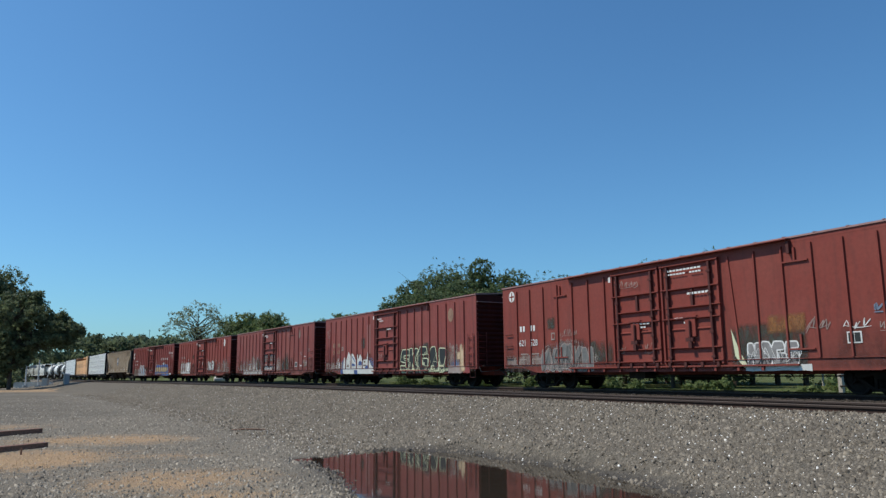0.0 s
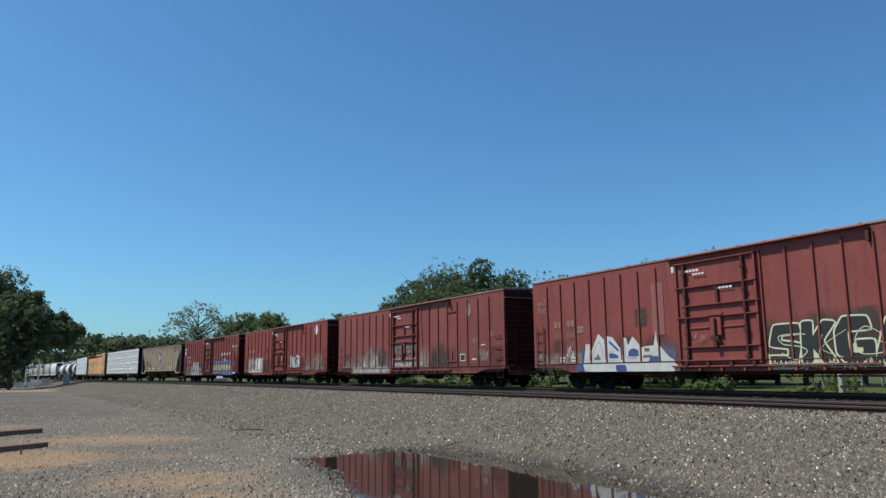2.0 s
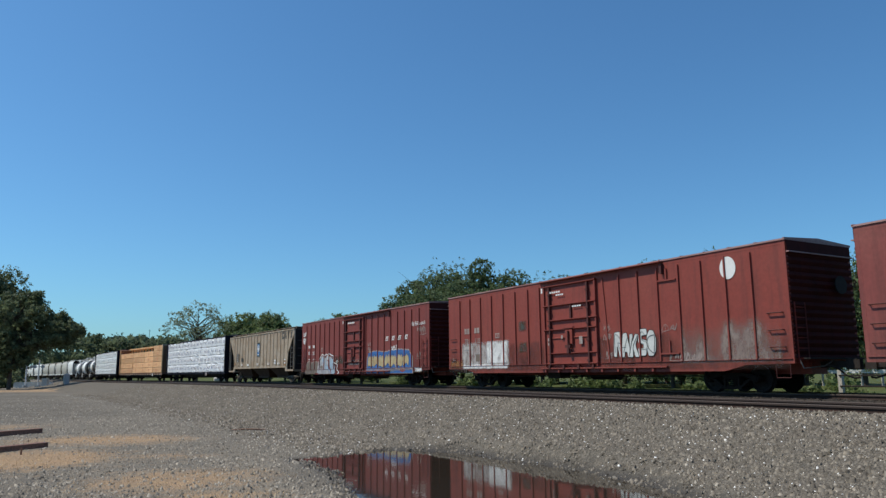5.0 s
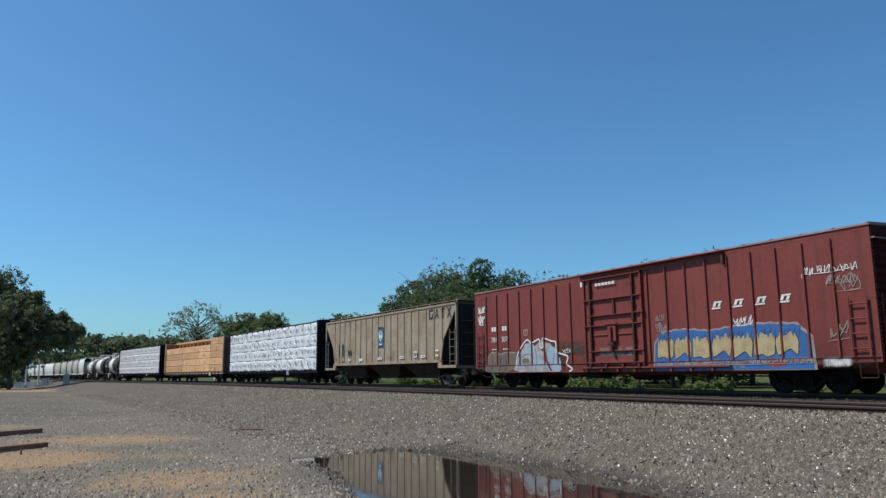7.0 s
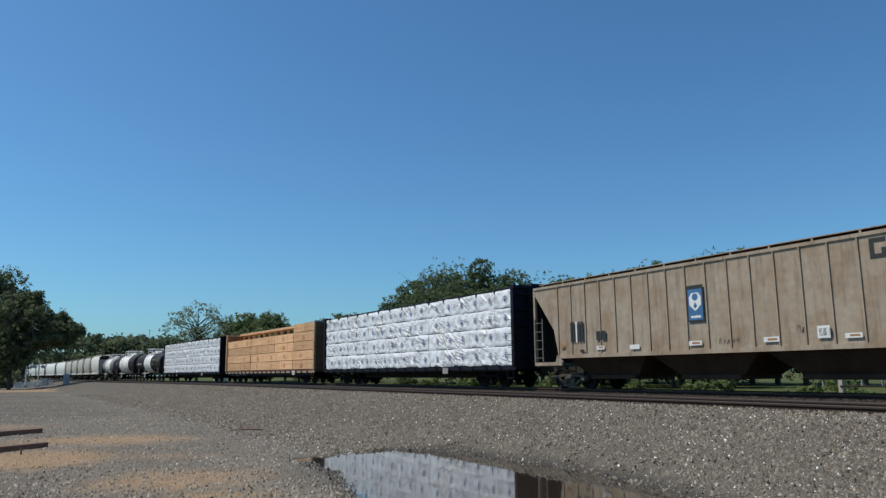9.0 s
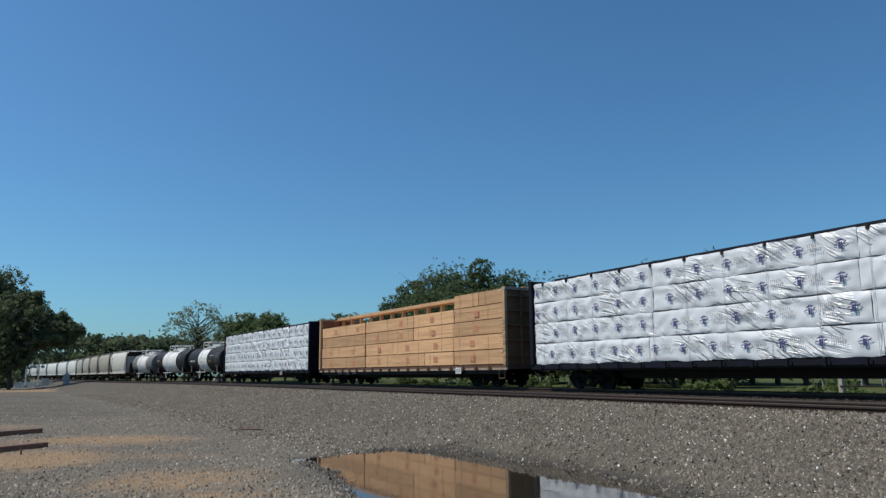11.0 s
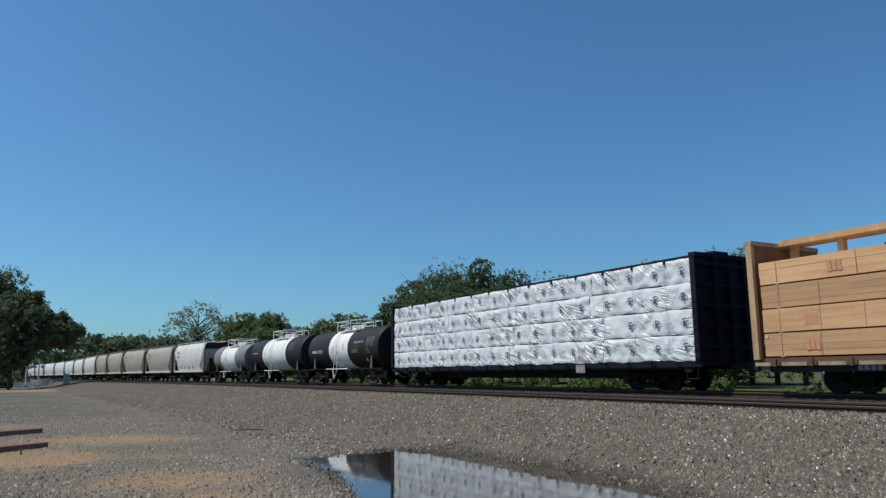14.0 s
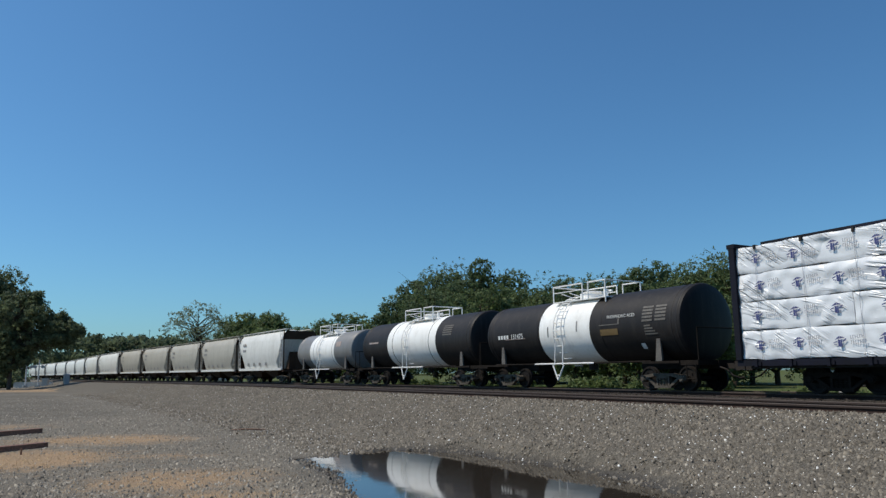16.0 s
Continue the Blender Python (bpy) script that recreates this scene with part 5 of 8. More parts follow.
def boxcar(red, label, doors, braced=True):
    """braced: wide posts with a leaning brace beside the door and T-shaped door stops; else closer posts and side ladders."""
    h = BOX_L / 2
    car = thing("boxcar", label, "boxcar", group="cars of the freight train")
    for nm, me in PIECES:
        part(nm, me, red, car)
    part("roof", ROOF, "galv", car, "weathered steel roof with cross seams")
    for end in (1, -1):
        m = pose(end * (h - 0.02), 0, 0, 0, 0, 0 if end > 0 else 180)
        part("end_wall", ENDWALL, "red_end_shade", car, "grimy corrugated steel end with its shade painted in", m=m)
        part("end_lip", END_LIP, "galv", car, "pale steel lip across the end", m=m)
    d0, d1 = doors[0][0], doors[-1][1]
    double = len(doors) > 1
    if braced:
        posts = [-8.52 + 0.945 * i for i in range(7)] + ([] if double else [-2.02])
        posts += [3.76 + 0.93 * i for i in range(6)] if double else [2.76 + 0.945 * i for i in range(7)]
        t0, t1 = (-4.97, 5.0) if double else (-1.95, 4.95)
        stops = [5.10, -5.49] if double else [5.08]
    else:
        posts = [-8.63 + 0.876 * i for i in range(8)] + [1.70 + 0.854 * i for i in range(9)]
        t0, t1, stops = -1.9, 5.05, []
    for sd in (0, 180):
        turn = pose(0, 0, 0, 0, 0, sd)
        for x in posts:
            part("side_post", POST, red, car, m=turn @ pose(x, 0, 0) @ pose(0, 0, 0, 0, 0, 180))
        if braced:
            part("leaning_brace", Build().prism([(d1 + 0.28, 4.2), (d1 + 0.35, 4.2), (d1 + 0.60, 1.02), (d1 + 0.53, 1.02)], -1.53, -1.47), red, car, "leaning steel brace beside the door", m=turn)
        part("sill_seam", Build().box(-h + 0.05, h - 0.05, -1.532, -1.47, 0.990, 1.004), red, car, m=turn)
        for a, b_ in doors:
            door(car, b_ - a, red, turn @ pose((a + b_) / 2, 0, 0))
        part("upper_track", Build().prism([(-1.69, 4.385), (-1.69, 4.41), (-1.48, 4.44), (-1.48, 4.40)], t0, t1, "x"), red, car, "steel door track under the eaves", m=turn)
        part("lower_track", Build().box(t0, t1, -1.60, -1.48, 0.80, 0.85), red, car, "steel door track along the sill", m=turn)
        for k in range(int((t1 - t0) / 0.85)):
            part("track_bracket", Build().box(t0 + 0.25 + k * 0.85, t0 + 0.33 + k * 0.85, -1.575, -1.48, 0.67, 0.80), red, car, m=turn)
        part("track_end", Build().box(t1 - 0.07, t1 + 0.02, -1.62, -1.48, 3.98, 4.33), "red_iron", car, m=turn)
        for x in stops:
            for zb, zc in ((4.15, 3.77), (1.68, 1.28)):
                part("door_stop", Build().box(x - 0.03, x + 0.03, -1.55, -1.475, zc, zb), red, car, m=turn)
                part("stop_bracket", Build().box(x - 0.42, x + 0.40, -1.545, -1.475, zc - 0.045, zc), red, car, m=turn)
        for e in (1, -1):
            xa, xb = sorted((e * (h - 0.24), e * (h - 0.72)))
            if braced:
                for z in (1.34, 1.83, 2.33):
                    part("grab_iron", ladder(xa, xb, -1.57, z - 0.2, z + 0.2, 1, 0.018, stiles=False), "red_iron", car, "steel grab iron", m=turn)
            else:
                part("ladder", ladder(xa, xb, -1.57, 1.02, 2.58, 4, 0.018), red, car, "side ladder of steel rungs", m=turn)
        part("step", Build().tube([(h - 0.6, -1.5, 0.86), (h - 0.6, -1.5, 0.46), (h - 0.15, -1.5, 0.46), (h - 0.15, -1.5, 0.86)], 0.011), "red_iron", car, "steel stirrup step", m=turn)
    part("end_ladder", Build().add(*(lambda q: ([(h + 0.15 + 0 * p[0], p[0], p[2]) for p in q.v], q.f))(ladder(-1.50, -1.05, -1.58, 0.85, 2.6, 6))), red, car, "end ladder")
    part("handbrake", Build().lathe([(h + 0.12, 0.0), (h + 0.12, 0.26), (h + 0.16, 0.28), (h + 0.16, 0.0)], 14, "x"), "steel", car, "round handbrake wheel", m=pose(0, 0.7, 3.2))
    part("crossover_board", Build().box(h + 0.03, h + 0.34, -1.3, 1.3, 0.98, 1.02), "steel", car, "narrow end walkway")
    part("uncoupling_lever", Build().tube([(h + 0.12, -1.45, 0.98), (h + 0.2, -1.4, 0.72), (h + 0.2, -0.5, 0.78), (h + 0.3, -0.2, 0.95)], 0.018), "tank_brace", car, "bent uncoupling lever")
    part("brake_gear", Build().rod((-1.2, 0.5, 0.55), (0.4, 0.5, 0.55), 0.2, 10).box(-2.4, -1.6, -0.9, -0.4, 0.42, 0.8).tube([(-6, -0.7, 0.5), (6, -0.7, 0.5)], 0.02), "steel", car, "air tank and brake rigging")
    running_gear(car, h, 7.0)
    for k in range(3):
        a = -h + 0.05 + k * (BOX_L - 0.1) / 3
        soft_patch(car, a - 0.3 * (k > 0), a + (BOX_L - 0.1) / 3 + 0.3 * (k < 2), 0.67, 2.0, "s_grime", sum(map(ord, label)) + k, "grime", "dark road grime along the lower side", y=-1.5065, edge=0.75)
    part("seal_tag", Build().box(d0 - 0.12, d0 - 0.02, -1.60, -1.59, 3.95, 4.15), "w_white", car, "white tag")
    return car


def own_paint(car, swaps):
    """Give this car its own colours where it shares meshes with others."""
    for ob in car.children_recursive:
        if ob.type == "MESH" and ob.name.split(".")[0] in swaps:
            ob.material_slots[0].link = "OBJECT"
            ob.material_slots[0].material = M[swaps[ob.name.split(".")[0]]]


SHARED_RED = ("body", "side_post", "side_sill", "top_chord", "corner_post")
CARS = {}


def sprayed(car, outline, mat, y, label, soft=0.16):
    """One flat sprayed shape with slightly rounded corners."""
    n, pts = len(outline), []
    for j in range(n):
        a, b, c = (Vector(outline[(j + d) % n]) for d in (-1, 0, 1))
        pts += [tuple(b.lerp(a, soft)), tuple(b.lerp(c, soft))]
    turn = sum(pts[i][0] * pts[(i + 1) % len(pts)][1] - pts[(i + 1) % len(pts)][0] * pts[i][1] for i in range(len(pts)))
    b = Build()
    patch(b, pts if turn > 0 else pts[::-1], y)
    part("graffiti", b, mat, car, label)


def sprayed_line(car, pts, width, mat, y, label):
    b = Build()
    ribbon(b, smooth_path(pts, 4), width, y)
    part("graffiti", b, mat, car, label)


def label_square(car, x, z, w, h, red):
    bars(car, [(x, z, w, h, 1)], "w_fade", "label_square", y=-1.512, label="small pale label square", fill=1.0)
    bars(car, [(x + 0.05, z + 0.05, w - 0.10, h - 0.10, 1)], red, "label_square", y=-1.514, label="red middle of the label square", fill=1.0)
    bars(car, [(x + w * 0.38, z + h * 0.34, w * 0.24, h * 0.32, 1)], "w_fade", "label_square", y=-1.516, label="small pale spot", fill=1.0)


def make_boxcars():
    small = [(-1.2, 3.88, 0.7, 0.07, 5), (-0.8, 3.76, 0.5, 0.06, 4), (0.2, 3.22, 0.55, 0.06, 4)]
    # double-door car
    car = boxcar("red0", "rust-red steel boxcar with two ribbed doors and graffiti", ((-2.38, -0.06), (0.06, 2.48)))
    CARS["0"] = car
    own_paint(car, {k: "red0" for k in SHARED_RED})
    b = Build()
    disc(b, -8.9, 4.02, 0.22, 0.24, -1.512)
    part("emblem", b, "w_white", car, "round white emblem")
    b = Build()
    b.box(-8.93, -8.87, -1.518, -1.515, 3.82, 4.22).box(-9.08, -8.72, -1.518, -1.515, 3.99, 4.05)
    part("emblem_cross", b, "red0", car)
    bars(car, [(-8.33, 2.42, 0.44, 0.24, 2), (-7.60, 2.42, 0.44, 0.24, 2)], "w_white", "reporting_mark", label="white painted mark", fill=0.6)
    digits(car, "621", -8.42, 1.80, 0.36, "w_white")
    digits(car, "528", -7.62, 1.80, 0.36, "w_white")
    bars(car, [(-8.3, 1.42, 0.55, 0.06, 6), (-7.5, 1.42, 0.5, 0.06, 5), (-8.4, 1.2, 0.5, 0.05, 6), (-7.5, 1.2, 0.6, 0.05, 6)], "w_fade")
    soft_patch(car, -6.45, -5.85, 2.40, 2.95, "s_olive", 295, "paint_patch", "dark painted-out square", y=-1.512, edge=0.1)
    bars(car, [(-6.15, 1.98, 0.3, 0.3, 1)], "w_fade", "label_square", label="small pale label square")
    bars(car, [(-6.10, 2.03, 0.2, 0.2, 1)], "red0", "label_square", y=-1.514, label="red middle of the label square")
    soft_patch(car, -6.9, -3.7, 0.70, 1.30, "s_pale", 3, label="thin grey sprayed ground under graffiti", edge=0.5)
    soft_patch(car, -6.8, -4.1, 0.95, 1.95, "s_grey", 31, label="dark grey sprayed ground under graffiti", edge=0.4, y=-1.5125)
    soft_patch(car, -4.4, -2.5, 1.0, 1.9, "s_olive", 32, label="dark sooty smear", edge=0.5, y=-1.5125)
    soft_patch(car, -9.4, -6.5, 0.90, 1.45, "s_dust", 2, label="dusty lower edge")
    block_letters(car, ["crag", "ay", "slab", "kay", "en"], -6.85, -3.6, 0.78, 1.70, "g_slate", "w_fade", 0.075, -1.5165, 4, "dull silver graffiti", 0.10)
    graffiti(car, ["bolt", "kick", "peak", "hook"], -6.75, -4.2, 0.80, 1.85, [("w_fade", 0.025, 0.02), ("g_black", 0.02, 0.08)], seed=4, y=-1.5245, slant=-0.15)
    scrawl(car, -6.0, -4.2, 0.80, 1.40, "g_black", 33, 0.035, y=-1.526)
    scrawl(car, -6.5, -4.0, 0.78, 1.30, "w_fade", 34, 0.03, y=-1.5265)
    scrawl(car, -5.6, -4.5, 1.75, 2.4, "w_fade", 5, 0.028)
    scrawl(car, -9.1, -8.1, 0.98, 1.35, "w_fade", 35, 0.028)
    scrawl(car, -4.2, -3.3, 0.95, 1.35, "w_fade", 36, 0.028)
    scrawl(car, -0.9, -0.3, 1.3, 1.8, "w_fade", 37, 0.03, y=-1.56)
    scrawl(car, -2.2, -1.8, 1.3, 1.6, "w_fade", 38, 0.03, y=-1.56)
    scrawl(car, -1.9, -1.0, 3.65, 3.95, "w_fade", 6, y=-1.60)
    bars(car, [(0.35, 3.98, 1.5, 0.06, 10), (0.4, 3.86, 0.8, 0.05, 6), (1.35, 3.86, 0.5, 0.05, 4), (-1.4, 2.30, 0.9, 0.05, 5), (-1.1, 2.18, 0.4, 0.05, 3), (0.6, 2.36, 1.0, 0.06, 5), (1.0, 2.22, 0.3, 0.06, 2), (1.2, 3.15, 0.9, 0.07, 6)], "w_white", y=-1.60)
    b = Build()
    patch(b, [(2.75, 1.95), (2.85, 1.1), (3.15, 0.75), (3.3, 0.75), (3.0, 1.3)], -1.5125)
    part("graffiti", b, "g_lime", car, "pale green edge of the graffiti")
    soft_patch(car, 2.7, 5.3, 0.68, 2.1, "s_olive", 4, label="dark grey-green sprayed ground", edge=0.15)
    b = Build()
    patch(b, ragged(3.2, 5.35, 0.66, 0.86, random.Random(71), 9, 0.03), -1.5155)
    part("graffiti", b, "s_solid", car, "white base stroke of the graffiti")
    block_letters(car, ["en", "oh", "gee", "ess"], 3.3, 5.0, 0.84, 1.50, "g_grey", "w_white", 0.09, -1.516, 7, "silver bubble graffiti with white rims")
    scrawl(car, 3.2, 5.1, 0.78, 1.3, "g_black", 72, 0.04, y=-1.527)
    scrawl(car, 3.3, 5.0, 0.95, 1.5, "w_white", 73, 0.03, y=-1.5275)
    soft_patch(car, 4.0, 5.3, 1.7, 2.3, "s_rust", 5, y=-1.5125)
    scrawl(car, 5.3, 6.0, 1.75, 2.25, "w_fade", 8, 0.05)
    scrawl(car, 6.35, 7.1, 1.75, 2.1, "w_white", 9, 0.05)
    b = Build()
    patch(b, [(6.42, 1.36), (6.82, 1.36), (6.82, 1.67), (6.42, 1.67)], -1.512)
    part("placard", b, "w_white", car, "small white placard")
    b = Build()
    for i in range(2):
        patch(b, [(6.455 + i * 0.17, 1.395), (6.61 + i * 0.17, 1.395), (6.61 + i * 0.17, 1.635), (6.455 + i * 0.17, 1.635)], -1.516)
    part("placard_print", b, "g_black", car)
    scrawl(car, 7.2, 8.1, 2.1, 2.45, "g_steelblue", 10, 0.12)
    scrawl(car, 7.3, 8.0, 1.65, 1.95, "w_fade", 11, 0.045)

    # car with the black and lime lettering
    car = boxcar("red1", "brown-red steel boxcar with black and pale green graffiti", ((-1.56, 1.58),), braced=False)
    CARS["1"] = car
    own_paint(car, {k: "red1" for k in SHARED_RED})
    bars(car, small, "w_white", y=-1.60)
    b = Build()
    disc(b, 7.28, 3.60, 0.27, 0.35, -1.512)
    part("emblem", b, "w_old", car, "faded round cream emblem")
    b = Build()
    patch(b, [(-2.75, 1.9), (-2.2, 1.9), (-2.2, 3.7), (-2.75, 3.7)], -1.511)
    part("paint_patch", b, "pink", car, "lighter repainted panel")
    soft_patch(car, -3.65, -2.98, 2.2, 2.95, "s_olive", 88, "paint_patch", "dark painted-out square", y=-1.512, edge=0.1)
    bars(car, [(-8.2, 2.45, 0.5, 0.26, 2), (-7.4, 2.45, 0.5, 0.26, 2)], "w_old", "reporting_mark", fill=0.7)
    bars(car, [(-7.9, 1.2, 0.35, 0.06, 4), (-7.9, 1.08, 0.3, 0.06, 4), (-7.2, 1.2, 0.3, 0.06, 4), (-7.2, 1.08, 0.35, 0.06, 4)], "w_white")
    digits(car, "781", -8.25, 2.0, 0.34, "w_old", label="faded cream car number")
    digits(car, "608", -7.45, 2.0, 0.34, "w_old", label="faded cream car number")
    scrawl(car, -9.3, -8.7, 3.1, 3.8, "w_fade", 61, 0.035)
    scrawl(car, -7.5, -7.0, 1.4, 1.9, "w_fade", 62, 0.035)
    soft_patch(car, -6.6, -1.7, 0.66, 1.75, "s_blue", 13, label="thin blue sprayed ground", edge=0.5, y=-1.5115)
    for o in ([(-6.5, 0.98), (-6.4, 0.68), (-1.7, 0.67), (-1.66, 0.82), (-1.85, 0.97)], [(-6.45, 1.02), (-6.42, 1.14), (-5.2, 1.10), (-1.9, 1.06), (-1.82, 1.01)], [(-6.42, 1.08), (-6.30, 1.74), (-6.03, 1.72), (-6.12, 1.08)],
              [(-6.1, 1.08), (-5.95, 1.5), (-5.56, 2.10), (-5.24, 1.85), (-5.22, 1.08), (-5.5, 1.08), (-5.6, 1.35), (-5.8, 1.08)], [(-5.18, 1.08), (-5.10, 1.99), (-4.79, 1.93), (-4.40, 1.5), (-4.38, 1.08)],
              [(-4.33, 1.08), (-4.27, 1.90), (-4.08, 1.87), (-4.0, 1.6), (-3.76, 1.92), (-3.54, 1.73), (-3.40, 1.55), (-3.42, 1.08)],
              [(-3.38, 1.08), (-3.36, 1.5), (-3.14, 1.54), (-2.75, 1.56), (-2.72, 1.70), (-2.61, 2.06), (-2.58, 1.65), (-2.07, 1.15), (-1.85, 1.05)]):
        sprayed(car, o, "s_solid", -1.5145, "white block graffiti", 0.06)
    for o in ([(-5.0, 1.16), (-5.0, 1.36), (-4.6, 1.3), (-4.46, 1.16)], [(-4.02, 1.2), (-3.98, 1.42), (-3.72, 1.5), (-3.5, 1.42), (-3.48, 1.2)], [(-5.02, 1.75), (-4.95, 1.82), (-4.45, 1.45), (-4.5, 1.38)], [(-4.7, 0.92), (-4.65, 0.67), (-4.1, 0.67), (-4.15, 0.92)],
              [(-3.05, 0.98), (-2.9, 1.2), (-2.5, 1.18), (-2.55, 0.98)], [(-6.87, 0.68), (-6.85, 1.0), (-6.55, 1.0), (-6.45, 0.68)], [(-6.55, 1.05), (-6.5, 1.6), (-6.4, 1.6), (-6.44, 1.05)]):
        sprayed(car, o, "g_navy", -1.5170, "blue fill of the white graffiti")
    for o in ([(-5.85, 1.12), (-5.8, 1.22), (-5.48, 1.22), (-5.48, 1.12)], [(-3.3, 1.14), (-3.25, 1.24), (-2.85, 1.24), (-2.85, 1.14)], [(-3.2, 1.36), (-3.2, 1.48), (-2.95, 1.48), (-2.95, 1.36)]):
        sprayed(car, o, "g_taupe", -1.5170, "bare brown gap in the white graffiti", 0.05)
    sprayed_line(car, [(-6.0, 1.12), (-5.8, 1.5), (-5.55, 1.78), (-5.38, 1.5), (-5.36, 1.15)], 0.03, "w_fade", -1.5165, "thin grey line in the white graffiti")
    sprayed_line(car, [(-4.15, 1.75), (-4.12, 1.2), (-3.6, 1.15)], 0.03, "w_fade", -1.5165, "thin grey line in the white graffiti")
    scrawl(car, -7.45, -6.95, 1.25, 1.75, "w_white", 64, 0.04)
    label_square(car, -6.74, 2.20, 0.34, 0.24, "red1")
    soft_patch(car, 1.7, 7.2, 0.66, 2.35, "s_olive", 14, label="dark sprayed ground", edge=0.3)
    for k, (xa, xb) in enumerate(((1.75, 2.3), (3.05, 3.6), (4.0, 4.6), (4.9, 5.4), (5.9, 6.3))):
        b = Build()
        patch(b, ragged(xa, xb, 0.78 + 0.05 * (k % 2), 1.12 + 0.12 * (k % 3), random.Random(140 + k), 5, 0.06), -1.5132)
        part("graffiti_fill", b, "g_lime", car, "pale yellow-green fill between the letters")
    block_letters(car, ["ess", "kay", "gee", "ay", "stop"], 1.78, 6.95, 0.80, 1.98, "g_black", "g_lime", 0.10, -1.514, 14, "black bubble graffiti")
    graffiti(car, ["snake", "kick", "gee", "peak"], 1.9, 6.1, 1.02, 1.82, [("g_lime", 0.022, 0.10)], seed=14, y=-1.5215, label="thin pale green line in the graffiti")
    scrawl(car, 1.8, 7.0, 0.70, 0.98, "g_lime", 145, 0.04, y=-1.5235)
    soft_patch(car, 6.8, 8.2, 0.95, 2.1, "s_dust", 15, label="hazy grey sprayed cloud", edge=0.4)
    soft_patch(car, 7.2, 8.1, 0.9, 1.35, "s_blue", 152, label="thin blue sprayed cloud", edge=0.4, y=-1.5125)
    b = Build()
    patch(b, ragged(7.0, 8.3, 0.68, 1.05, random.Random(16), 6, 0.05), -1.513)
    part("paint_smear", b, "w_fade", car)
    soft_patch(car, 8.08, 8.62, 0.70, 2.12, "s_cream", 16, "graffiti", "cream-coloured sprayed shape", y=-1.5135, edge=0.15)
    soft_patch(car, 7.82, 8.2, 1.30, 1.75, "s_cream", 161, "graffiti", "cream-coloured sprayed shape", y=-1.5145, edge=0.15)
    b = Build()
    patch(b, ragged(8.4, 9.0, 0.68, 0.95, random.Random(17), 5, 0.04), -1.513)
    part("paint_smear", b, "g_red", car)
    soft_patch(car, -9.5, -6.2, 0.9, 1.5, "s_dust", 181)
    scrawl(car, 7.1, 7.9, 1.9, 2.2, "w_fade", 19)
    scrawl(car, -1.0, -0.4, 1.55, 1.95, "w_fade", 20, y=-1.60)

    # faded car with the scraped lower panels
    car = boxcar("red2", "dull red steel boxcar with scraped dusty lower panels", ((-1.66, 1.54),))
    CARS["2"] = car
    own_paint(car, {k: "red2" for k in SHARED_RED})
    bars(car, small, "w_white", y=-1.60)
    b = Build()
    disc(b, 6.65, 3.72, 0.25, 0.33, -1.512)
    part("emblem", b, "w_dust", car, "faded round emblem")
    soft_patch(car, -7.4, -1.8, 0.68, 2.35, "s_dust", 23, label="dusty grey scraped band", edge=0.45)
    soft_patch(car, -7.2, -1.8, 0.68, 1.15, "s_pale", 24, label="pale scuffed sill", y=-1.5135)
    soft_patch(car, -5.9, -3.3, 1.02, 1.85, "s_pale", 241, label="pale scraped band", y=-1.5130, edge=0.7)
    soft_patch(car, -3.5, -2.5, 1.02, 2.15, "s_olive", 242, label="dark sooty smear", y=-1.5132, edge=0.5)
    soft_patch(car, -8.9, -6.6, 1.02, 1.7, "s_dust", 243, label="dusty grey scraped band", y=-1.5130, edge=0.7)
    soft_patch(car, 1.65, 2.3, 1.02, 1.95, "s_pale", 244, label="pale scraped band", y=-1.5130, edge=0.5)
    soft_patch(car, 1.7, 2.9, 0.9, 2.2, "s_dust", 25, edge=0.4)
    soft_patch(car, 2.9, 4.6, 1.0, 2.4, "s_olive", 22, edge=0.5)
    for i in range(2):
        soft_patch(car, -1.6 + i * 1.55, -0.1 + i * 1.55, 0.98, 1.6, "s_pale", 26 + i, y=-1.5535, label="grey scuffed door panel")
        soft_patch(car, -1.6 + i * 1.55, -0.1 + i * 1.55, 1.7, 2.4, "s_grey", 36 + i, y=-1.5535)
    scrawl(car, -1.4, 1.3, 1.05, 1.6, "s_solid", 27, 0.04, y=-1.5575)
    scrawl(car, -1.4, 1.3, 1.75, 2.2, "w_fade", 127, 0.03, y=-1.5575)
    b = Build()
    patch(b, [(5.85, 1.25), (6.30, 1.25), (6.30, 1.60), (5.85, 1.60)], -1.512)
    part("placard", b, "w_white", car, "small white placard")
    b = Build()
    for i in range(2):
        patch(b, [(5.89 + i * 0.19, 1.29), (6.07 + i * 0.19, 1.29), (6.07 + i * 0.19, 1.56), (5.89 + i * 0.19, 1.56)], -1.516)
    part("placard_print", b, "g_black", car)
    bars(car, [(6.9, 1.28, 0.4, 0.09, 5), (-8.5, 1.1, 0.3, 0.05, 3), (-8.0, 1.1, 0.3, 0.05, 3), (7.7, 1.95, 0.4, 0.06, 4)], "w_white")
    for i, (a, z) in enumerate(((7.0, 2.1), (7.5, 1.45), (7.9, 1.4), (8.3, 2.3))):
        scrawl(car, a, a + 0.5, z, z + 0.45, "w_fade", 28 + i, 0.04, 6)
    soft_patch(car, 7.6, 8.4, 1.2, 1.7, "s_dust", 34, edge=0.3)

    # car with the white bubble tag
    car = boxcar("red3", "bright rust-red steel boxcar with white bubble graffiti", ((-1.66, 1.56),))
    CARS["3"] = car
    own_paint(car, {k: "red3" for k in SHARED_RED})
    bars(car, small, "w_white", y=-1.60)
    b = Build()
    disc(b, 7.6, 3.85, 0.30, 0.36, -1.512)
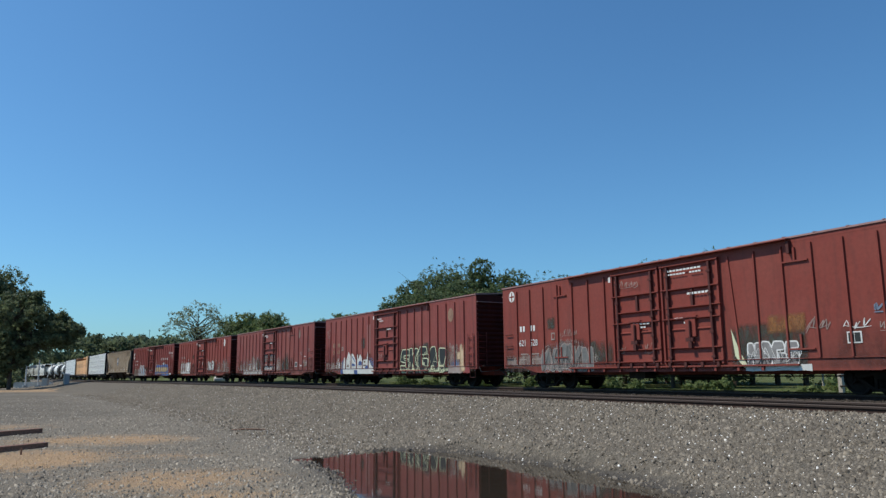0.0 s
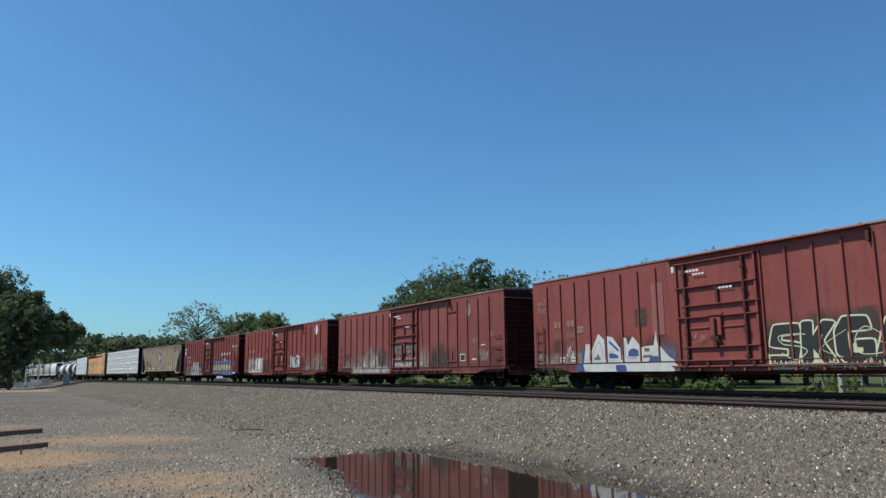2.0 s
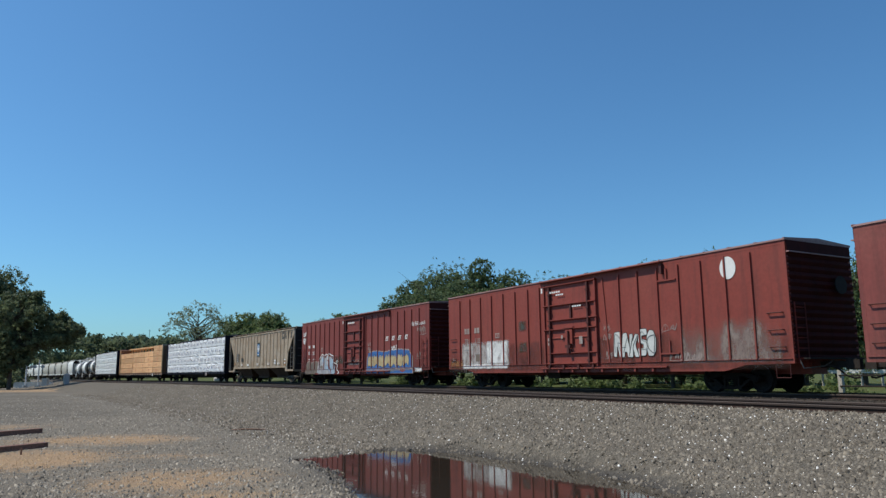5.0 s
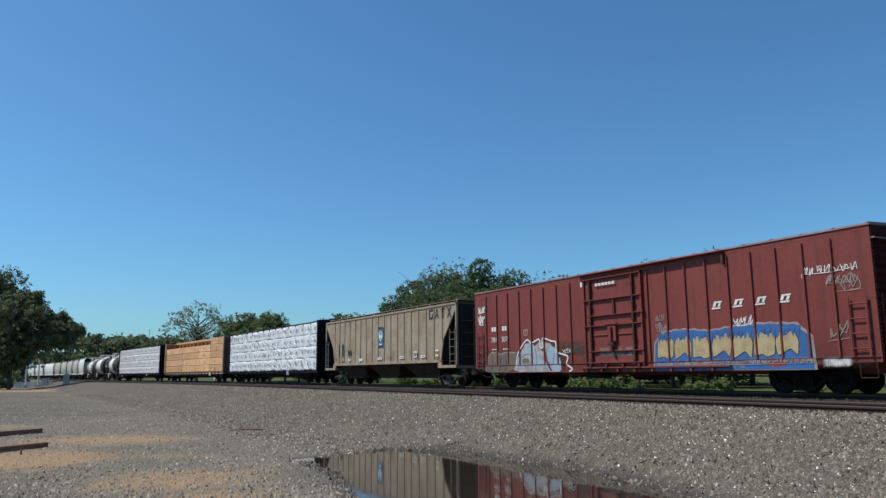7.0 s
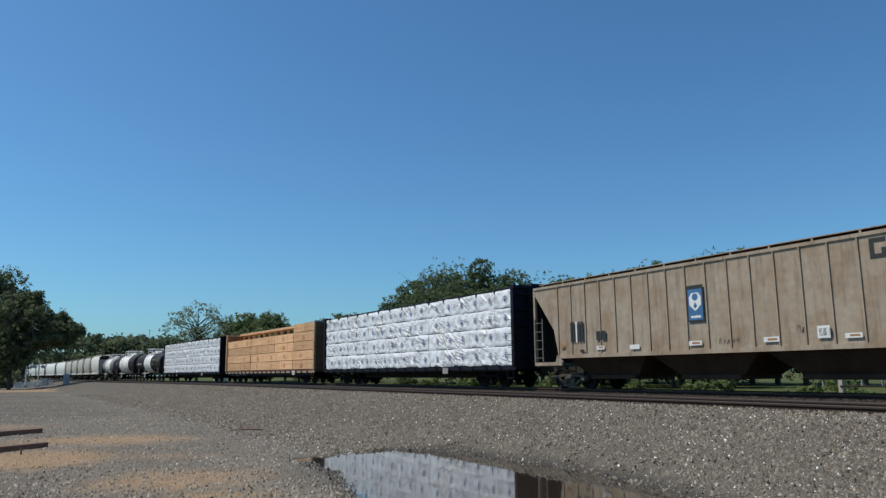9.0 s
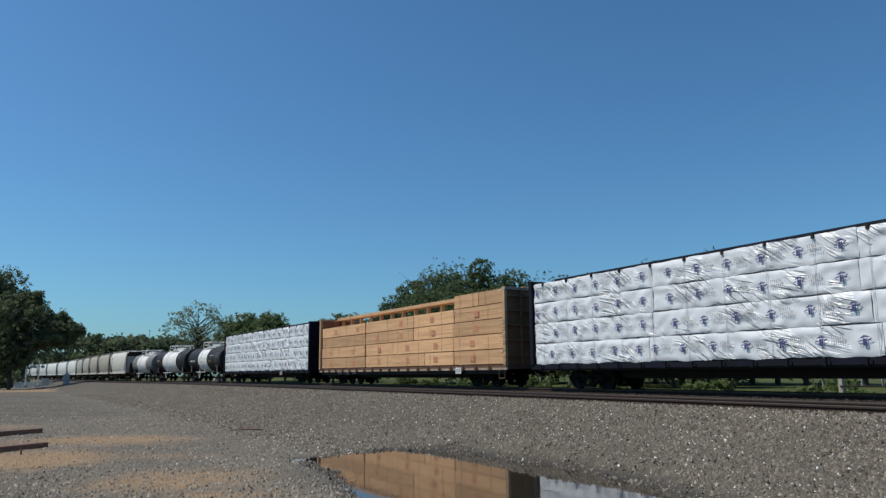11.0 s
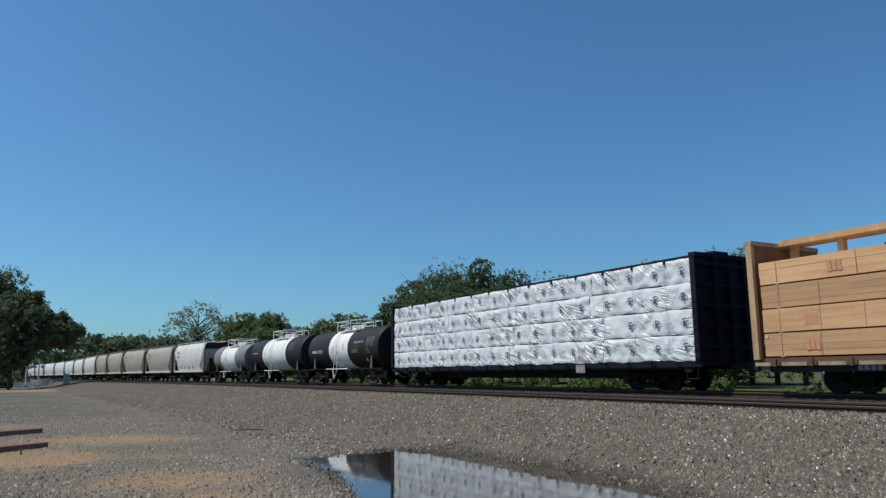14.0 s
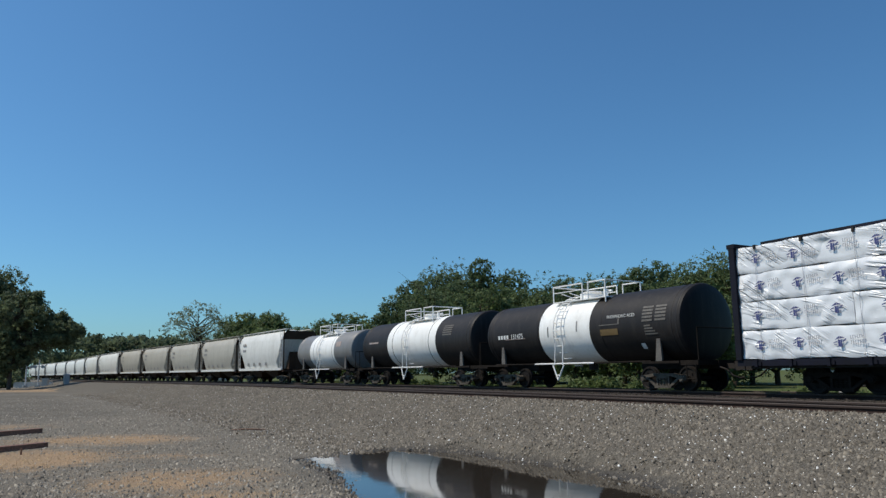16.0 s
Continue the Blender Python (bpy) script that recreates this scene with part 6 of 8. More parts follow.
    part("emblem", b, "w_white", car, "round white emblem")
    bars(car, [(-8.1, 2.55, 0.5, 0.26, 2), (-7.2, 2.55, 0.5, 0.26, 2)], "w_fade", "reporting_mark", label="pale painted mark")
    digits(car, "781", -8.1, 2.06, 0.34, "w_fade")
    digits(car, "118", -7.2, 2.06, 0.34, "w_fade")
    soft_patch(car, -8.4, -4.3, 0.9, 2.15, "s_pale", 40, "graffiti", "thin grey rolled paint", edge=0.12)
    soft_patch(car, -8.3, -7.2, 1.72, 2.05, "s_pale", 42, "graffiti", "thin grey rolled paint", y=-1.5135)
    sprayed(car, [(-7.1, 1.2), (-7.1, 1.55), (-6.75, 1.55), (-6.75, 1.2)], "g_taupe", -1.5145, "dark square in the rolled paint", 0.05)
    soft_patch(car, -6.2, -4.4, 1.05, 2.15, "s_white", 41, "graffiti", "white rolled block graffiti", y=-1.5135, edge=0.1)
    soft_patch(car, -8.3, -4.4, 0.84, 1.10, "s_white", 43, "graffiti", "white rolled paint", y=-1.5135)
    for z in (2.68, 1.75):
        soft_patch(car, -3.6, -2.98, z - 0.25, z + 0.25, "s_olive", int(z * 100), "paint_patch", "dark painted-out square", y=-1.512, edge=0.1)
    block_letters(car, ["ar", "ay", "kay", "ess", "oh"], 2.36, 4.42, 1.22, 2.08, "s_solid", "g_black", 0.05, -1.513, 44, "white bubble graffiti", 0.05, 1.10)
    graffiti(car, ["loop", "peak", "kick", "snake", "ring"], 2.36, 4.42, 1.30, 2.0, [("g_black", 0.022, 0.0)], seed=44, y=-1.522, label="thin black line in the graffiti")
    scrawl(car, 1.85, 2.25, 1.8, 2.5, "w_fade", 45)
    scrawl(car, 1.9, 2.3, 1.1, 1.5, "w_fade", 46)
    scrawl(car, 4.75, 5.4, 2.0, 2.35, "w_fade", 47)
    scrawl(car, -9.3, -8.9, 1.2, 1.5, "w_fade", 48)
    soft_patch(car, 5.5, 9.3, 0.9, 2.3, "s_dust", 150, label="dusty grey sprayed haze", edge=0.6)
    soft_patch(car, -9.5, -8.2, 0.9, 1.3, "s_rust", 151)
    scrawl(car, 5.0, 6.4, 1.0, 1.35, "w_fade", 49, 0.07)
    label_square(car, -5.40, 2.24, 0.33, 0.22, "red3")
    bars(car, [(-0.55, 2.0, 0.14, 0.14, 1), (0.55, 1.75, 0.25, 0.3, 1), (-1.4, 1.75, 0.25, 0.3, 1)], "w_fade", y=-1.60)

    # car with the blue and cream block letters
    car = boxcar("red4", "dark red steel boxcar with blue and cream graffiti", ((-1.62, 1.48),), braced=False)
    CARS["4"] = car
    own_paint(car, {k: "red4" for k in SHARED_RED})
    bars(car, [(-0.9, 3.9, 1.1, 0.10, 6)], "w_white", y=-1.60)
    for i in range(4):
        x = 4.42 + i * 0.80
        b = Build()
        for q in ([(0, 0), (0.34, 0), (0.36, 0.05), (0.02, 0.05)], [(0.05, 0.07), (0.15, 0.07), (0.22, 0.24), (0.12, 0.24)], [(0.16, 0.19), (0.40, 0.19), (0.42, 0.24), (0.18, 0.24)], [(0.24, 0.07), (0.33, 0.07), (0.38, 0.18), (0.29, 0.18)]):
            patch(b, [(x + u, 2.60 + w) for u, w in q], -1.512)
        part("reporting_mark", b, "w_white", car, "white slanted block shape")
    bars(car, [(-8.2, 2.55, 0.4, 0.2, 2), (-7.35, 2.55, 0.4, 0.2, 2)], "w_white", "reporting_mark", label="white painted mark")
    digits(car, "781", -8.25, 2.05, 0.32, "w_white")
    digits(car, "507", -7.4, 2.05, 0.32, "w_white")
    bars(car, [(-8.2, 1.7, 0.5, 0.05, 5), (-7.3, 1.7, 0.5, 0.05, 5), (-8.2, 1.56, 0.5, 0.05, 5)], "w_white")
    wave = [(7.80 - 5.9 * i / 40, 1.93 + 0.12 * math.sin(math.pi * min(1, i / 24)) + 0.10 * math.sin(math.pi * max(0, (i - 24) / 16)) + 0.02 * math.sin(i * 2.3) - 0.35 * max(0, 1 - i / 3) - 0.30 * max(0, (i - 37) / 3)) for i in range(41)]
    b = Build()
    patch(b, [(1.80, 0.70), (7.84, 0.68)] + [(u, w + 0.035) for u, w in wave], -1.5105)
    part("graffiti", b, "w_fade", car, "pale outline of the blue graffiti")
    b = Build()
    patch(b, [(1.86, 0.71), (7.76, 0.70)] + [(u * 0.98 + 0.08, w - 0.02) for u, w in wave], -1.512)
    part("graffiti", b, "g_blue", car, "blue block of graffiti")
    block_letters(car, ["slab", "crag", "slab", "crag", "crag", "slab", "crag"], 2.02, 7.40, 1.06, 1.78, "g_yellow", "g_black", 0.045, -1.5135, 54, "cream block of graffiti", 0.04, 1.02)
    drip = random.Random(54)
    b = Build()
    for i in range(34):
        xa = 2.05 + i * 0.158
        patch(b, [(xa, 1.93), (xa + 0.05, 1.60 + drip.uniform(0.0, 0.16)), (xa + 0.10, 1.56 + drip.uniform(0.0, 0.2)), (xa + 0.19, 1.93)], -1.5205 - 0.0002 * (i % 2))
    part("graffiti", b, "g_blue", car, "blue drips over the letters")["kind"] = "stuff"
    for k, (xa, xb) in enumerate(((1.95, 2.6), (3.6, 4.3), (5.0, 5.5), (6.3, 6.9))):
        b = Build()
        patch(b, ragged(xa, xb, 0.78, 0.98, random.Random(540 + k), 5, 0.05), -1.5138)
        part("graffiti_fill", b, ("g_steelblue", "g_red", "g_steelblue", "g_red")[k], car, "small patch of colour in the graffiti")
    scrawl(car, 2.2, 7.8, 0.85, 1.05, "w_fade", 55, 0.05, 18)
    sprayed(car, [(-8.76, 0.68), (-8.73, 1.0), (-8.41, 1.5), (-7.82, 1.6), (-7.6, 1.5), (-7.4, 1.5), (-7.05, 1.57), (-6.3, 1.53), (-6.17, 1.3), (-6.6, 0.69)], "g_taupe", -1.5125, "dull brown-grey block of old graffiti")
    sprayed_line(car, [(-8.74, 0.75), (-8.70, 1.05), (-8.41, 1.5), (-7.82, 1.6), (-7.6, 1.5), (-7.4, 1.5), (-7.05, 1.57), (-6.3, 1.53)], 0.045, "w_fade", -1.5145, "pale rim of the old graffiti")
    for x in (-8.2, -7.55, -7.1):
        sprayed_line(car, [(x - 0.05, 0.75), (x + 0.05, 1.1), (x - 0.02, 1.42)], 0.05, "g_black", -1.5145, "dark line in the old graffiti")
    sprayed(car, [(-6.55, 0.69), (-6.25, 1.2), (-5.95, 1.55), (-5.6, 1.9), (-5.15, 1.92), (-4.9, 1.75), (-4.6, 1.95), (-4.2, 1.9), (-3.85, 1.85), (-3.55, 1.55), (-3.2, 1.15), (-3.19, 0.69)], "g_mist", -1.5135, "greyish white bubble graffiti")
    sprayed(car, [(-4.95, 1.8), (-4.75, 1.3), (-4.2, 1.12), (-3.95, 1.75), (-3.6, 1.7), (-3.44, 1.49), (-3.2, 1.1), (-3.2, 0.69), (-3.9, 0.69), (-4.3, 1.0), (-5.0, 0.95)], "g_sky", -1.5150, "pale blue fill of the bubble graffiti")
    sprayed(car, [(-5.6, 1.75), (-5.35, 1.85), (-5.15, 1.6), (-5.3, 1.45)], "g_sky", -1.5150, "pale blue fill of the bubble graffiti")
    sprayed(car, [(-5.85, 1.06), (-5.80, 1.27), (-5.35, 1.27), (-5.35, 1.06)], "g_taupe", -1.5155, "bare brown gap in the graffiti")
    sprayed(car, [(-4.55, 1.62), (-4.5, 1.75), (-4.2, 1.6), (-4.0, 1.05), (-3.75, 0.72), (-3.9, 0.72), (-4.2, 1.1), (-4.3, 1.5)], "red4", -1.5165, "bare red gap in the graffiti")
    sprayed_line(car, [(-6.3, 0.9), (-6.15, 1.5), (-5.5, 2.05), (-5.15, 1.92), (-4.6, 2.05), (-4.55, 1.72), (-4.38, 1.72), (-4.36, 2.08), (-3.81, 1.95), (-3.5, 1.88), (-3.44, 1.49), (-2.77, 1.3), (-2.85, 1.0), (-2.5, 0.8), (-2.7, 0.7)], 0.065, "w_white", -1.5180, "wavy white rim of the graffiti")
    for pts in ([(-6.2, 0.75), (-5.95, 1.3), (-5.3, 1.45), (-5.1, 1.1), (-5.2, 0.75)], [(-4.9, 1.7), (-4.8, 1.2), (-4.95, 0.75)], [(-4.1, 1.2), (-3.8, 0.95), (-3.6, 1.4)]):
        sprayed_line(car, pts, 0.045, "g_steelblue", -1.5175, "dark contour in the graffiti")
    scrawl(car, -3.1, -2.5, 1.42, 1.7, "w_white", 65, 0.03)
    label_square(car, -5.71, 2.25, 0.31, 0.26, "red4")
    soft_patch(car, -3.1, -1.7, 1.3, 1.95, "s_olive", 572, edge=0.4)
    scrawl(car, -9.35, -8.75, 3.1, 3.85, "w_white", 58, 0.13)
    scrawl(car, -9.25, -8.85, 2.85, 3.3, "w_white", 59, 0.11)
    scrawl(car, 2.0, 2.5, 2.0, 2.7, "w_fade", 573, 0.05)
    soft_patch(car, -0.9, 1.0, 1.2, 1.6, "s_dust", 574, y=-1.5535, label="pale scuffed door panel")
    scrawl(car, -0.8, 0.5, 1.25, 1.5, "w_fade", 575, 0.03, y=-1.56)
    scrawl(car, 5.2, 6.0, 2.0, 2.35, "w_white", 575, 0.06)
    scrawl(car, 8.3, 9.2, 2.95, 3.3, "w_fade", 576, 0.05)
    scrawl(car, 7.6, 9.2, 3.25, 3.6, "w_white", 60, 0.05, 11)
    scrawl(car, 8.5, 9.3, 2.7, 3.2, "w_fade", 61, 0.04)
    scrawl(car, 8.2, 8.9, 1.4, 2.0, "w_fade", 62, 0.06)
    soft_patch(car, 8.0, 8.85, 0.74, 1.02, "s_white", 63, "graffiti", "white sprayed stroke")


make_boxcars()


# ---------------------------------------------------------------- ribbed covered hopper
def rib_hopper():
    L, h = 17.32, 8.66
    car = thing("covered_hopper", "weathered tan ribbed covered hopper car", "hopper car", group="cars of the freight train")
    body = Build()
    out = [(-h, 4.2), (-h, 4.0), (-h + 1.30, 2.38), (-h + 1.55, 1.32), (h - 1.55, 1.32), (h - 1.30, 2.38), (h, 4.0), (h, 4.2)]
    body.prism(out, -1.46, 1.46)
    part("body", body, "tan", car)
    part("top_chord", Build().box(-h, h, -1.5, -1.42, 4.14, 4.24).box(-h, h, 1.42, 1.5, 4.14, 4.24), "tan", car, "pale steel top chord")
    part("side_sill", Build().box(-h + 1.5, h - 1.5, -1.5, -1.38, 1.22, 1.36).box(-h + 1.5, h - 1.5, 1.38, 1.5, 1.22, 1.36), "tan", car)
    rib = Build().box(-0.024, 0.024, -1.498, -1.455, 1.36, 4.14).mesh("side_rib")
    short = Build().box(-0.024, 0.024, -1.498, -1.455, 2.35, 4.14).mesh("side_rib")
    for sd in (0, 180):
        for i in range(18):
            x = -7.05 + i * 0.8435
            part("side_rib", rib if abs(x) < h - 1.5 else short, "tan", car, m=pose(0, 0, 0, 0, 0, sd) @ pose(x, 0, 0))
    roof = Build().prism([(-1.46, 4.2), (1.46, 4.2), (0.9, 4.36), (-0.9, 4.36)], -h + 0.02, h - 0.02, "x")
    part("roof", roof, "tan_dark", car, "grimy roof")
    walkway = Build()
    for sd in (-1, 1):
        walkway.box(-h + 0.1, h - 0.1, sd * 1.0 - 0.26, sd * 1.0 + 0.26, 4.37, 4.395)
        for i in range(13):
            x = -h + 0.3 + i * (L - 0.6) / 12
            walkway.box(x - 0.03, x + 0.03, sd * 1.22 - 0.03, sd * 1.22 + 0.03, 4.2, 4.37)
    part("roof_walk", walkway, "tan", car, "steel roof walkway on brackets")
    hatch = Build().lathe([(4.36, 0.32), (4.5, 0.32), (4.54, 0.24), (4.56, 0.0)], 14, "z").mesh("hatch", 40)
    for i in range(8):
        part("hatch", hatch, "tan_dark", car, "round roof hatch", m=pose(-7 + i * 2, 0, 0))
    # slope sheets and outlet hoppers below the sill
    for x in (-4.6, 0.0, 4.6):
        hp = Build()
        vs = [(x - 2.3, -1.36, 1.32), (x + 2.3, -1.36, 1.32), (x + 2.3, 1.36, 1.32), (x - 2.3, 1.36, 1.32), (x - 1.3, -0.85, 0.55), (x + 1.3, -0.85, 0.55), (x + 1.3, 0.85, 0.55), (x - 1.3, 0.85, 0.55)]
        hp.add(vs, [(0, 1, 2, 3)[::-1], (4, 5, 6, 7)[::-1], (0, 4, 5, 1)[::-1], (1, 5, 6, 2)[::-1], (2, 6, 7, 3)[::-1], (3, 7, 4, 0)[::-1]])
        hp.box(x - 1.2, x + 1.2, -0.95, 0.95, 0.40, 0.55)
        part("discharge_hopper", hp, "tan_dark", car, "grimy sloping discharge hopper")
    for e in (-1, 1):
        for y0, y1 in ((-1.48, -1.38), (1.38, 1.48)):
            part("end_post", Build().box(e * (h - 0.02) - 0.06, e * (h - 0.02) + 0.06, y0, y1, 1.08, 4.13), "tan", car, "steel corner post")
        part("end_sill", Build().box(e * (h - 0.05) - 0.05, e * (h - 0.05) + 0.05, -1.39, 1.39, 0.9, 1.06), "tan", car)
        for y0, y1 in ((-1.5, -1.40), (1.40, 1.5)):
            part("corner_sill", Build().box(*sorted((e * (h - 1.8), e * h)), y0, y1, 0.94, 1.075), "tan", car)
        part("gusset", Build().prism([(e * (h - 1.62), 1.36), (e * (h - 1.50), 1.36), (e * (h - 1.40), 1.08), (e * (h - 1.85), 1.08)], -1.5, -1.42), "tan", car, "bent steel gusset")
        part("stub_sill", Build().box(*sorted((e * (h - 2.4), e * (h + 0.2))), -0.4, 0.4, 0.62, 0.89), "steel", car)
        # Both ends are covered in black sheet over the tan body.
        slope = Build().prism([(e * (h - 1.54), 1.33), (e * (h - 1.285), 2.375), (e * (h + 0.015), 3.985), (e * (h + 0.015), 4.18), (e * (h - 0.02), 4.18), (e * (h - 0.02), 4.02), (e * (h - 1.32), 2.40), (e * (h - 1.58), 1.36)], -1.40, 1.40)
        part("slope_sheet", slope, "steel", car, "black end slope sheet")
        part("end_wall", Build().prism([(-1.37, 1.065), (0.55, 1.065), (0.75, 2.3), (1.37, 3.1), (1.37, 4.12), (-1.37, 4.12)], *sorted((e * (h - 0.04), e * (h + 0.01))), "x"), "steel", car, "dark end wall")
        for k in range(4):
            part("end_rung", Build().rod((e * (h + 0.05), -1.2, 1.5 + 0.6 * k), (e * (h + 0.05), 0.4, 1.5 + 0.6 * k), 0.022, 6), "tank_brace", car)
        part("end_pipe", Build().tube([(e * (h + 0.06), -0.5, 1.1), (e * (h + 0.06), -0.5, 3.9), (e * (h + 0.06), 0.2, 4.3)], 0.03), "tank_brace", car, "bent brake pipe")
        part("brake_pipe", Build().tube([(e * (h - 0.3), -0.6, 1.0), (e * (h - 0.1), -0.6, 2.4), (e * (h - 0.02), 0.5, 2.8), (e * (h - 0.02), 0.5, 3.6)], 0.03).rod((e * (h - 0.55), 0.35, 1.15), (e * (h - 0.55), 1.1, 1.15), 0.16, 10), "steel", car, "brake pipe and cylinder")
        part("ladder", ladder(*sorted((e * (h - 0.06), e * (h - 0.58))), -1.5, 1.08, 2.9, 5), "tank_brace", car, "dusty steel side ladder")
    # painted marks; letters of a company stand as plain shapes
    def block(k):
        b = Build()
        x, z, w, t = 5.90 + 0.62 * k, 3.50, 0.44, 0.13
        if k == 0:
            for q in ((x, z, x + w, z + t), (x, z + 0.55 - t, x + w, z + 0.55), (x, z + t, x + t, z + 0.55 - t), (x + w - t, z + t, x + w, z + 0.28)):
                patch(b, [(q[0], q[1]), (q[2], q[1]), (q[2], q[3]), (q[0], q[3])], -1.4635)
        elif k == 1:
            patch(b, [(x, z), (x + t, z), (x + w / 2 + 0.03, z + 0.55), (x + w / 2 - 0.07, z + 0.55)], -1.4635)
            patch(b, [(x + w - t, z), (x + w, z), (x + w / 2 + 0.07, z + 0.55), (x + w / 2 + 0.03, z + 0.40)], -1.4635)
            patch(b, [(x + t, z + 0.12), (x + w - t, z + 0.12), (x + w - t - 0.04, z + 0.23), (x + t + 0.04, z + 0.23)], -1.4637)
        elif k == 2:
            patch(b, [(x + w / 2 - t / 2, z), (x + w / 2 + t / 2, z), (x + w / 2 + t / 2, z + 0.55), (x + w / 2 - t / 2, z + 0.55)], -1.4635)
            patch(b, [(x + 0.04, z + 0.43), (x + w - 0.04, z + 0.43), (x + w - 0.04, z + 0.55), (x + 0.04, z + 0.55)], -1.4637)
        else:
            patch(b, [(x, z), (x + t, z), (x + w, z + 0.55), (x + w - t, z + 0.55)], -1.4635)
            patch(b, [(x + w - t, z), (x + w, z), (x + t, z + 0.55), (x, z + 0.55)], -1.4637)
        part("reporting_mark", b, "g_black", car, "black block painted shape")
    for k in range(4):
        block(k)
    b = Build()
    patch(b, [(-0.24, 2.26), (0.45, 2.26), (0.45, 3.45), (-0.24, 3.45)], -1.5065)
    part("placard_border", b, "g_black", car, "dark border of the placard")
    b = Build()
    patch(b, [(-0.18, 2.31), (0.40, 2.31), (0.40, 3.32), (-0.18, 3.32)], -1.508)
    part("placard", b, "sign_blue", car, "bright blue placard with a white emblem")
    b = Build()
    patch(b, [(-0.13, 2.80), (0.11, 2.60), (0.35, 2.80), (0.36, 3.06), (0.25, 3.20), (-0.03, 3.20), (-0.14, 3.06)], -1.511)
    patch(b, [(-0.10, 2.38), (0.32, 2.38), (0.32, 2.45), (-0.10, 2.45)], -1.511)
    part("placard_emblem", b, "w_white", car, "white emblem")
    b = Build()
    disc(b, 0.11, 3.06, 0.12, 0.12, -1.5125)
    patch(b, [(0.03, 2.76), (0.11, 2.68), (0.19, 2.76), (0.11, 2.90)], -1.5125)
    part("placard_emblem", b, "sign_blue", car, "blue middle of the emblem")
    for rows, mat in (([(6.64, 1.66, 0.38, 0.10, 1), (6.64, 1.38, 0.38, 0.14, 1), (2.70, 1.535, 0.4, 0.06, 1), (5.18, 1.545, 0.36, 0.05, 1), (-0.12, 1.535, 0.4, 0.06, 1), (-4.62, 1.56, 0.3, 0.05, 1), (-6.9, 1.62, 0.3, 0.15, 1)], "g_orange"), ([(6.62, 1.80, 0.42, 0.09, 1), (6.62, 1.54, 0.42, 0.10, 1), (2.56, 1.49, 0.67, 0.15, 1), (5.05, 1.50, 0.6, 0.13, 1), (-0.25, 1.49, 0.68, 0.15, 1), (-2.98, 1.46, 0.62, 0.16, 1), (-4.74, 1.50, 0.55, 0.14, 1), (-5.93, 1.82, 0.10, 0.82, 1), (4.27, 1.53, 0.48, 0.34, 1)], "w_white"),
                      ([(-6.25, 1.85, 0.28, 0.78, 2), (-5.78, 1.85, 0.34, 0.78, 2), (-4.74, 1.86, 0.6, 0.34, 2), (-5.7, 1.42, 0.3, 0.12, 1), (6.62, 1.51, 0.42, 0.025, 1)], "g_black"), ([(4.32, 1.60, 0.38, 0.20, 3)], "g_black")):
        bars(car, rows, mat, y=-1.508 if mat != "g_orange" else -1.511)
    scrawl(car, 0.9, 1.7, 1.5, 1.75, "tan_dark", 71, 0.02, y=-1.472)
    scrawl(car, 3.6, 3.9, 1.7, 2.1, "tan_dark", 72, 0.02, y=-1.472)
    running_gear(car, h, 7.05, dusty=True)
    return car


# ---------------------------------------------------------------- centre-beam lumber cars
def wrapped_bundle(x0, x1, z0, z1, seed, y=-1.44):
    """A plastic-wrapped bundle with slack folds on its near face."""
    rng = random.Random(seed)
    b = Build()
    nx_, nz_ = max(6, int((x1 - x0) / 0.10)), 11
    vs = []
    waves = [(rng.uniform(1.2, 5), rng.uniform(2, 9), rng.uniform(0, 6.3), rng.uniform(0.002, 0.007)) for _ in range(4)]
    waves += [(rng.uniform(5, 13) * rng.choice((-1, 1)), rng.uniform(6, 14), rng.uniform(0, 6.3), rng.uniform(0.003, 0.007)) for _ in range(4)]
    for j in range(nz_ + 1):
        for i in range(nx_ + 1):
            u, w = i / nx_, j / nz_
            e = min(u * (x1 - x0), (1 - u) * (x1 - x0), w * (z1 - z0), (1 - w) * (z1 - z0))
            x, z = x0 + (x1 - x0) * u, z0 + (z1 - z0) * w
            d = sum(k * math.sin(fx * x + fz * z + ph) for fx, fz, ph, k in waves) + rng.uniform(-0.005, 0.005)
            sag = -0.022 * max(0, 1 - e / 0.09) ** 2
            hem = (0.022 * math.sin(2.3 * x + seed) + 0.014 * math.sin(7.1 * x + 2 * seed)) * (max(0, 1 - w / 0.25) + 0.5 * max(0, (w - 0.8) / 0.2))
            fold = 0.030 * math.sin(9 * w + 1.4 * math.sin(0.9 * x + seed)) * max(0, math.sin(0.7 * x + 1.7 * seed)) * max(0, 1 - abs(w - 0.8) / 0.35)
            vs.append((x, y - 0.02 - d - sag - fold, z - hem))
    n = nx_ + 1
    fs = [(j * n + i, j * n + i + 1, (j + 1) * n + i + 1, (j + 1) * n + i) for j in range(nz_) for i in range(nx_)]
    b.add(vs, fs)
    b.box(x0 + 0.005, x1 - 0.005, y + 0.02, -0.10, z0 + 0.005, z1 - 0.005)
    return b


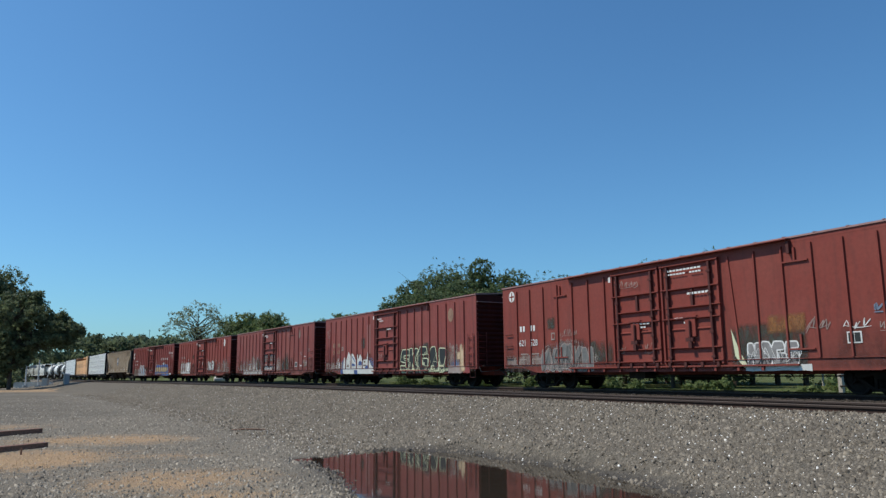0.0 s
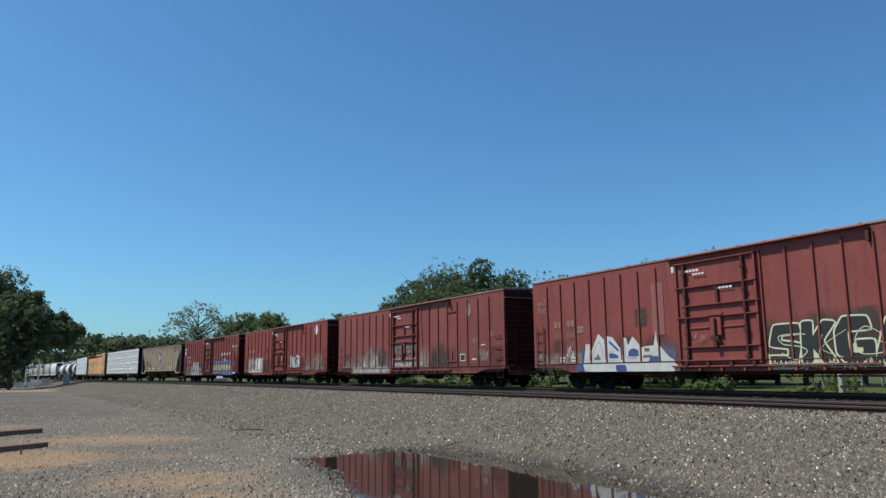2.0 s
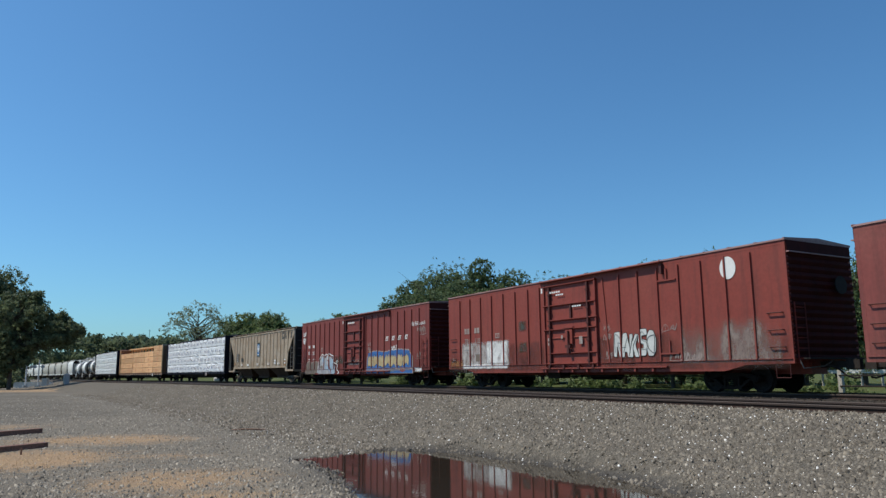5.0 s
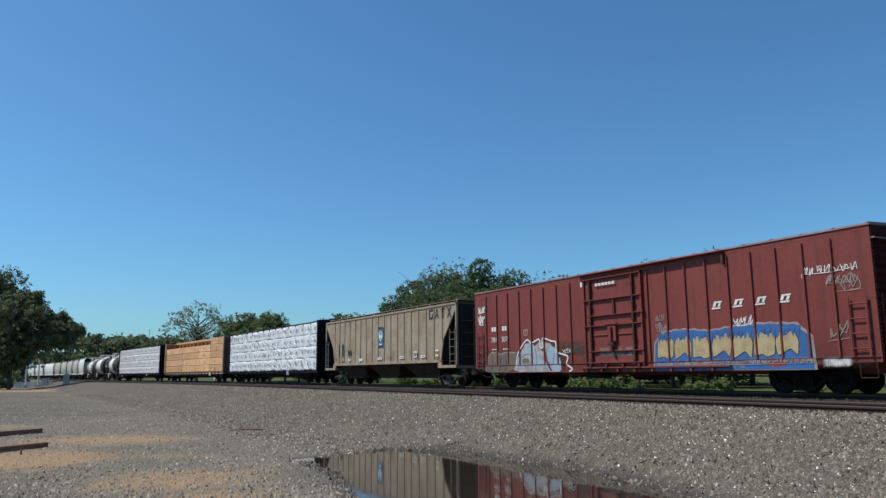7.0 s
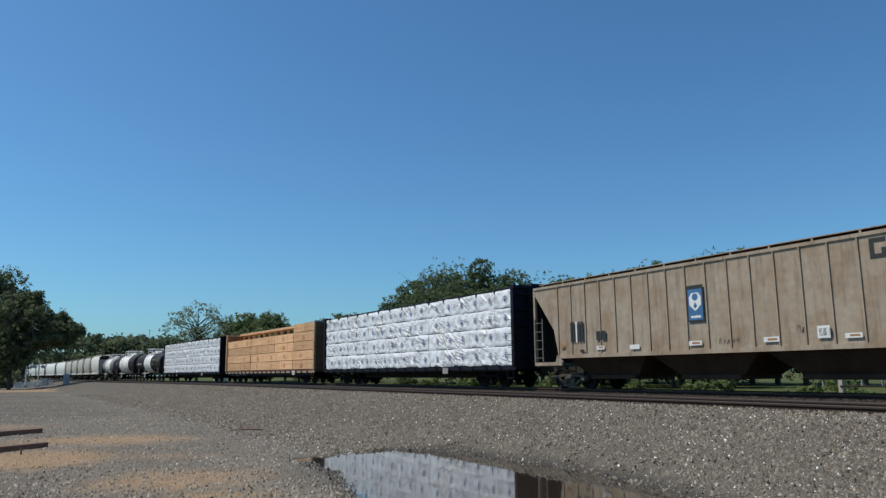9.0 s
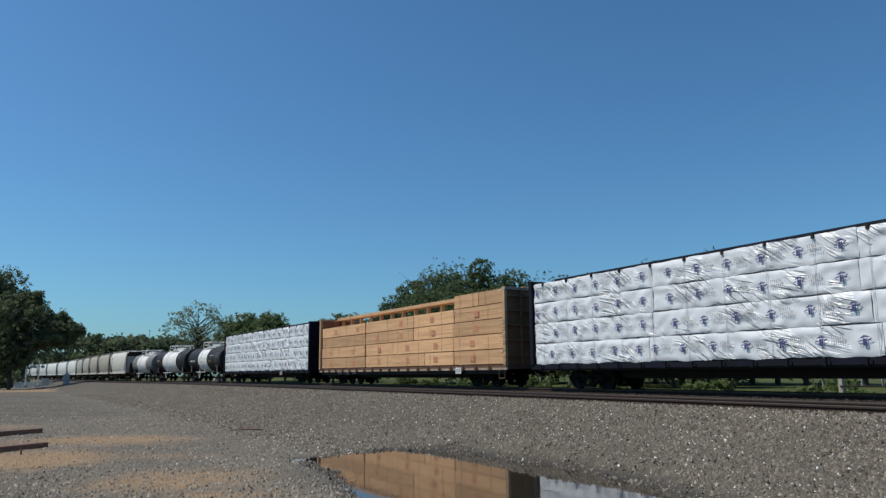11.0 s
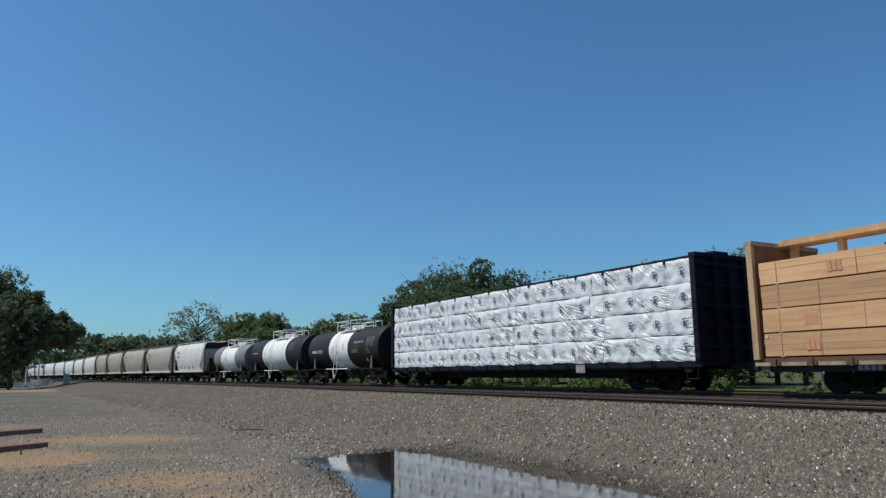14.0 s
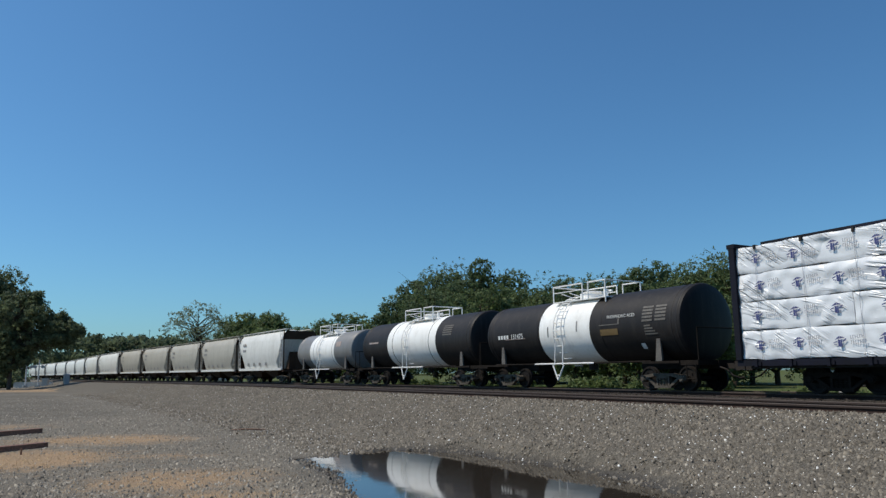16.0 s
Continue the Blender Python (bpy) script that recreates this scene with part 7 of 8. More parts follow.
def house_mark(b, x, z, k, y):
    """A small roofed-block print with two thin raised arms."""
    def q(pts):
        patch(b, [(x + u * k, z + w * k) for u, w in pts], y)
    q([(-0.09, -0.24), (0.02, -0.27), (0.02, 0.03), (-0.09, 0.06)])
    q([(0.035, -0.27), (0.09, -0.24), (0.09, 0.06), (0.035, 0.03)])
    q([(-0.24, 0.05), (0.02, 0.09), (-0.02, 0.20)])
    q([(0.03, 0.09), (0.24, 0.11), (0.00, 0.20)])
    q([(0.11, -0.04), (0.13, -0.08), (0.30, 0.04), (0.27, 0.08)])
    q([(-0.30, -0.06), (-0.28, -0.10), (-0.12, -0.05), (-0.12, 0.0)])
    q([(-0.28, -0.16), (-0.14, -0.19), (-0.14, -0.16), (-0.27, -0.13)])


_b = Build()
house_mark(_b, 0, 0, 0.62, 0.0)
BLOCK_MARK = _b.mesh("printed_mark")
_b = Build()
for _r, _n, _z in ((0, 6, 0.02), (1, 7, -0.12)):
    for _i in range(_n):
        _x, _d = 0.30 + 0.062 * _i, (0.0, 0.078, 0.04)[(_i + _r) % 3]
        patch(_b, [(_x, _z), (_x + 0.018, _z), (_x + 0.018, _z + 0.10), (_x, _z + 0.10)], 0.0)
        patch(_b, [(_x + 0.018, _z + _d), (_x + 0.046, _z + _d), (_x + 0.046, _z + _d + 0.02), (_x + 0.018, _z + _d + 0.02)], 0.0)
TEXT_MARK = _b.mesh("printed_text")


STAMP_SHAPES = []
for wide, tall in ((0.13, 0.17), (0.125, 0.155), (0.12, 0.165)):
    _b = Build()
    patch(_b, [(0, -tall), (wide, -tall), (wide - 0.02, tall * 0.9), (-0.02, tall)], 0.0)
    STAMP_SHAPES.append(_b.mesh("stamp"))
STAMPS = [(-9.48, -5.74, -1.86, 1.82, 4.92, 8.46), (-9.47, -5.75, -1.85, 1.77, 4.93, 8.47), (-2.16, 1.02, 4.65, 8.81), (-8.65, -5.04, 1.01, 4.57, 8.85), ()]


def centre_beam(half, paint, label, lumber_label, layout, wrapped, gap_top=None):
    h = half
    car = thing("centerbeam_car", label, "flat car", group="cars of the freight train")
    sill, wall_paint = (paint, paint) if wrapped else ("pale_sill", "bulkhead")
    part("deck", Build().box(-h, h, -1.415, 1.415, 0.84, 0.96 if wrapped else 1.03), sill if wrapped else "brown_steel", car, "steel deck")
    part("center_sill", Build().box(-h + 2.5, h - 2.5, -0.4, 0.4, 0.42, 0.795), "steel", car, "deep steel center sill")
    for y0, y1 in ((-1.5, -1.42), (1.42, 1.5)):
        part("side_sill", Build().prism([(-h, 0.80), (h, 0.80), (h, 0.98 if wrapped else 0.90), (-h, 0.98 if wrapped else 0.90)], y0, y1), sill, car, "steel side sill")
    for y0, y1 in ((-1.40, -1.34), (1.34, 1.40)):
        part("lower_sill", Build().box(-h + 0.4, h - 0.4, y0, y1, 0.73 if wrapped else 0.62, 0.835), "steel", car, "dark lower sill")
    if not wrapped:
        bars(car, [(-8.3, 0.66, 0.7, 0.13, 4), (-7.0, 0.66, 0.6, 0.13, 3), (-5.9, 0.66, 0.6, 0.13, 3)], "w_fade", "reporting_mark", y=-1.405, label="dull white painted mark")
    pocket = Build().box(-0.16, 0.16, -1.53, -1.5, 0.81, 0.92).box(-0.05, 0.05, -1.56, -1.5, 0.78, 0.99).mesh("stake_pocket")
    for i in range(int(2 * h / 1.15)):
        for sd in (0, 180):
            part("stake_pocket", pocket, sill if wrapped else "brown_steel", car, m=pose(0, 0, 0, 0, 0, sd) @ pose(-h + 0.7 + i * 1.15, 0, 0))
    for e in (-1, 1):
        bk = part("bulkhead", Build().box(*sorted((e * (h - 0.02), e * (h - 0.20))), -1.42, 1.42, 0.96, 4.42), wall_paint, car, "braced steel end bulkhead")
        for y0, y1 in ((-1.55, -1.425), (1.425, 1.5)):
            part("corner_post", Build().box(*sorted((e * (h - 0.0), e * (h - 0.20))), y0, y1, 0.985, 4.415), paint if wrapped else "tan_steel", bk)
        for k in range(5):
            z = 1.4 + k * 0.68
            part("brace", Build().box(*sorted((e * (h - 0.01), e * (h + 0.08))), -1.42, 1.42, z, z + 0.1), wall_paint, bk)
        for y in (-0.7, 0.0, 0.7):
            part("upright", Build().box(*sorted((e * (h - 0.01), e * (h + 0.10))), y - 0.05, y + 0.05, 0.97, 4.41), wall_paint, bk)
        part("cap", Build().box(*sorted((e * (h + 0.06), e * (h - 0.22))), -1.55, 1.5, 4.425, 4.56), sill, bk)
    beam = Build().box(-h + 0.23, h - 0.23, -0.36, 0.36, 4.46, 4.72 if wrapped else 4.64)
    n = 14
    for i in range(n + 1):
        x = -h + 0.5 + i * (2 * h - 1) / n
        beam.box(x - 0.09, x + 0.09, -0.095, 0.095, 0.97, 4.46)
    part("center_beam", beam, paint if gap_top is None else "tan_steel", car, "tall steel center beam with posts")
    for i in range(n):
        xa = -h + 0.5 + i * (2 * h - 1) / n
        xb = xa + (2 * h - 1) / n
        web = paint if gap_top is None else "brown_steel"
        part("truss_brace", Build().rod((xa, 0, 2.6), (xb, 0, 4.4) if i % 2 else (xb, 0, 3.2), 0.07, 6), web, car, "slanting steel truss brace")
        part("truss_plate", Build().prism([(xa, 3.75), (xa + 0.45, 3.95), (xb - 0.45, 3.95), (xb, 3.75), (xb, 3.55), (xa, 3.55)], -0.06, 0.06), web, car, "steel truss web plate")
    bx = 5.42 if wrapped else 7.4
    part("placard", Build().box(bx - 0.26, bx + 0.26, -1.585, -1.575, 0.64, 0.94), "w_fade" if wrapped else "w_white", car, "pale label board")
    bars(car, [(bx - 0.18, 0.70, 0.15, 0.17, 3), (bx + 0.05, 0.70, 0.13, 0.17, 3)], "mark_grey", y=-1.589)
    part("step", Build().tube([(h - 0.6, -1.5, 0.8), (h - 0.6, -1.5, 0.42), (h - 0.15, -1.5, 0.42), (h - 0.15, -1.5, 0.8)], 0.02), paint, car, "steel stirrup step")
    for k in range(7):
        part("grab_iron", ladder(h - 0.36, h - 0.04, -1.62, 1.0 + k * 0.31, 1.3 + k * 0.31, 1, 0.012, stiles=False), "steel" if wrapped else "tan_steel", car, "steel grab iron")
    seed = 100
    for zi, (z0, z1, cuts) in enumerate(layout):
        for a, b_ in zip(cuts, cuts[1:]):
            seed += 1
            if b_ - a < 0.3:
                continue
            if wrapped:
                bundle = part("lumber_pack", wrapped_bundle(a + 0.01, b_ - 0.01, z0 + 0.015, z1 - 0.015, seed + int(h * 10)), "wrap", car, lumber_label, smooth=60)
                part("far_pack", Build().box(a + 0.01, b_ - 0.01, 0.11, 1.44, z0 + 0.01, z1 - 0.01), "wrap", car)
                rng = random.Random(seed)
                x = b_ - 0.45
                while x > a + 0.25:
                    m = pose(x, -1.512, (z0 + z1) / 2 + 0.03 + rng.uniform(-0.03, 0.03), 0, rng.uniform(-4, 4), 0)
                    part("printed_mark", BLOCK_MARK, "mark_blue", bundle, "blue-black printed mark", m=m)
                    if x + 0.85 < b_:
                        part("printed_text", TEXT_MARK, "mark_grey", bundle, "pale grey printed lines", m=m)["kind"] = "stuff"
                    x -= 1.23 + rng.uniform(-0.03, 0.03)
            else:
                jut = 0.0 if zi < 4 and int(seed) % 3 else 0.02
                shape = Build()
                boards, rng = 3 + seed % 2, random.Random(seed)
                for k in range(boards):
                    za, zb = (z0 + 0.035 + (z1 - z0 - 0.04) * q / boards for q in (k, k + 1))
                    shape.box(a + 0.015 + rng.uniform(0, 0.02), b_ - 0.015 - rng.uniform(0, 0.02), -1.45 + jut + rng.uniform(0, 0.012), -0.10, za + 0.001, zb - 0.001)
                bundle = part("lumber_pack", shape, "lumber", car, lumber_label)
                part("far_pack", Build().box(a + 0.012, b_ - 0.012, 0.10, 1.45, z0 + 0.012, z1 - 0.008), "lumber", car)
                for x in STAMPS[zi]:
                    if a + 0.3 < x < b_ - 0.3:
                        for r in range(3):
                            part("stamp", STAMP_SHAPES[r], "stamp", bundle, "red ink stamp", m=pose(x - 0.20 + r * 0.15, -1.456, (z0 + z1) / 2))
                for x in (a + 0.12, b_ - 0.14):
                    if rng.random() < 0.3:
                        part("tag", Build().box(x - 0.032, x + 0.032, -1.462, -1.457, z1 - 0.13, z1 - 0.05), "w_white", bundle, "small white paper tag")
                x = a + 0.6
                while x < b_ - 0.3:
                    part("strap", Build().box(x - 0.006, x + 0.006, -1.458, -1.451, z0 + 0.03, z1 - 0.004), "brown_steel" if zi > 3 else "strap", bundle, "thin steel strap")
                    if x < a + 0.7:
                        part("spacer", Build().box(x - 0.05, x + 0.05, -1.44, -0.2, z0 + 0.004, z0 + 0.034), "spacer", bundle, "pale wooden spacer")
                    x += rng.choice((1.24, 1.24, 2.48)) + rng.uniform(-0.06, 0.06)
    if wrapped:
        x = -h + 0.9
        while x < h - 0.4:
            part("tie_down", Build().box(x - 0.005, x + 0.005, -1.493, -1.488, 0.99, 4.40), "mark_grey", car, "thin steel tie-down cable")
            part("winch", Build().box(x - 0.035, x + 0.035, -1.505, -1.36, 4.30, 4.432), "steel", car, "small dark corner protector")
            x += 1.55
    running_gear(car, h, h - 2.9)
    return car


# ---------------------------------------------------------------- tank cars
def tank_car(half, radius, zc, shell, bands, label, marks):
    h = half
    car = thing("tank_car", label, "tank car", group="cars of the freight train")

    def ring(x0, x1, r, ends=False):
        return Build().lathe([(x0, r), ((x0 + x1) / 2, r), (x1, r)], 40, "x")

    cap = [(0.0, 0.0), (0.03, 0.45), (0.09, 0.78), (0.14, 0.93), (0.18, 0.985), (0.23, 1.0)]
    head = [(-h + d, r * radius) for d, r in cap] + [(h - d, r * radius) for d, r in cap[::-1]]
    part("tank", Build().lathe(head, 40, "x"), shell, car, m=pose(0, 0, zc), smooth=22)
    for e in (-1, 1):
        part("head_rim", Build().lathe([(e * (h - 0.36), radius), (e * (h - 0.34), radius + 0.012), (e * (h - 0.27), radius + 0.012), (e * (h - 0.24), radius * 0.985)], 40, "x"), shell, car, "raised welded rim", m=pose(0, 0, zc), smooth=50)
    for x0, x1, mat, lab in bands:
        part("painted_band", ring(x0, x1, radius + 0.006), mat, car, lab, m=pose(0, 0, zc), smooth=35)
    for x in (-h + 0.55, h - 0.55, -h * 0.33, h * 0.33):
        part("weld_seam", Build().lathe([(x - 0.03, radius), (x - 0.012, radius + 0.014), (x + 0.012, radius + 0.014), (x + 0.03, radius)], 40, "x"), shell, car, m=pose(0, 0, zc), smooth=60)
    top = zc + radius
    dome = Build().lathe([(top - 0.1, 0.42), (top + 0.16, 0.42), (top + 0.18, 0.47), (top + 0.22, 0.47), (top + 0.26, 0.3), (top + 0.28, 0.0)], 18, "z")
    part("manway", dome, "white_paint", car, "white bolted manway lid", m=pose(0.15, 0, 0), smooth=35)
    for p, q, r in (((0.9, 0, top - 0.05), (0.9, 0, top + 0.3), 0.09), ((0.75, 0.15, top + 0.22), (1.1, 0.15, top + 0.22), 0.05), ((-0.7, 0.1, top - 0.05), (-0.7, 0.1, top + 0.25), 0.07)):
        part("valve", Build().rod(p, q, r, 8), "white_paint", car, "small top valve")
    for y0, y1 in ((-0.95, -0.5), (0.5, 0.95)):
        part("platform", Build().box(-1.3, 1.9, y0, y1, top - 0.16, top - 0.12), "white_paint", car, "grated top platform")
    r = Build()
    zt = top + 0.52
    for y in (-0.95, 0.95):
        r.tube([(-1.3, y, top - 0.15), (-1.3, y, zt), (0.55, y, zt), (0.55, y, top - 0.15)], 0.028)
        r.tube([(0.9, y, top - 0.15), (0.9, y, zt), (1.9, y, zt), (1.9, y, top - 0.35)], 0.028)
        r.rod((-1.3, y, top + 0.26), (0.55, y, top + 0.26), 0.018)
    r.tube([(-1.3, -0.95, zt), (-1.3, 0.95, zt)], 0.028)
    r.tube([(1.9, -0.95, zt), (1.9, 0.95, zt)], 0.028)
    part("railing", r, "white_paint", car, "white tubular safety railing")
    lad = Build()
    for k in range(14):
        a = radians(-100 + k * 12.5)
        y, z = -math.cos(a + radians(25)) * (radius + 0.12), zc + math.sin(a + radians(25)) * (radius + 0.12)
        if z > 0.8:
            lad.rod((-0.75, y, z), (-0.25, y, z), 0.016, 6)
    for x in (-0.75, -0.25):
        pts = [(x, -math.cos(a) * (radius + 0.12), zc + math.sin(a) * (radius + 0.12)) for a in np.linspace(radians(-20), radians(75), 9)]
        lad.tube([(x, -1.45, 0.95)] + pts + [(x, -0.95, top + 0.2)], 0.022)
    lad.tube([(-0.85, -1.46, 0.95), (-0.5, -1.5, 0.35), (-0.15, -1.46, 0.95)], 0.03).tube([(-0.65, -1.47, 0.55), (-0.35, -1.47, 0.55)], 0.025)
    part("ladder", lad, "white_paint", car, "white side ladder")
    for e in (-1, 1):
        part("stub_sill", Build().box(*sorted((e * (h - 2.9), e * (h + 0.6))), -0.45, 0.45, 0.74, 1.02), "frame", car, "dark steel stub sill")
        part("end_sill", Build().box(*sorted((e * (h - 0.2), e * (h + 0.55))), -1.4, 1.4, 0.87, 1.03), "frame", car)
        part("running_board", Build().box(*sorted((e * (h - 1.9), e * (h - 0.21))), -1.45, -1.2, 0.94, 1.02), "frame", car, "dusty steel running board")
        for y in (-1, 1):
            part("brace", Build().prism([(e * (h - 1.45), 0.98), (e * (h - 1.15), 0.98), (e * (h - 1.2), 1.85), (e * (h - 1.36), 1.85)], y * 1.20 - 0.04, y * 1.20 + 0.04), "tank_brace", car, "dusty steel tank brace")
        part("saddle", Build().prism([(-1.05, 1.0), (1.05, 1.0), (1.15, 1.9), (-1.15, 1.9)], e * (h - 1.35), e * (h - 1.25), "x"), "frame", car)
    part("side_rail", Build().tube([(-h + 1.0, -1.42, 1.02), (-2.1, -1.42, 1.01)], 0.03).tube([(1.6, -1.42, 1.01), (h - 1.5, -1.42, 1.02)], 0.03), "frame", car, "thin running rail along the side")
    part("white_rail", Build().tube([(-2.1, -1.42, 1.01), (1.6, -1.42, 1.01)], 0.032), "white_paint", car, "white part of the running rail")
    for e in (-1, 1):
        part("end_railing", Build().tube([(e * (h + 0.5), -1.3, 1.0), (e * (h + 0.5), -1.3, 2.1), (e * (h + 0.5), 1.3, 2.1), (e * (h + 0.5), 1.3, 1.0)], 0.022), "frame", car, "tubular end rail")
        part("step", Build().tube([(e * (h + 0.1), -1.45, 0.9), (e * (h + 0.1), -1.45, 0.42), (e * (h + 0.5), -1.45, 0.42), (e * (h + 0.5), -1.45, 0.9)], 0.02), "frame", car, "steel stirrup step")
    part("outlet", Build().rod((0, 0, zc - radius - 0.25), (0, 0, zc - radius + 0.1), 0.2, 10), "steel", car, "bottom outlet valve")
    # printed panels that follow the curve of the shell
    for x0, x1, a0, a1, mat, lab in marks:
        b = Build()
        k = 6
        for j in range(k):
            aa, ab = radians(a0 + (a1 - a0) * j / k), radians(a0 + (a1 - a0) * (j + 1) / k)
            q = radius + 0.012
            n = len(b.v)
            b.v += [(x0, -math.cos(aa) * q, zc + math.sin(aa) * q), (x1, -math.cos(aa) * q, zc + math.sin(aa) * q), (x1, -math.cos(ab) * q, zc + math.sin(ab) * q), (x0, -math.cos(ab) * q, zc + math.sin(ab) * q)]
            b.f.append((n, n + 1, n + 2, n + 3))
        part("stencil", b, mat, car, lab)
    running_gear(car, h + 0.35, h - 1.35, dusty=True)
    return car


# ---------------------------------------------------------------- round-sided covered hoppers
def round_hopper(half, paint, label, spin=False):
    h = half
    car = thing("covered_hopper", label, "hopper car", group="cars of the freight train")
    prof = [(-1.30, 1.15), (-1.46, 1.7), (-1.52, 2.3), (-1.52, 2.9), (-1.46, 3.5), (-1.32, 3.95), (-1.1, 4.2), (1.1, 4.2), (1.32, 3.95), (1.46, 3.5), (1.52, 2.9), (1.52, 2.3), (1.46, 1.7), (1.30, 1.15)]
    b = Build()
    rows = []
    for x, fl in ((-h + 0.15, 3.5), (-h + 0.75, 2.5), (-h + 1.5, 1.15), (h - 1.5, 1.15), (h - 0.75, 2.5), (h - 0.15, 3.5)):
        ring = []
        for y, z in prof:
            b.v.append((x, y, max(z, fl)))
            ring.append(len(b.v) - 1)
        rows.append(ring)
    m = len(prof)
    for r0, r1 in zip(rows, rows[1:]):
        b.f += [(r0[j], r0[(j + 1) % m], r1[(j + 1) % m], r1[j]) for j in range(m)]
    b.f += [tuple(rows[0])[::-1], tuple(rows[-1])]
    part("body", b, paint, car, smooth=30)
    # Thin dark sheets over both ends carry the shade of the sloping ends.
    for e, ring in ((-1, rows[0]), (1, rows[-1])):
        cap = [b.v[i] for i in ring]
        part("end_sheet", Build().add([(x + e * 0.008, y, z) for x, y, z in cap], [tuple(range(m))[::-e]]), "tan_dark", car, "dark end sheet with shade in its colour")
    for y0, y1 in ((-1.5, -1.36), (1.36, 1.5)):
        part("side_sill", Build().box(-h + 0.2, h - 0.2, y0, y1, 1.02, 1.22), "hop_white", car, "pale steel side sill")
    for e in (-1, 1):
        for y in (-1.42, 1.36):
            part("end_post", Build().box(*sorted((e * (h + 0.01), e * (h + 0.1))), y, y + 0.06, 1.06, 4.2), "tan_dark", car)
        part("end_sill", Build().box(*sorted((e * (h - 0.1), e * (h + 0.2))), -1.45, 1.45, 0.9, 1.05), "tan_dark", car)
        part("slope_sheet", Build().prism([(e * (h - 0.1), 1.1), (e * (h - 0.9), 1.15), (e * (h - 0.05), 2.5)], -0.9, 0.9), "tan_dark", car, "dark sloping end sheet")
        part("stub_sill", Build().box(*sorted((e * (h - 1.8), e * (h + 0.2))), -0.4, 0.4, 0.62, 0.89), "tan_dark", car)
    for e in (-1, 1):
        part("ladder", ladder(*sorted((e * (h - 0.0), e * (h - 0.45))), -1.5, 1.1, 4.1, 8), paint, car, "steel ladder")
    n = 3 if h > 7 else 2
    for i in range(n):
        x = (i - (n - 1) / 2) * (2 * h - 3.2) / n
        w = (2 * h - 3.0) / n / 2
        hp = Build().add([(x - w, -1.28, 1.15), (x + w, -1.28, 1.15), (x + w, 1.28, 1.15), (x - w, 1.28, 1.15), (x - 0.6, -0.7, 0.42), (x + 0.6, -0.7, 0.42), (x + 0.6, 0.7, 0.42), (x - 0.6, 0.7, 0.42)],
                         [(1, 5, 4, 0), (2, 6, 5, 1), (3, 7, 6, 2), (0, 4, 7, 3), (7, 6, 5, 4)])
        part("discharge_hopper", hp, "tan_dark", car, "grimy sloping discharge hopper")
    walkway = Build().box(-h, h, -1.2, -0.75, 4.34, 4.38).box(-h, h, 0.75, 1.2, 4.34, 4.38)
    for i in range(9):
        x = -h + 0.2 + i * (2 * h - 0.4) / 8
        walkway.box(x - 0.03, x + 0.03, -1.18, -1.12, 4.1, 4.34).box(x - 0.03, x + 0.03, 1.12, 1.18, 4.1, 4.34)
    part("roof_walk", walkway, paint, car, "steel roof walkway")
    for i in range(6):
        part("hatch", Build().lathe([(4.2, 0.3), (4.34, 0.3), (4.4, 0.0)], 12, "z"), paint, car, "round roof hatch", m=pose((i - 2.5) * (2 * h - 2) / 6, 0, 0))
    bars(car, [(-h + 1.4, 3.2, 0.9, 0.25, 2), (-h + 1.4, 2.7, 0.9, 0.22, 2)], "g_grey", y=-1.535)
    bars(car, [(-h + 2.6 + k * 1.6, 1.45, 0.5, 0.3, 2) for k in range(int(h / 1.4))], "g_grey", y=-1.46)
    running_gear(car, h, h - 1.5, spin, dusty=True)
    return car


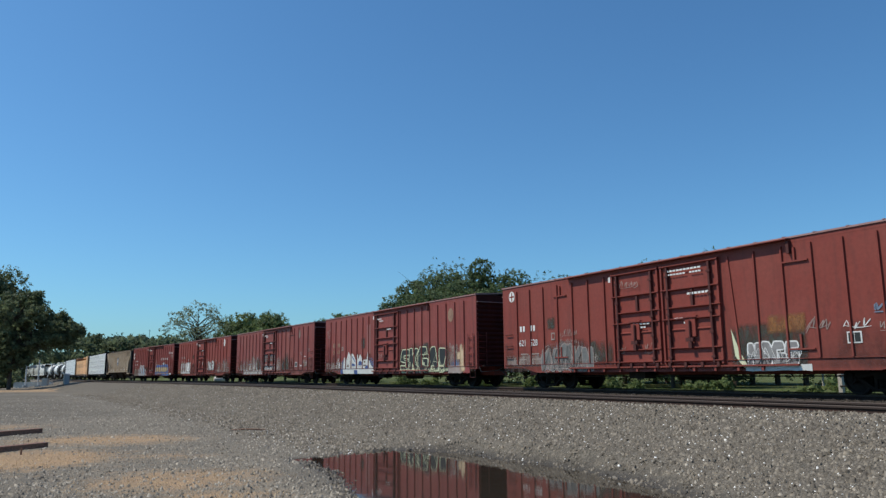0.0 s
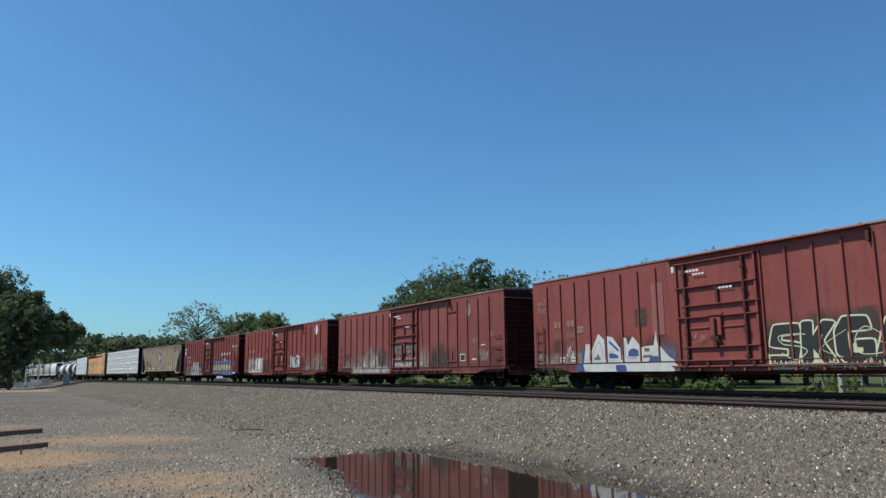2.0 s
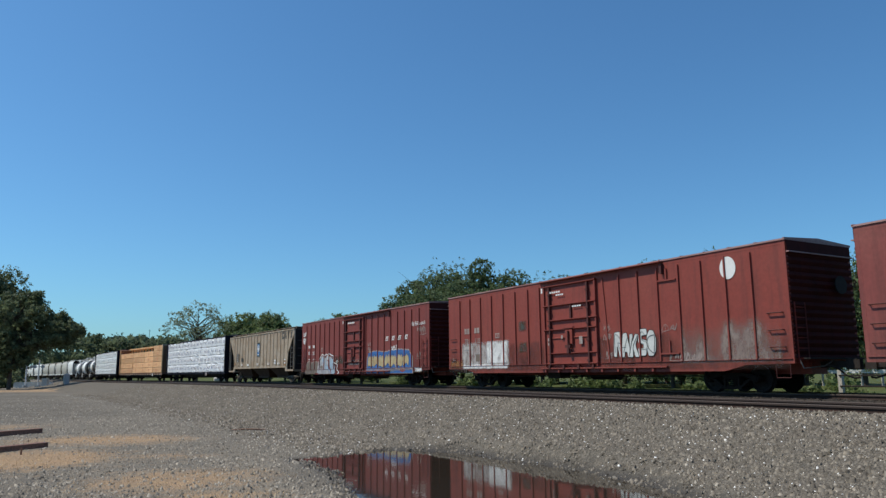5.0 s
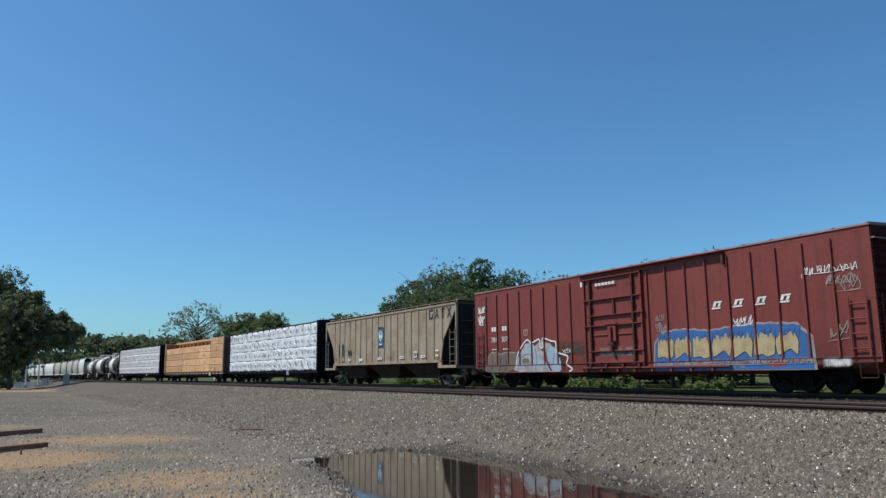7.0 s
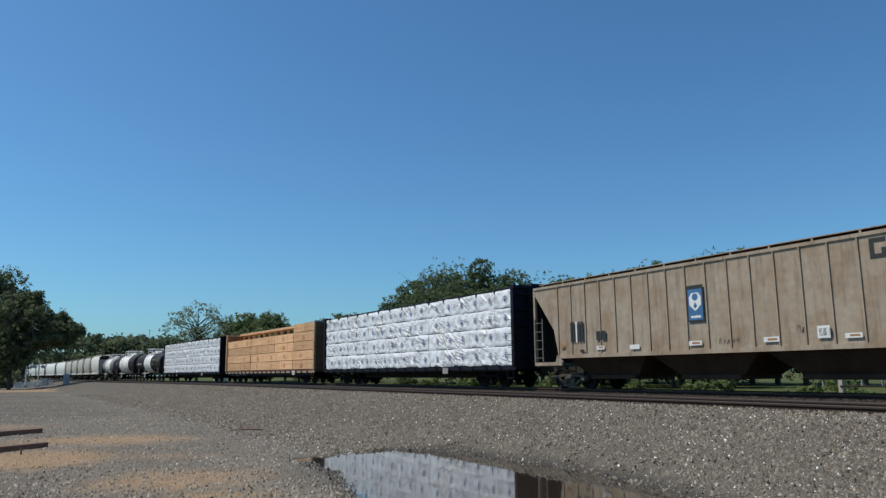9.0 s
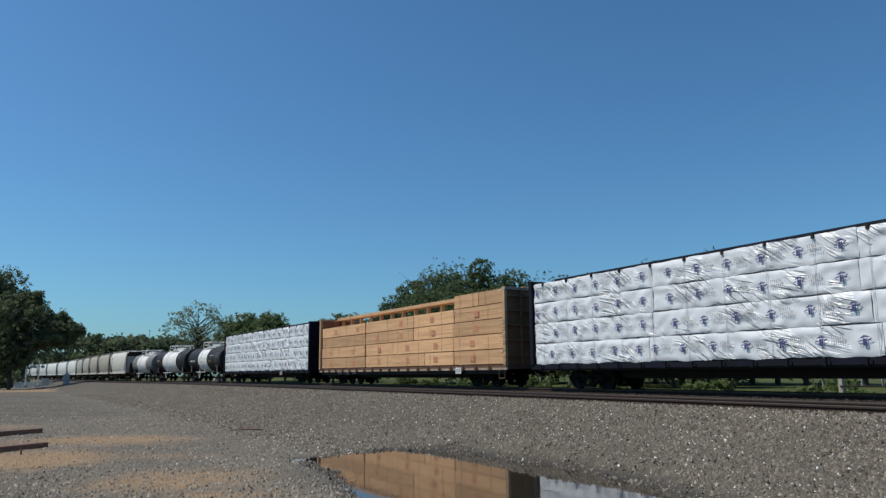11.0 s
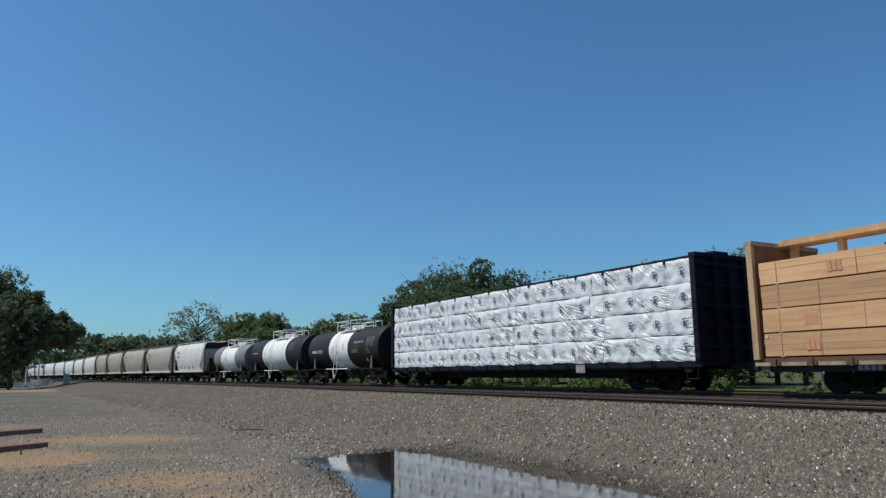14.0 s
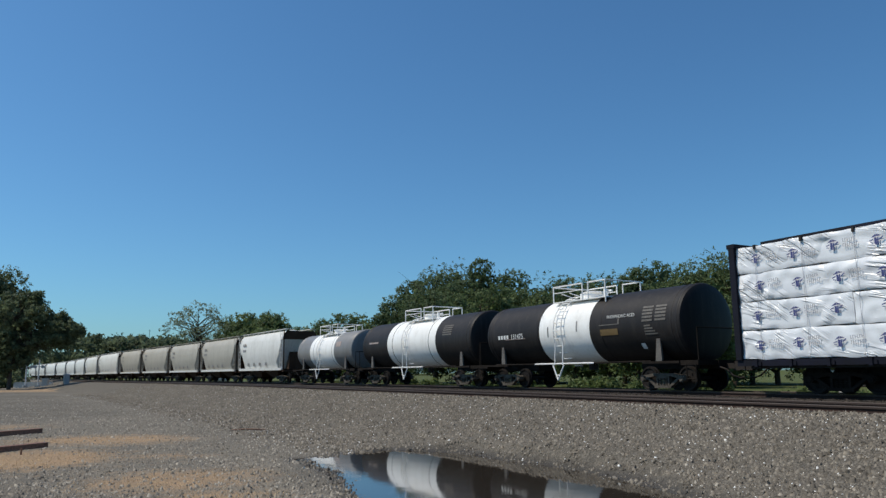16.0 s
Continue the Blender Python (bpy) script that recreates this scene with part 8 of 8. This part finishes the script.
def make_other_cars():
    CARS["5"] = rib_hopper()
    H = 11.3
    e = H - 0.24
    CARS["6"] = centre_beam(H, "blue_steel", "dark centerbeam flat car loaded with white-wrapped lumber", "white plastic-wrapped lumber bundle",
                            [(1.00, 1.86, (-e, -4.45, 3.65, e)), (1.86, 2.72, (-e, -4.22, 3.45, e)), (2.72, 3.58, (-e, -4.15, 3.2, e)), (3.58, 4.42, (-e, -4.15, 3.25, e))], True)
    CARS["7"] = centre_beam(11.37, "brown_steel", "brown centerbeam flat car loaded with bare sawn lumber", "strapped bundle of bare pine lumber",
                            [(1.04, 1.74, (-e, -3.86, -3.74, 3.74, 6.74, e)), (1.74, 2.45, (-e, -3.86, -3.74, 0.03, 6.72, e)), (2.45, 3.15, (-e, -3.86, -3.74, 2.49, 6.7, e)), (3.15, 3.85, (-e, -3.86, -3.74, 2.53, 6.8, e)), (3.85, 4.53, (6.8, 9.05, e))], False, gap_top=True)
    CARS["8"] = centre_beam(11.2, "blue_steel", "dark blue centerbeam flat car loaded with white-wrapped lumber", "white plastic-wrapped lumber bundle",
                            [(1.00, 1.86, (-e, -4.9, 0.9, 6.6, e)), (1.86, 2.72, (-e, -7.4, -4.8, 0.9, 6.65, e)), (2.72, 3.58, (-e, -4.8, 1.1, 5.95, e)), (3.58, 4.42, (-e, -4.9, 1.15, 6.1, e))], True)
    white = ((-1.85, 1.35, "white_paint", "white painted band"),)
    pr = [(1.95, 2.9, -14, -4, "label_tan", "dull yellow rectangular label"), (1.9, 3.0, 2, 3.5, "tank_brace", "thin printed line"), (2.92, 2.99, 3, 14, "tank_brace", "thin printed line"),
          *[(-4.95 + 0.22 * k, -4.80 + 0.22 * k, -8, -1, "w_white", "white stencilled mark") for k in range(4)], (-4.4, -2.9, -10, -8.5, "w_fade", "faint stencilled line"), *[(4.15 + 0.62 * (k % 2), 4.15 + 0.62 * (k % 2) + 0.5, 3 + 5.2 * (k // 2), 6.2 + 5.2 * (k // 2), "tank_brace", "grey printed line") for k in range(10)], *[(4.25, 4.85 - 0.1 * k, -17 + 4.2 * k, -14.7 + 4.2 * k, "tank_brace", "grey printed line") for k in range(4)],
          (3.9, 4.1, -40, -30, "w_white", "white round valve cover"), (-1.3, -1.22, -10, 8, "g_grey", "thin mark"), (0.55, 0.62, -4, 14, "g_grey", "thin mark")]
    CARS["9"] = tank_car(6.05, 1.36, 2.36, "black", white, "glossy black tank car with a white center band", pr)
    digits(CARS["9"], "131475", -3.95, 2.15, 0.31, "w_white", y=-1.372, label="white stencilled car number")
    digits(CARS["9"], "PHOSPHORIC ACID", 2.35, 2.66, 0.165, "w_white", y=-1.355, label="white stencilled words on the shell")
    CARS["10"] = tank_car(6.5, 1.40, 2.38, "black", ((-2.8, 2.9, "white_paint", "white painted band"),), "black tank car with a wide white band", [(3.6, 4.5, 10 + 5 * k, 12.6 + 5 * k, "tank_brace", "grey printed line") for k in range(5)] + [(-5.3, -4.0, 4, 8, "w_fade", "pale printed mark")])
    CARS["11"] = tank_car(5.2, 1.32, 2.30, "grey_paint", ((-2.4, 2.1, "white_paint", "white painted band"),), "grey tank car with a white center band", [(2.4, 3.2, 10, 26, "w_fade", "faint printed panel")])
    CARS["12"] = round_hopper(5.85, "hop_white", "white round-sided covered hopper car", True)
    grey = round_hopper(5.9, "hop_grey", "dull grey round-sided covered hopper car")
    CARS["13"] = grey
    for c in ("14", "15", "16"):
        CARS[c] = copy_thing(grey, pose(0, 0, 0))
    long_white = round_hopper(9.4, "hop_white", "long white round-sided covered hopper car")
    CARS["17"] = long_white
    for c in ("18", "19", "20", "21", "22", "23", "24"):
        CARS[c] = copy_thing(long_white, pose(0, 0, 0))


make_other_cars()


# ---------------------------------------------------------------- things about the yard
def yard_things():
    # old timbers lying on the gravel
    for (x0, y0), (x1, y1), lift, w in (((-13.93, 21.6), (-12.9, 24.0), 0.0, 0.24), ((-11.05, 16.55), (-10.04, 18.96), 0.0, 0.24)):
        L = math.hypot(x1 - x0, y1 - y0)
        b = Build().box(0, L, -w / 2, w / 2, 0, 0.17)
        ob = solid("old_timber", b, "old_wood", "dark weathered railway timber lying on the gravel", "timber", m=pose(x0, y0, GROUND_Z - 0.01, 0, 0, math.degrees(math.atan2(y1 - y0, x1 - x0))), group="old timbers")
        mod = ob.modifiers.new("worn_edges", "BEVEL")
        mod.width, mod.segments = 0.018, 2
    # dark bar added in place of the tree-shadow line on the ground
    x, y = spot(98, 132)
    shade_bar = Build().box(-6.8, 6.8, -0.15, 0.15, -0.02, 0.22)
    solid("old_timber", shade_bar, "old_wood", "long dark bar standing for tree shade across the far end of the yard", "timber", m=pose(x, y, GROUND_Z, 0, 0, 4), group="old timbers")
    solid("stake", Build().rod((0, 0, -0.1), (0.01, 0, 0.16), 0.02, 6), "old_wood", "short dark stake in the gravel", "stake", m=pose(-9.7, 17.3, GROUND_Z))
    solid("fallen_branch", Build().tube([(-0.5, 0, 0.03), (-0.15, 0.03, 0.05), (0.2, 0.0, 0.05), (0.6, 0.06, 0.03)], 0.022), "old_wood", "thin dry branch lying on the gravel", "branch", m=pose(-6.35, 24.2, GROUND_Z))
    # pale equipment cabinet
    x, y = spot(119, 106)
    box = thing("relay_cabinet", "pale grey metal relay cabinet on a plinth", "cabinet", pose(x, y, GROUND_Z, 0, 0, -50))
    part("body", Build().box(-0.36, 0.36, -0.32, 0.32, 0.18, 2.0), "cabinet", box)
    part("roof", Build().prism([(-0.42, 2.0), (0.42, 2.0), (0.42, 2.06), (0, 2.14), (-0.42, 2.06)], -0.38, 0.38), "cabinet", box)
    part("plinth", Build().box(-0.7, 0.7, -0.55, 0.55, -0.1, 0.18), "conc", box, "concrete plinth")
    part("door", Build().box(-0.29, 0.29, -0.345, -0.32, 0.3, 1.9), "cabinet", box)
    # crossing mast, small cabinet and blocks
    x, y = spot(69, 112)
    mast = thing("crossing_signal", "grey crossing signal mast with a lamp arm", "signal", pose(x, y, GROUND_Z))
    part("mast", Build().rod((0, 0, 0), (0, 0, 4.3), 0.10, 8), "cabinet_white", mast)
    part("lamp_arm", Build().box(-0.8, 0.8, -0.05, 0.05, 3.2, 3.3).rod((-0.6, -0.2, 3.25), (-0.6, 0.05, 3.25), 0.25, 10).rod((0.6, -0.2, 3.25), (0.6, 0.05, 3.25), 0.25, 10), "cabinet", mast, "pair of grey lamp housings")
    part("base", Build().box(-0.3, 0.3, -0.3, 0.3, 0, 0.5), "cabinet", mast)
    x, y = spot(47, 114)
    copy_thing(mast, pose(x, y, GROUND_Z, 0, 0, 35))
    x, y = spot(82, 114)
    bx = thing("equipment_box", "small grey equipment box", "cabinet", pose(x, y, GROUND_Z))
    part("body", Build().box(-0.4, 0.4, -0.3, 0.3, 0.25, 1.5), "cabinet", bx)
    part("leg", Build().box(-0.4, -0.3, -0.05, 0.05, 0, 0.25), "steel", bx)
    part("leg", Build().box(0.3, 0.4, -0.05, 0.05, 0, 0.25), "steel", bx)
    for i, px in enumerate((42, 60, 80)):
        x, y = spot(px, 116)
        solid("concrete_barrier", Build().prism([(-0.3, 0), (0.3, 0), (0.22, 0.25), (0.1, 0.95), (-0.1, 0.95), (-0.22, 0.25)], -1.25, 1.25, "x"), "conc", "pale concrete barrier block on the gravel", "barrier", m=pose(x, y, GROUND_Z, 0, 0, 8), group="concrete barriers")
    # gas tank behind the railway
    x, y = spot(391, 95)
    gas = thing("gas_tank", "white rounded gas tank on feet", "tank", pose(x, y, -0.62, 0, 0, 10))
    part("shell", Build().lathe([(-0.85, 0.0), (-0.82, 0.2), (-0.7, 0.38), (-0.5, 0.43), (0.5, 0.43), (0.7, 0.38), (0.82, 0.2), (0.85, 0.0)], 20, "x"), "w_white", gas, m=pose(0, 0, 0.75), smooth=40)
    for x in (-0.45, 0.45):
        part("foot", Build().box(x - 0.1, x + 0.1, -0.3, 0.3, -0.3, 0.4), "conc", gas)
    x, y = spot(261, 360)
    radio = thing("radio_mast", "thin grey radio mast beyond the trees", "mast", pose(x, y, -0.8))
    part("pole", Build().rod((0, 0, 0), (0, 0, rise(584, 360, 261) + 0.8), 0.16, 6, 0.10), "frame", radio)
    part("aerial", Build().box(-0.5, 0.5, -0.05, 0.05, rise(587, 360, 261) + 0.8, rise(587, 360, 261) + 0.95), "frame", radio)
    # pale guard rail beyond the fence
    guard = thing("guard_rail", "pale steel guard rail on short posts behind the railway", "guard rail", pose(0, 0, 0))
    (xa, ya), (xb, yb) = spot(1440, 58), spot(1620, 52)
    part("beam", Build().prism([(-0.03, 0.38), (0.04, 0.44), (0.0, 0.51), (0.04, 0.58), (-0.03, 0.64)], 0, math.hypot(xb - xa, yb - ya), "x"), "cabinet_white", guard, m=pose(xa, ya, 0, 0, 0, math.degrees(math.atan2(yb - ya, xb - xa))))
    for k in range(5):
        part("post", Build().box(-0.06, 0.06, 0.05, 0.17, -0.8, 0.60), "post", guard, m=pose(xa + (xb - xa) * (k + 0.5) / 5, ya + (yb - ya) * (k + 0.5) / 5, 0))
    # fence behind the track
    fence = thing("fence", "pale post and rail fence behind the track", "fence", pose(0, 0, 0))
    for s in (-2.4, -2.9, -6.5, 1.2, 5.0):
        x, y, a = line(s, 8.4)
        part("post", Build().box(-0.08, 0.08, -0.08, 0.08, -0.85, 0.66), "post", fence, m=pose(x, y, 0, 0, 0, math.degrees(a)))
    for z in (0.05, 0.45):
        p, q = line(-6.5, 8.3), line(5.0, 8.3)
        part("rail", Build().rod((p[0], p[1], z), (q[0], q[1], z), 0.03, 6), "steel", fence, "dark fence rail")


yard_things()

# grass behind the track
rng = np.random.RandomState(31)
n = 16000
gs, go = -16 + 70 * rng.rand(n), 5.2 + 9 * rng.rand(n)
lx, ly, la = np.interp(gs, LINE_S, LINE_X), np.interp(gs, LINE_S, LINE_Y), np.interp(gs, LINE_S, LINE_A)
px_, py_ = lx + go * np.cos(la), ly + go * np.sin(la)
pz_ = ground_height(px_, py_)[0]
hgt = 0.12 + 0.35 * rng.rand(n) ** 2
ang, bend = rng.rand(n) * 6.28, rng.randn(n, 2) * 0.12
base = np.stack([px_, py_, pz_ - 0.02], 1)
side = np.stack([np.cos(ang), np.sin(ang), 0 * ang], 1) * 0.02
tip = base + np.stack([bend[:, 0], bend[:, 1], hgt], 1)
gv = np.stack([base - side, base + side, tip], 1).reshape(-1, 3)
solid("grass", mesh_from_arrays("grass", gv, np.arange(3 * n).reshape(-1, 3)), "leaf_light", "rough green grass behind the track", "grass", kind="stuff")


# ---------------------------------------------------------------- the train moves
SPEED = 11.887
ENDS = {"0": (-3.78, 15.47), "1": (17.72, 36.99), "2": (39.20, 58.40), "3": (60.52, 79.70), "4": (81.74, 101.07), "5": (102.85, 120.17), "6": (121.6, 144.2), "7": (146.04, 168.77), "8": (170.78, 193.18),
        "9": (195.4, 207.5), "10": (208.6, 221.6), "11": (223.2, 233.6), "12": (236.2, 247.9), "13": (249.1, 260.9), "14": (262.0, 273.7), "15": (274.6, 286.4), "16": (287.5, 299.3),
        "17": (301.0, 319.8), "18": (321.9, 340.7), "19": (342.9, 361.7), "20": (363.2, 382.0), "21": (384.0, 402.8), "22": (404.9, 423.7), "23": (425.8, 444.6), "24": (446.7, 465.5)}


def car_pose(lead, trail, t):
    a = line(lead - SPEED * t + 2.6, TRAIN_OFF)
    b = line(trail - SPEED * t - 2.6, TRAIN_OFF)
    return pose((a[0] + b[0]) / 2, (a[1] + b[1]) / 2, 0, 0, 0, math.degrees(math.atan2(a[1] - b[1], a[0] - b[0])))


def widen(cars, k):
    """Bring the bodies to their full width; trucks and couplers keep theirs."""
    done = set()
    for car in cars:
        for ob in car.children_recursive:
            if ob.name.split(".")[0] in ("truck", "side_frame", "wheelset", "coupler", "air_hose"):
                continue
            ob.location.y *= k
            if ob.data.name not in done:
                done.add(ob.data.name)
                ob.data.transform(Matrix.Diagonal((1, k, 1, 1)))


widen([car for key, car in CARS.items() if key not in ("9", "10", "11")], 1.06)


def motions():
    for key, car in CARS.items():
        lead, trail = ENDS[key]
        walk(car, [(i * 0.5, car_pose(lead, trail, i * 0.5)) for i in range(33)])
    turns = [(i / 30, math.degrees(SPEED * i / 30 / WHEEL_R)) for i in range(481)]
    for ws, ax in SPINNING:
        walk(ws, [(t, pose(ax, 0, WHEEL_R, 0, a % 360, 0)) for t, a in turns])


motions()
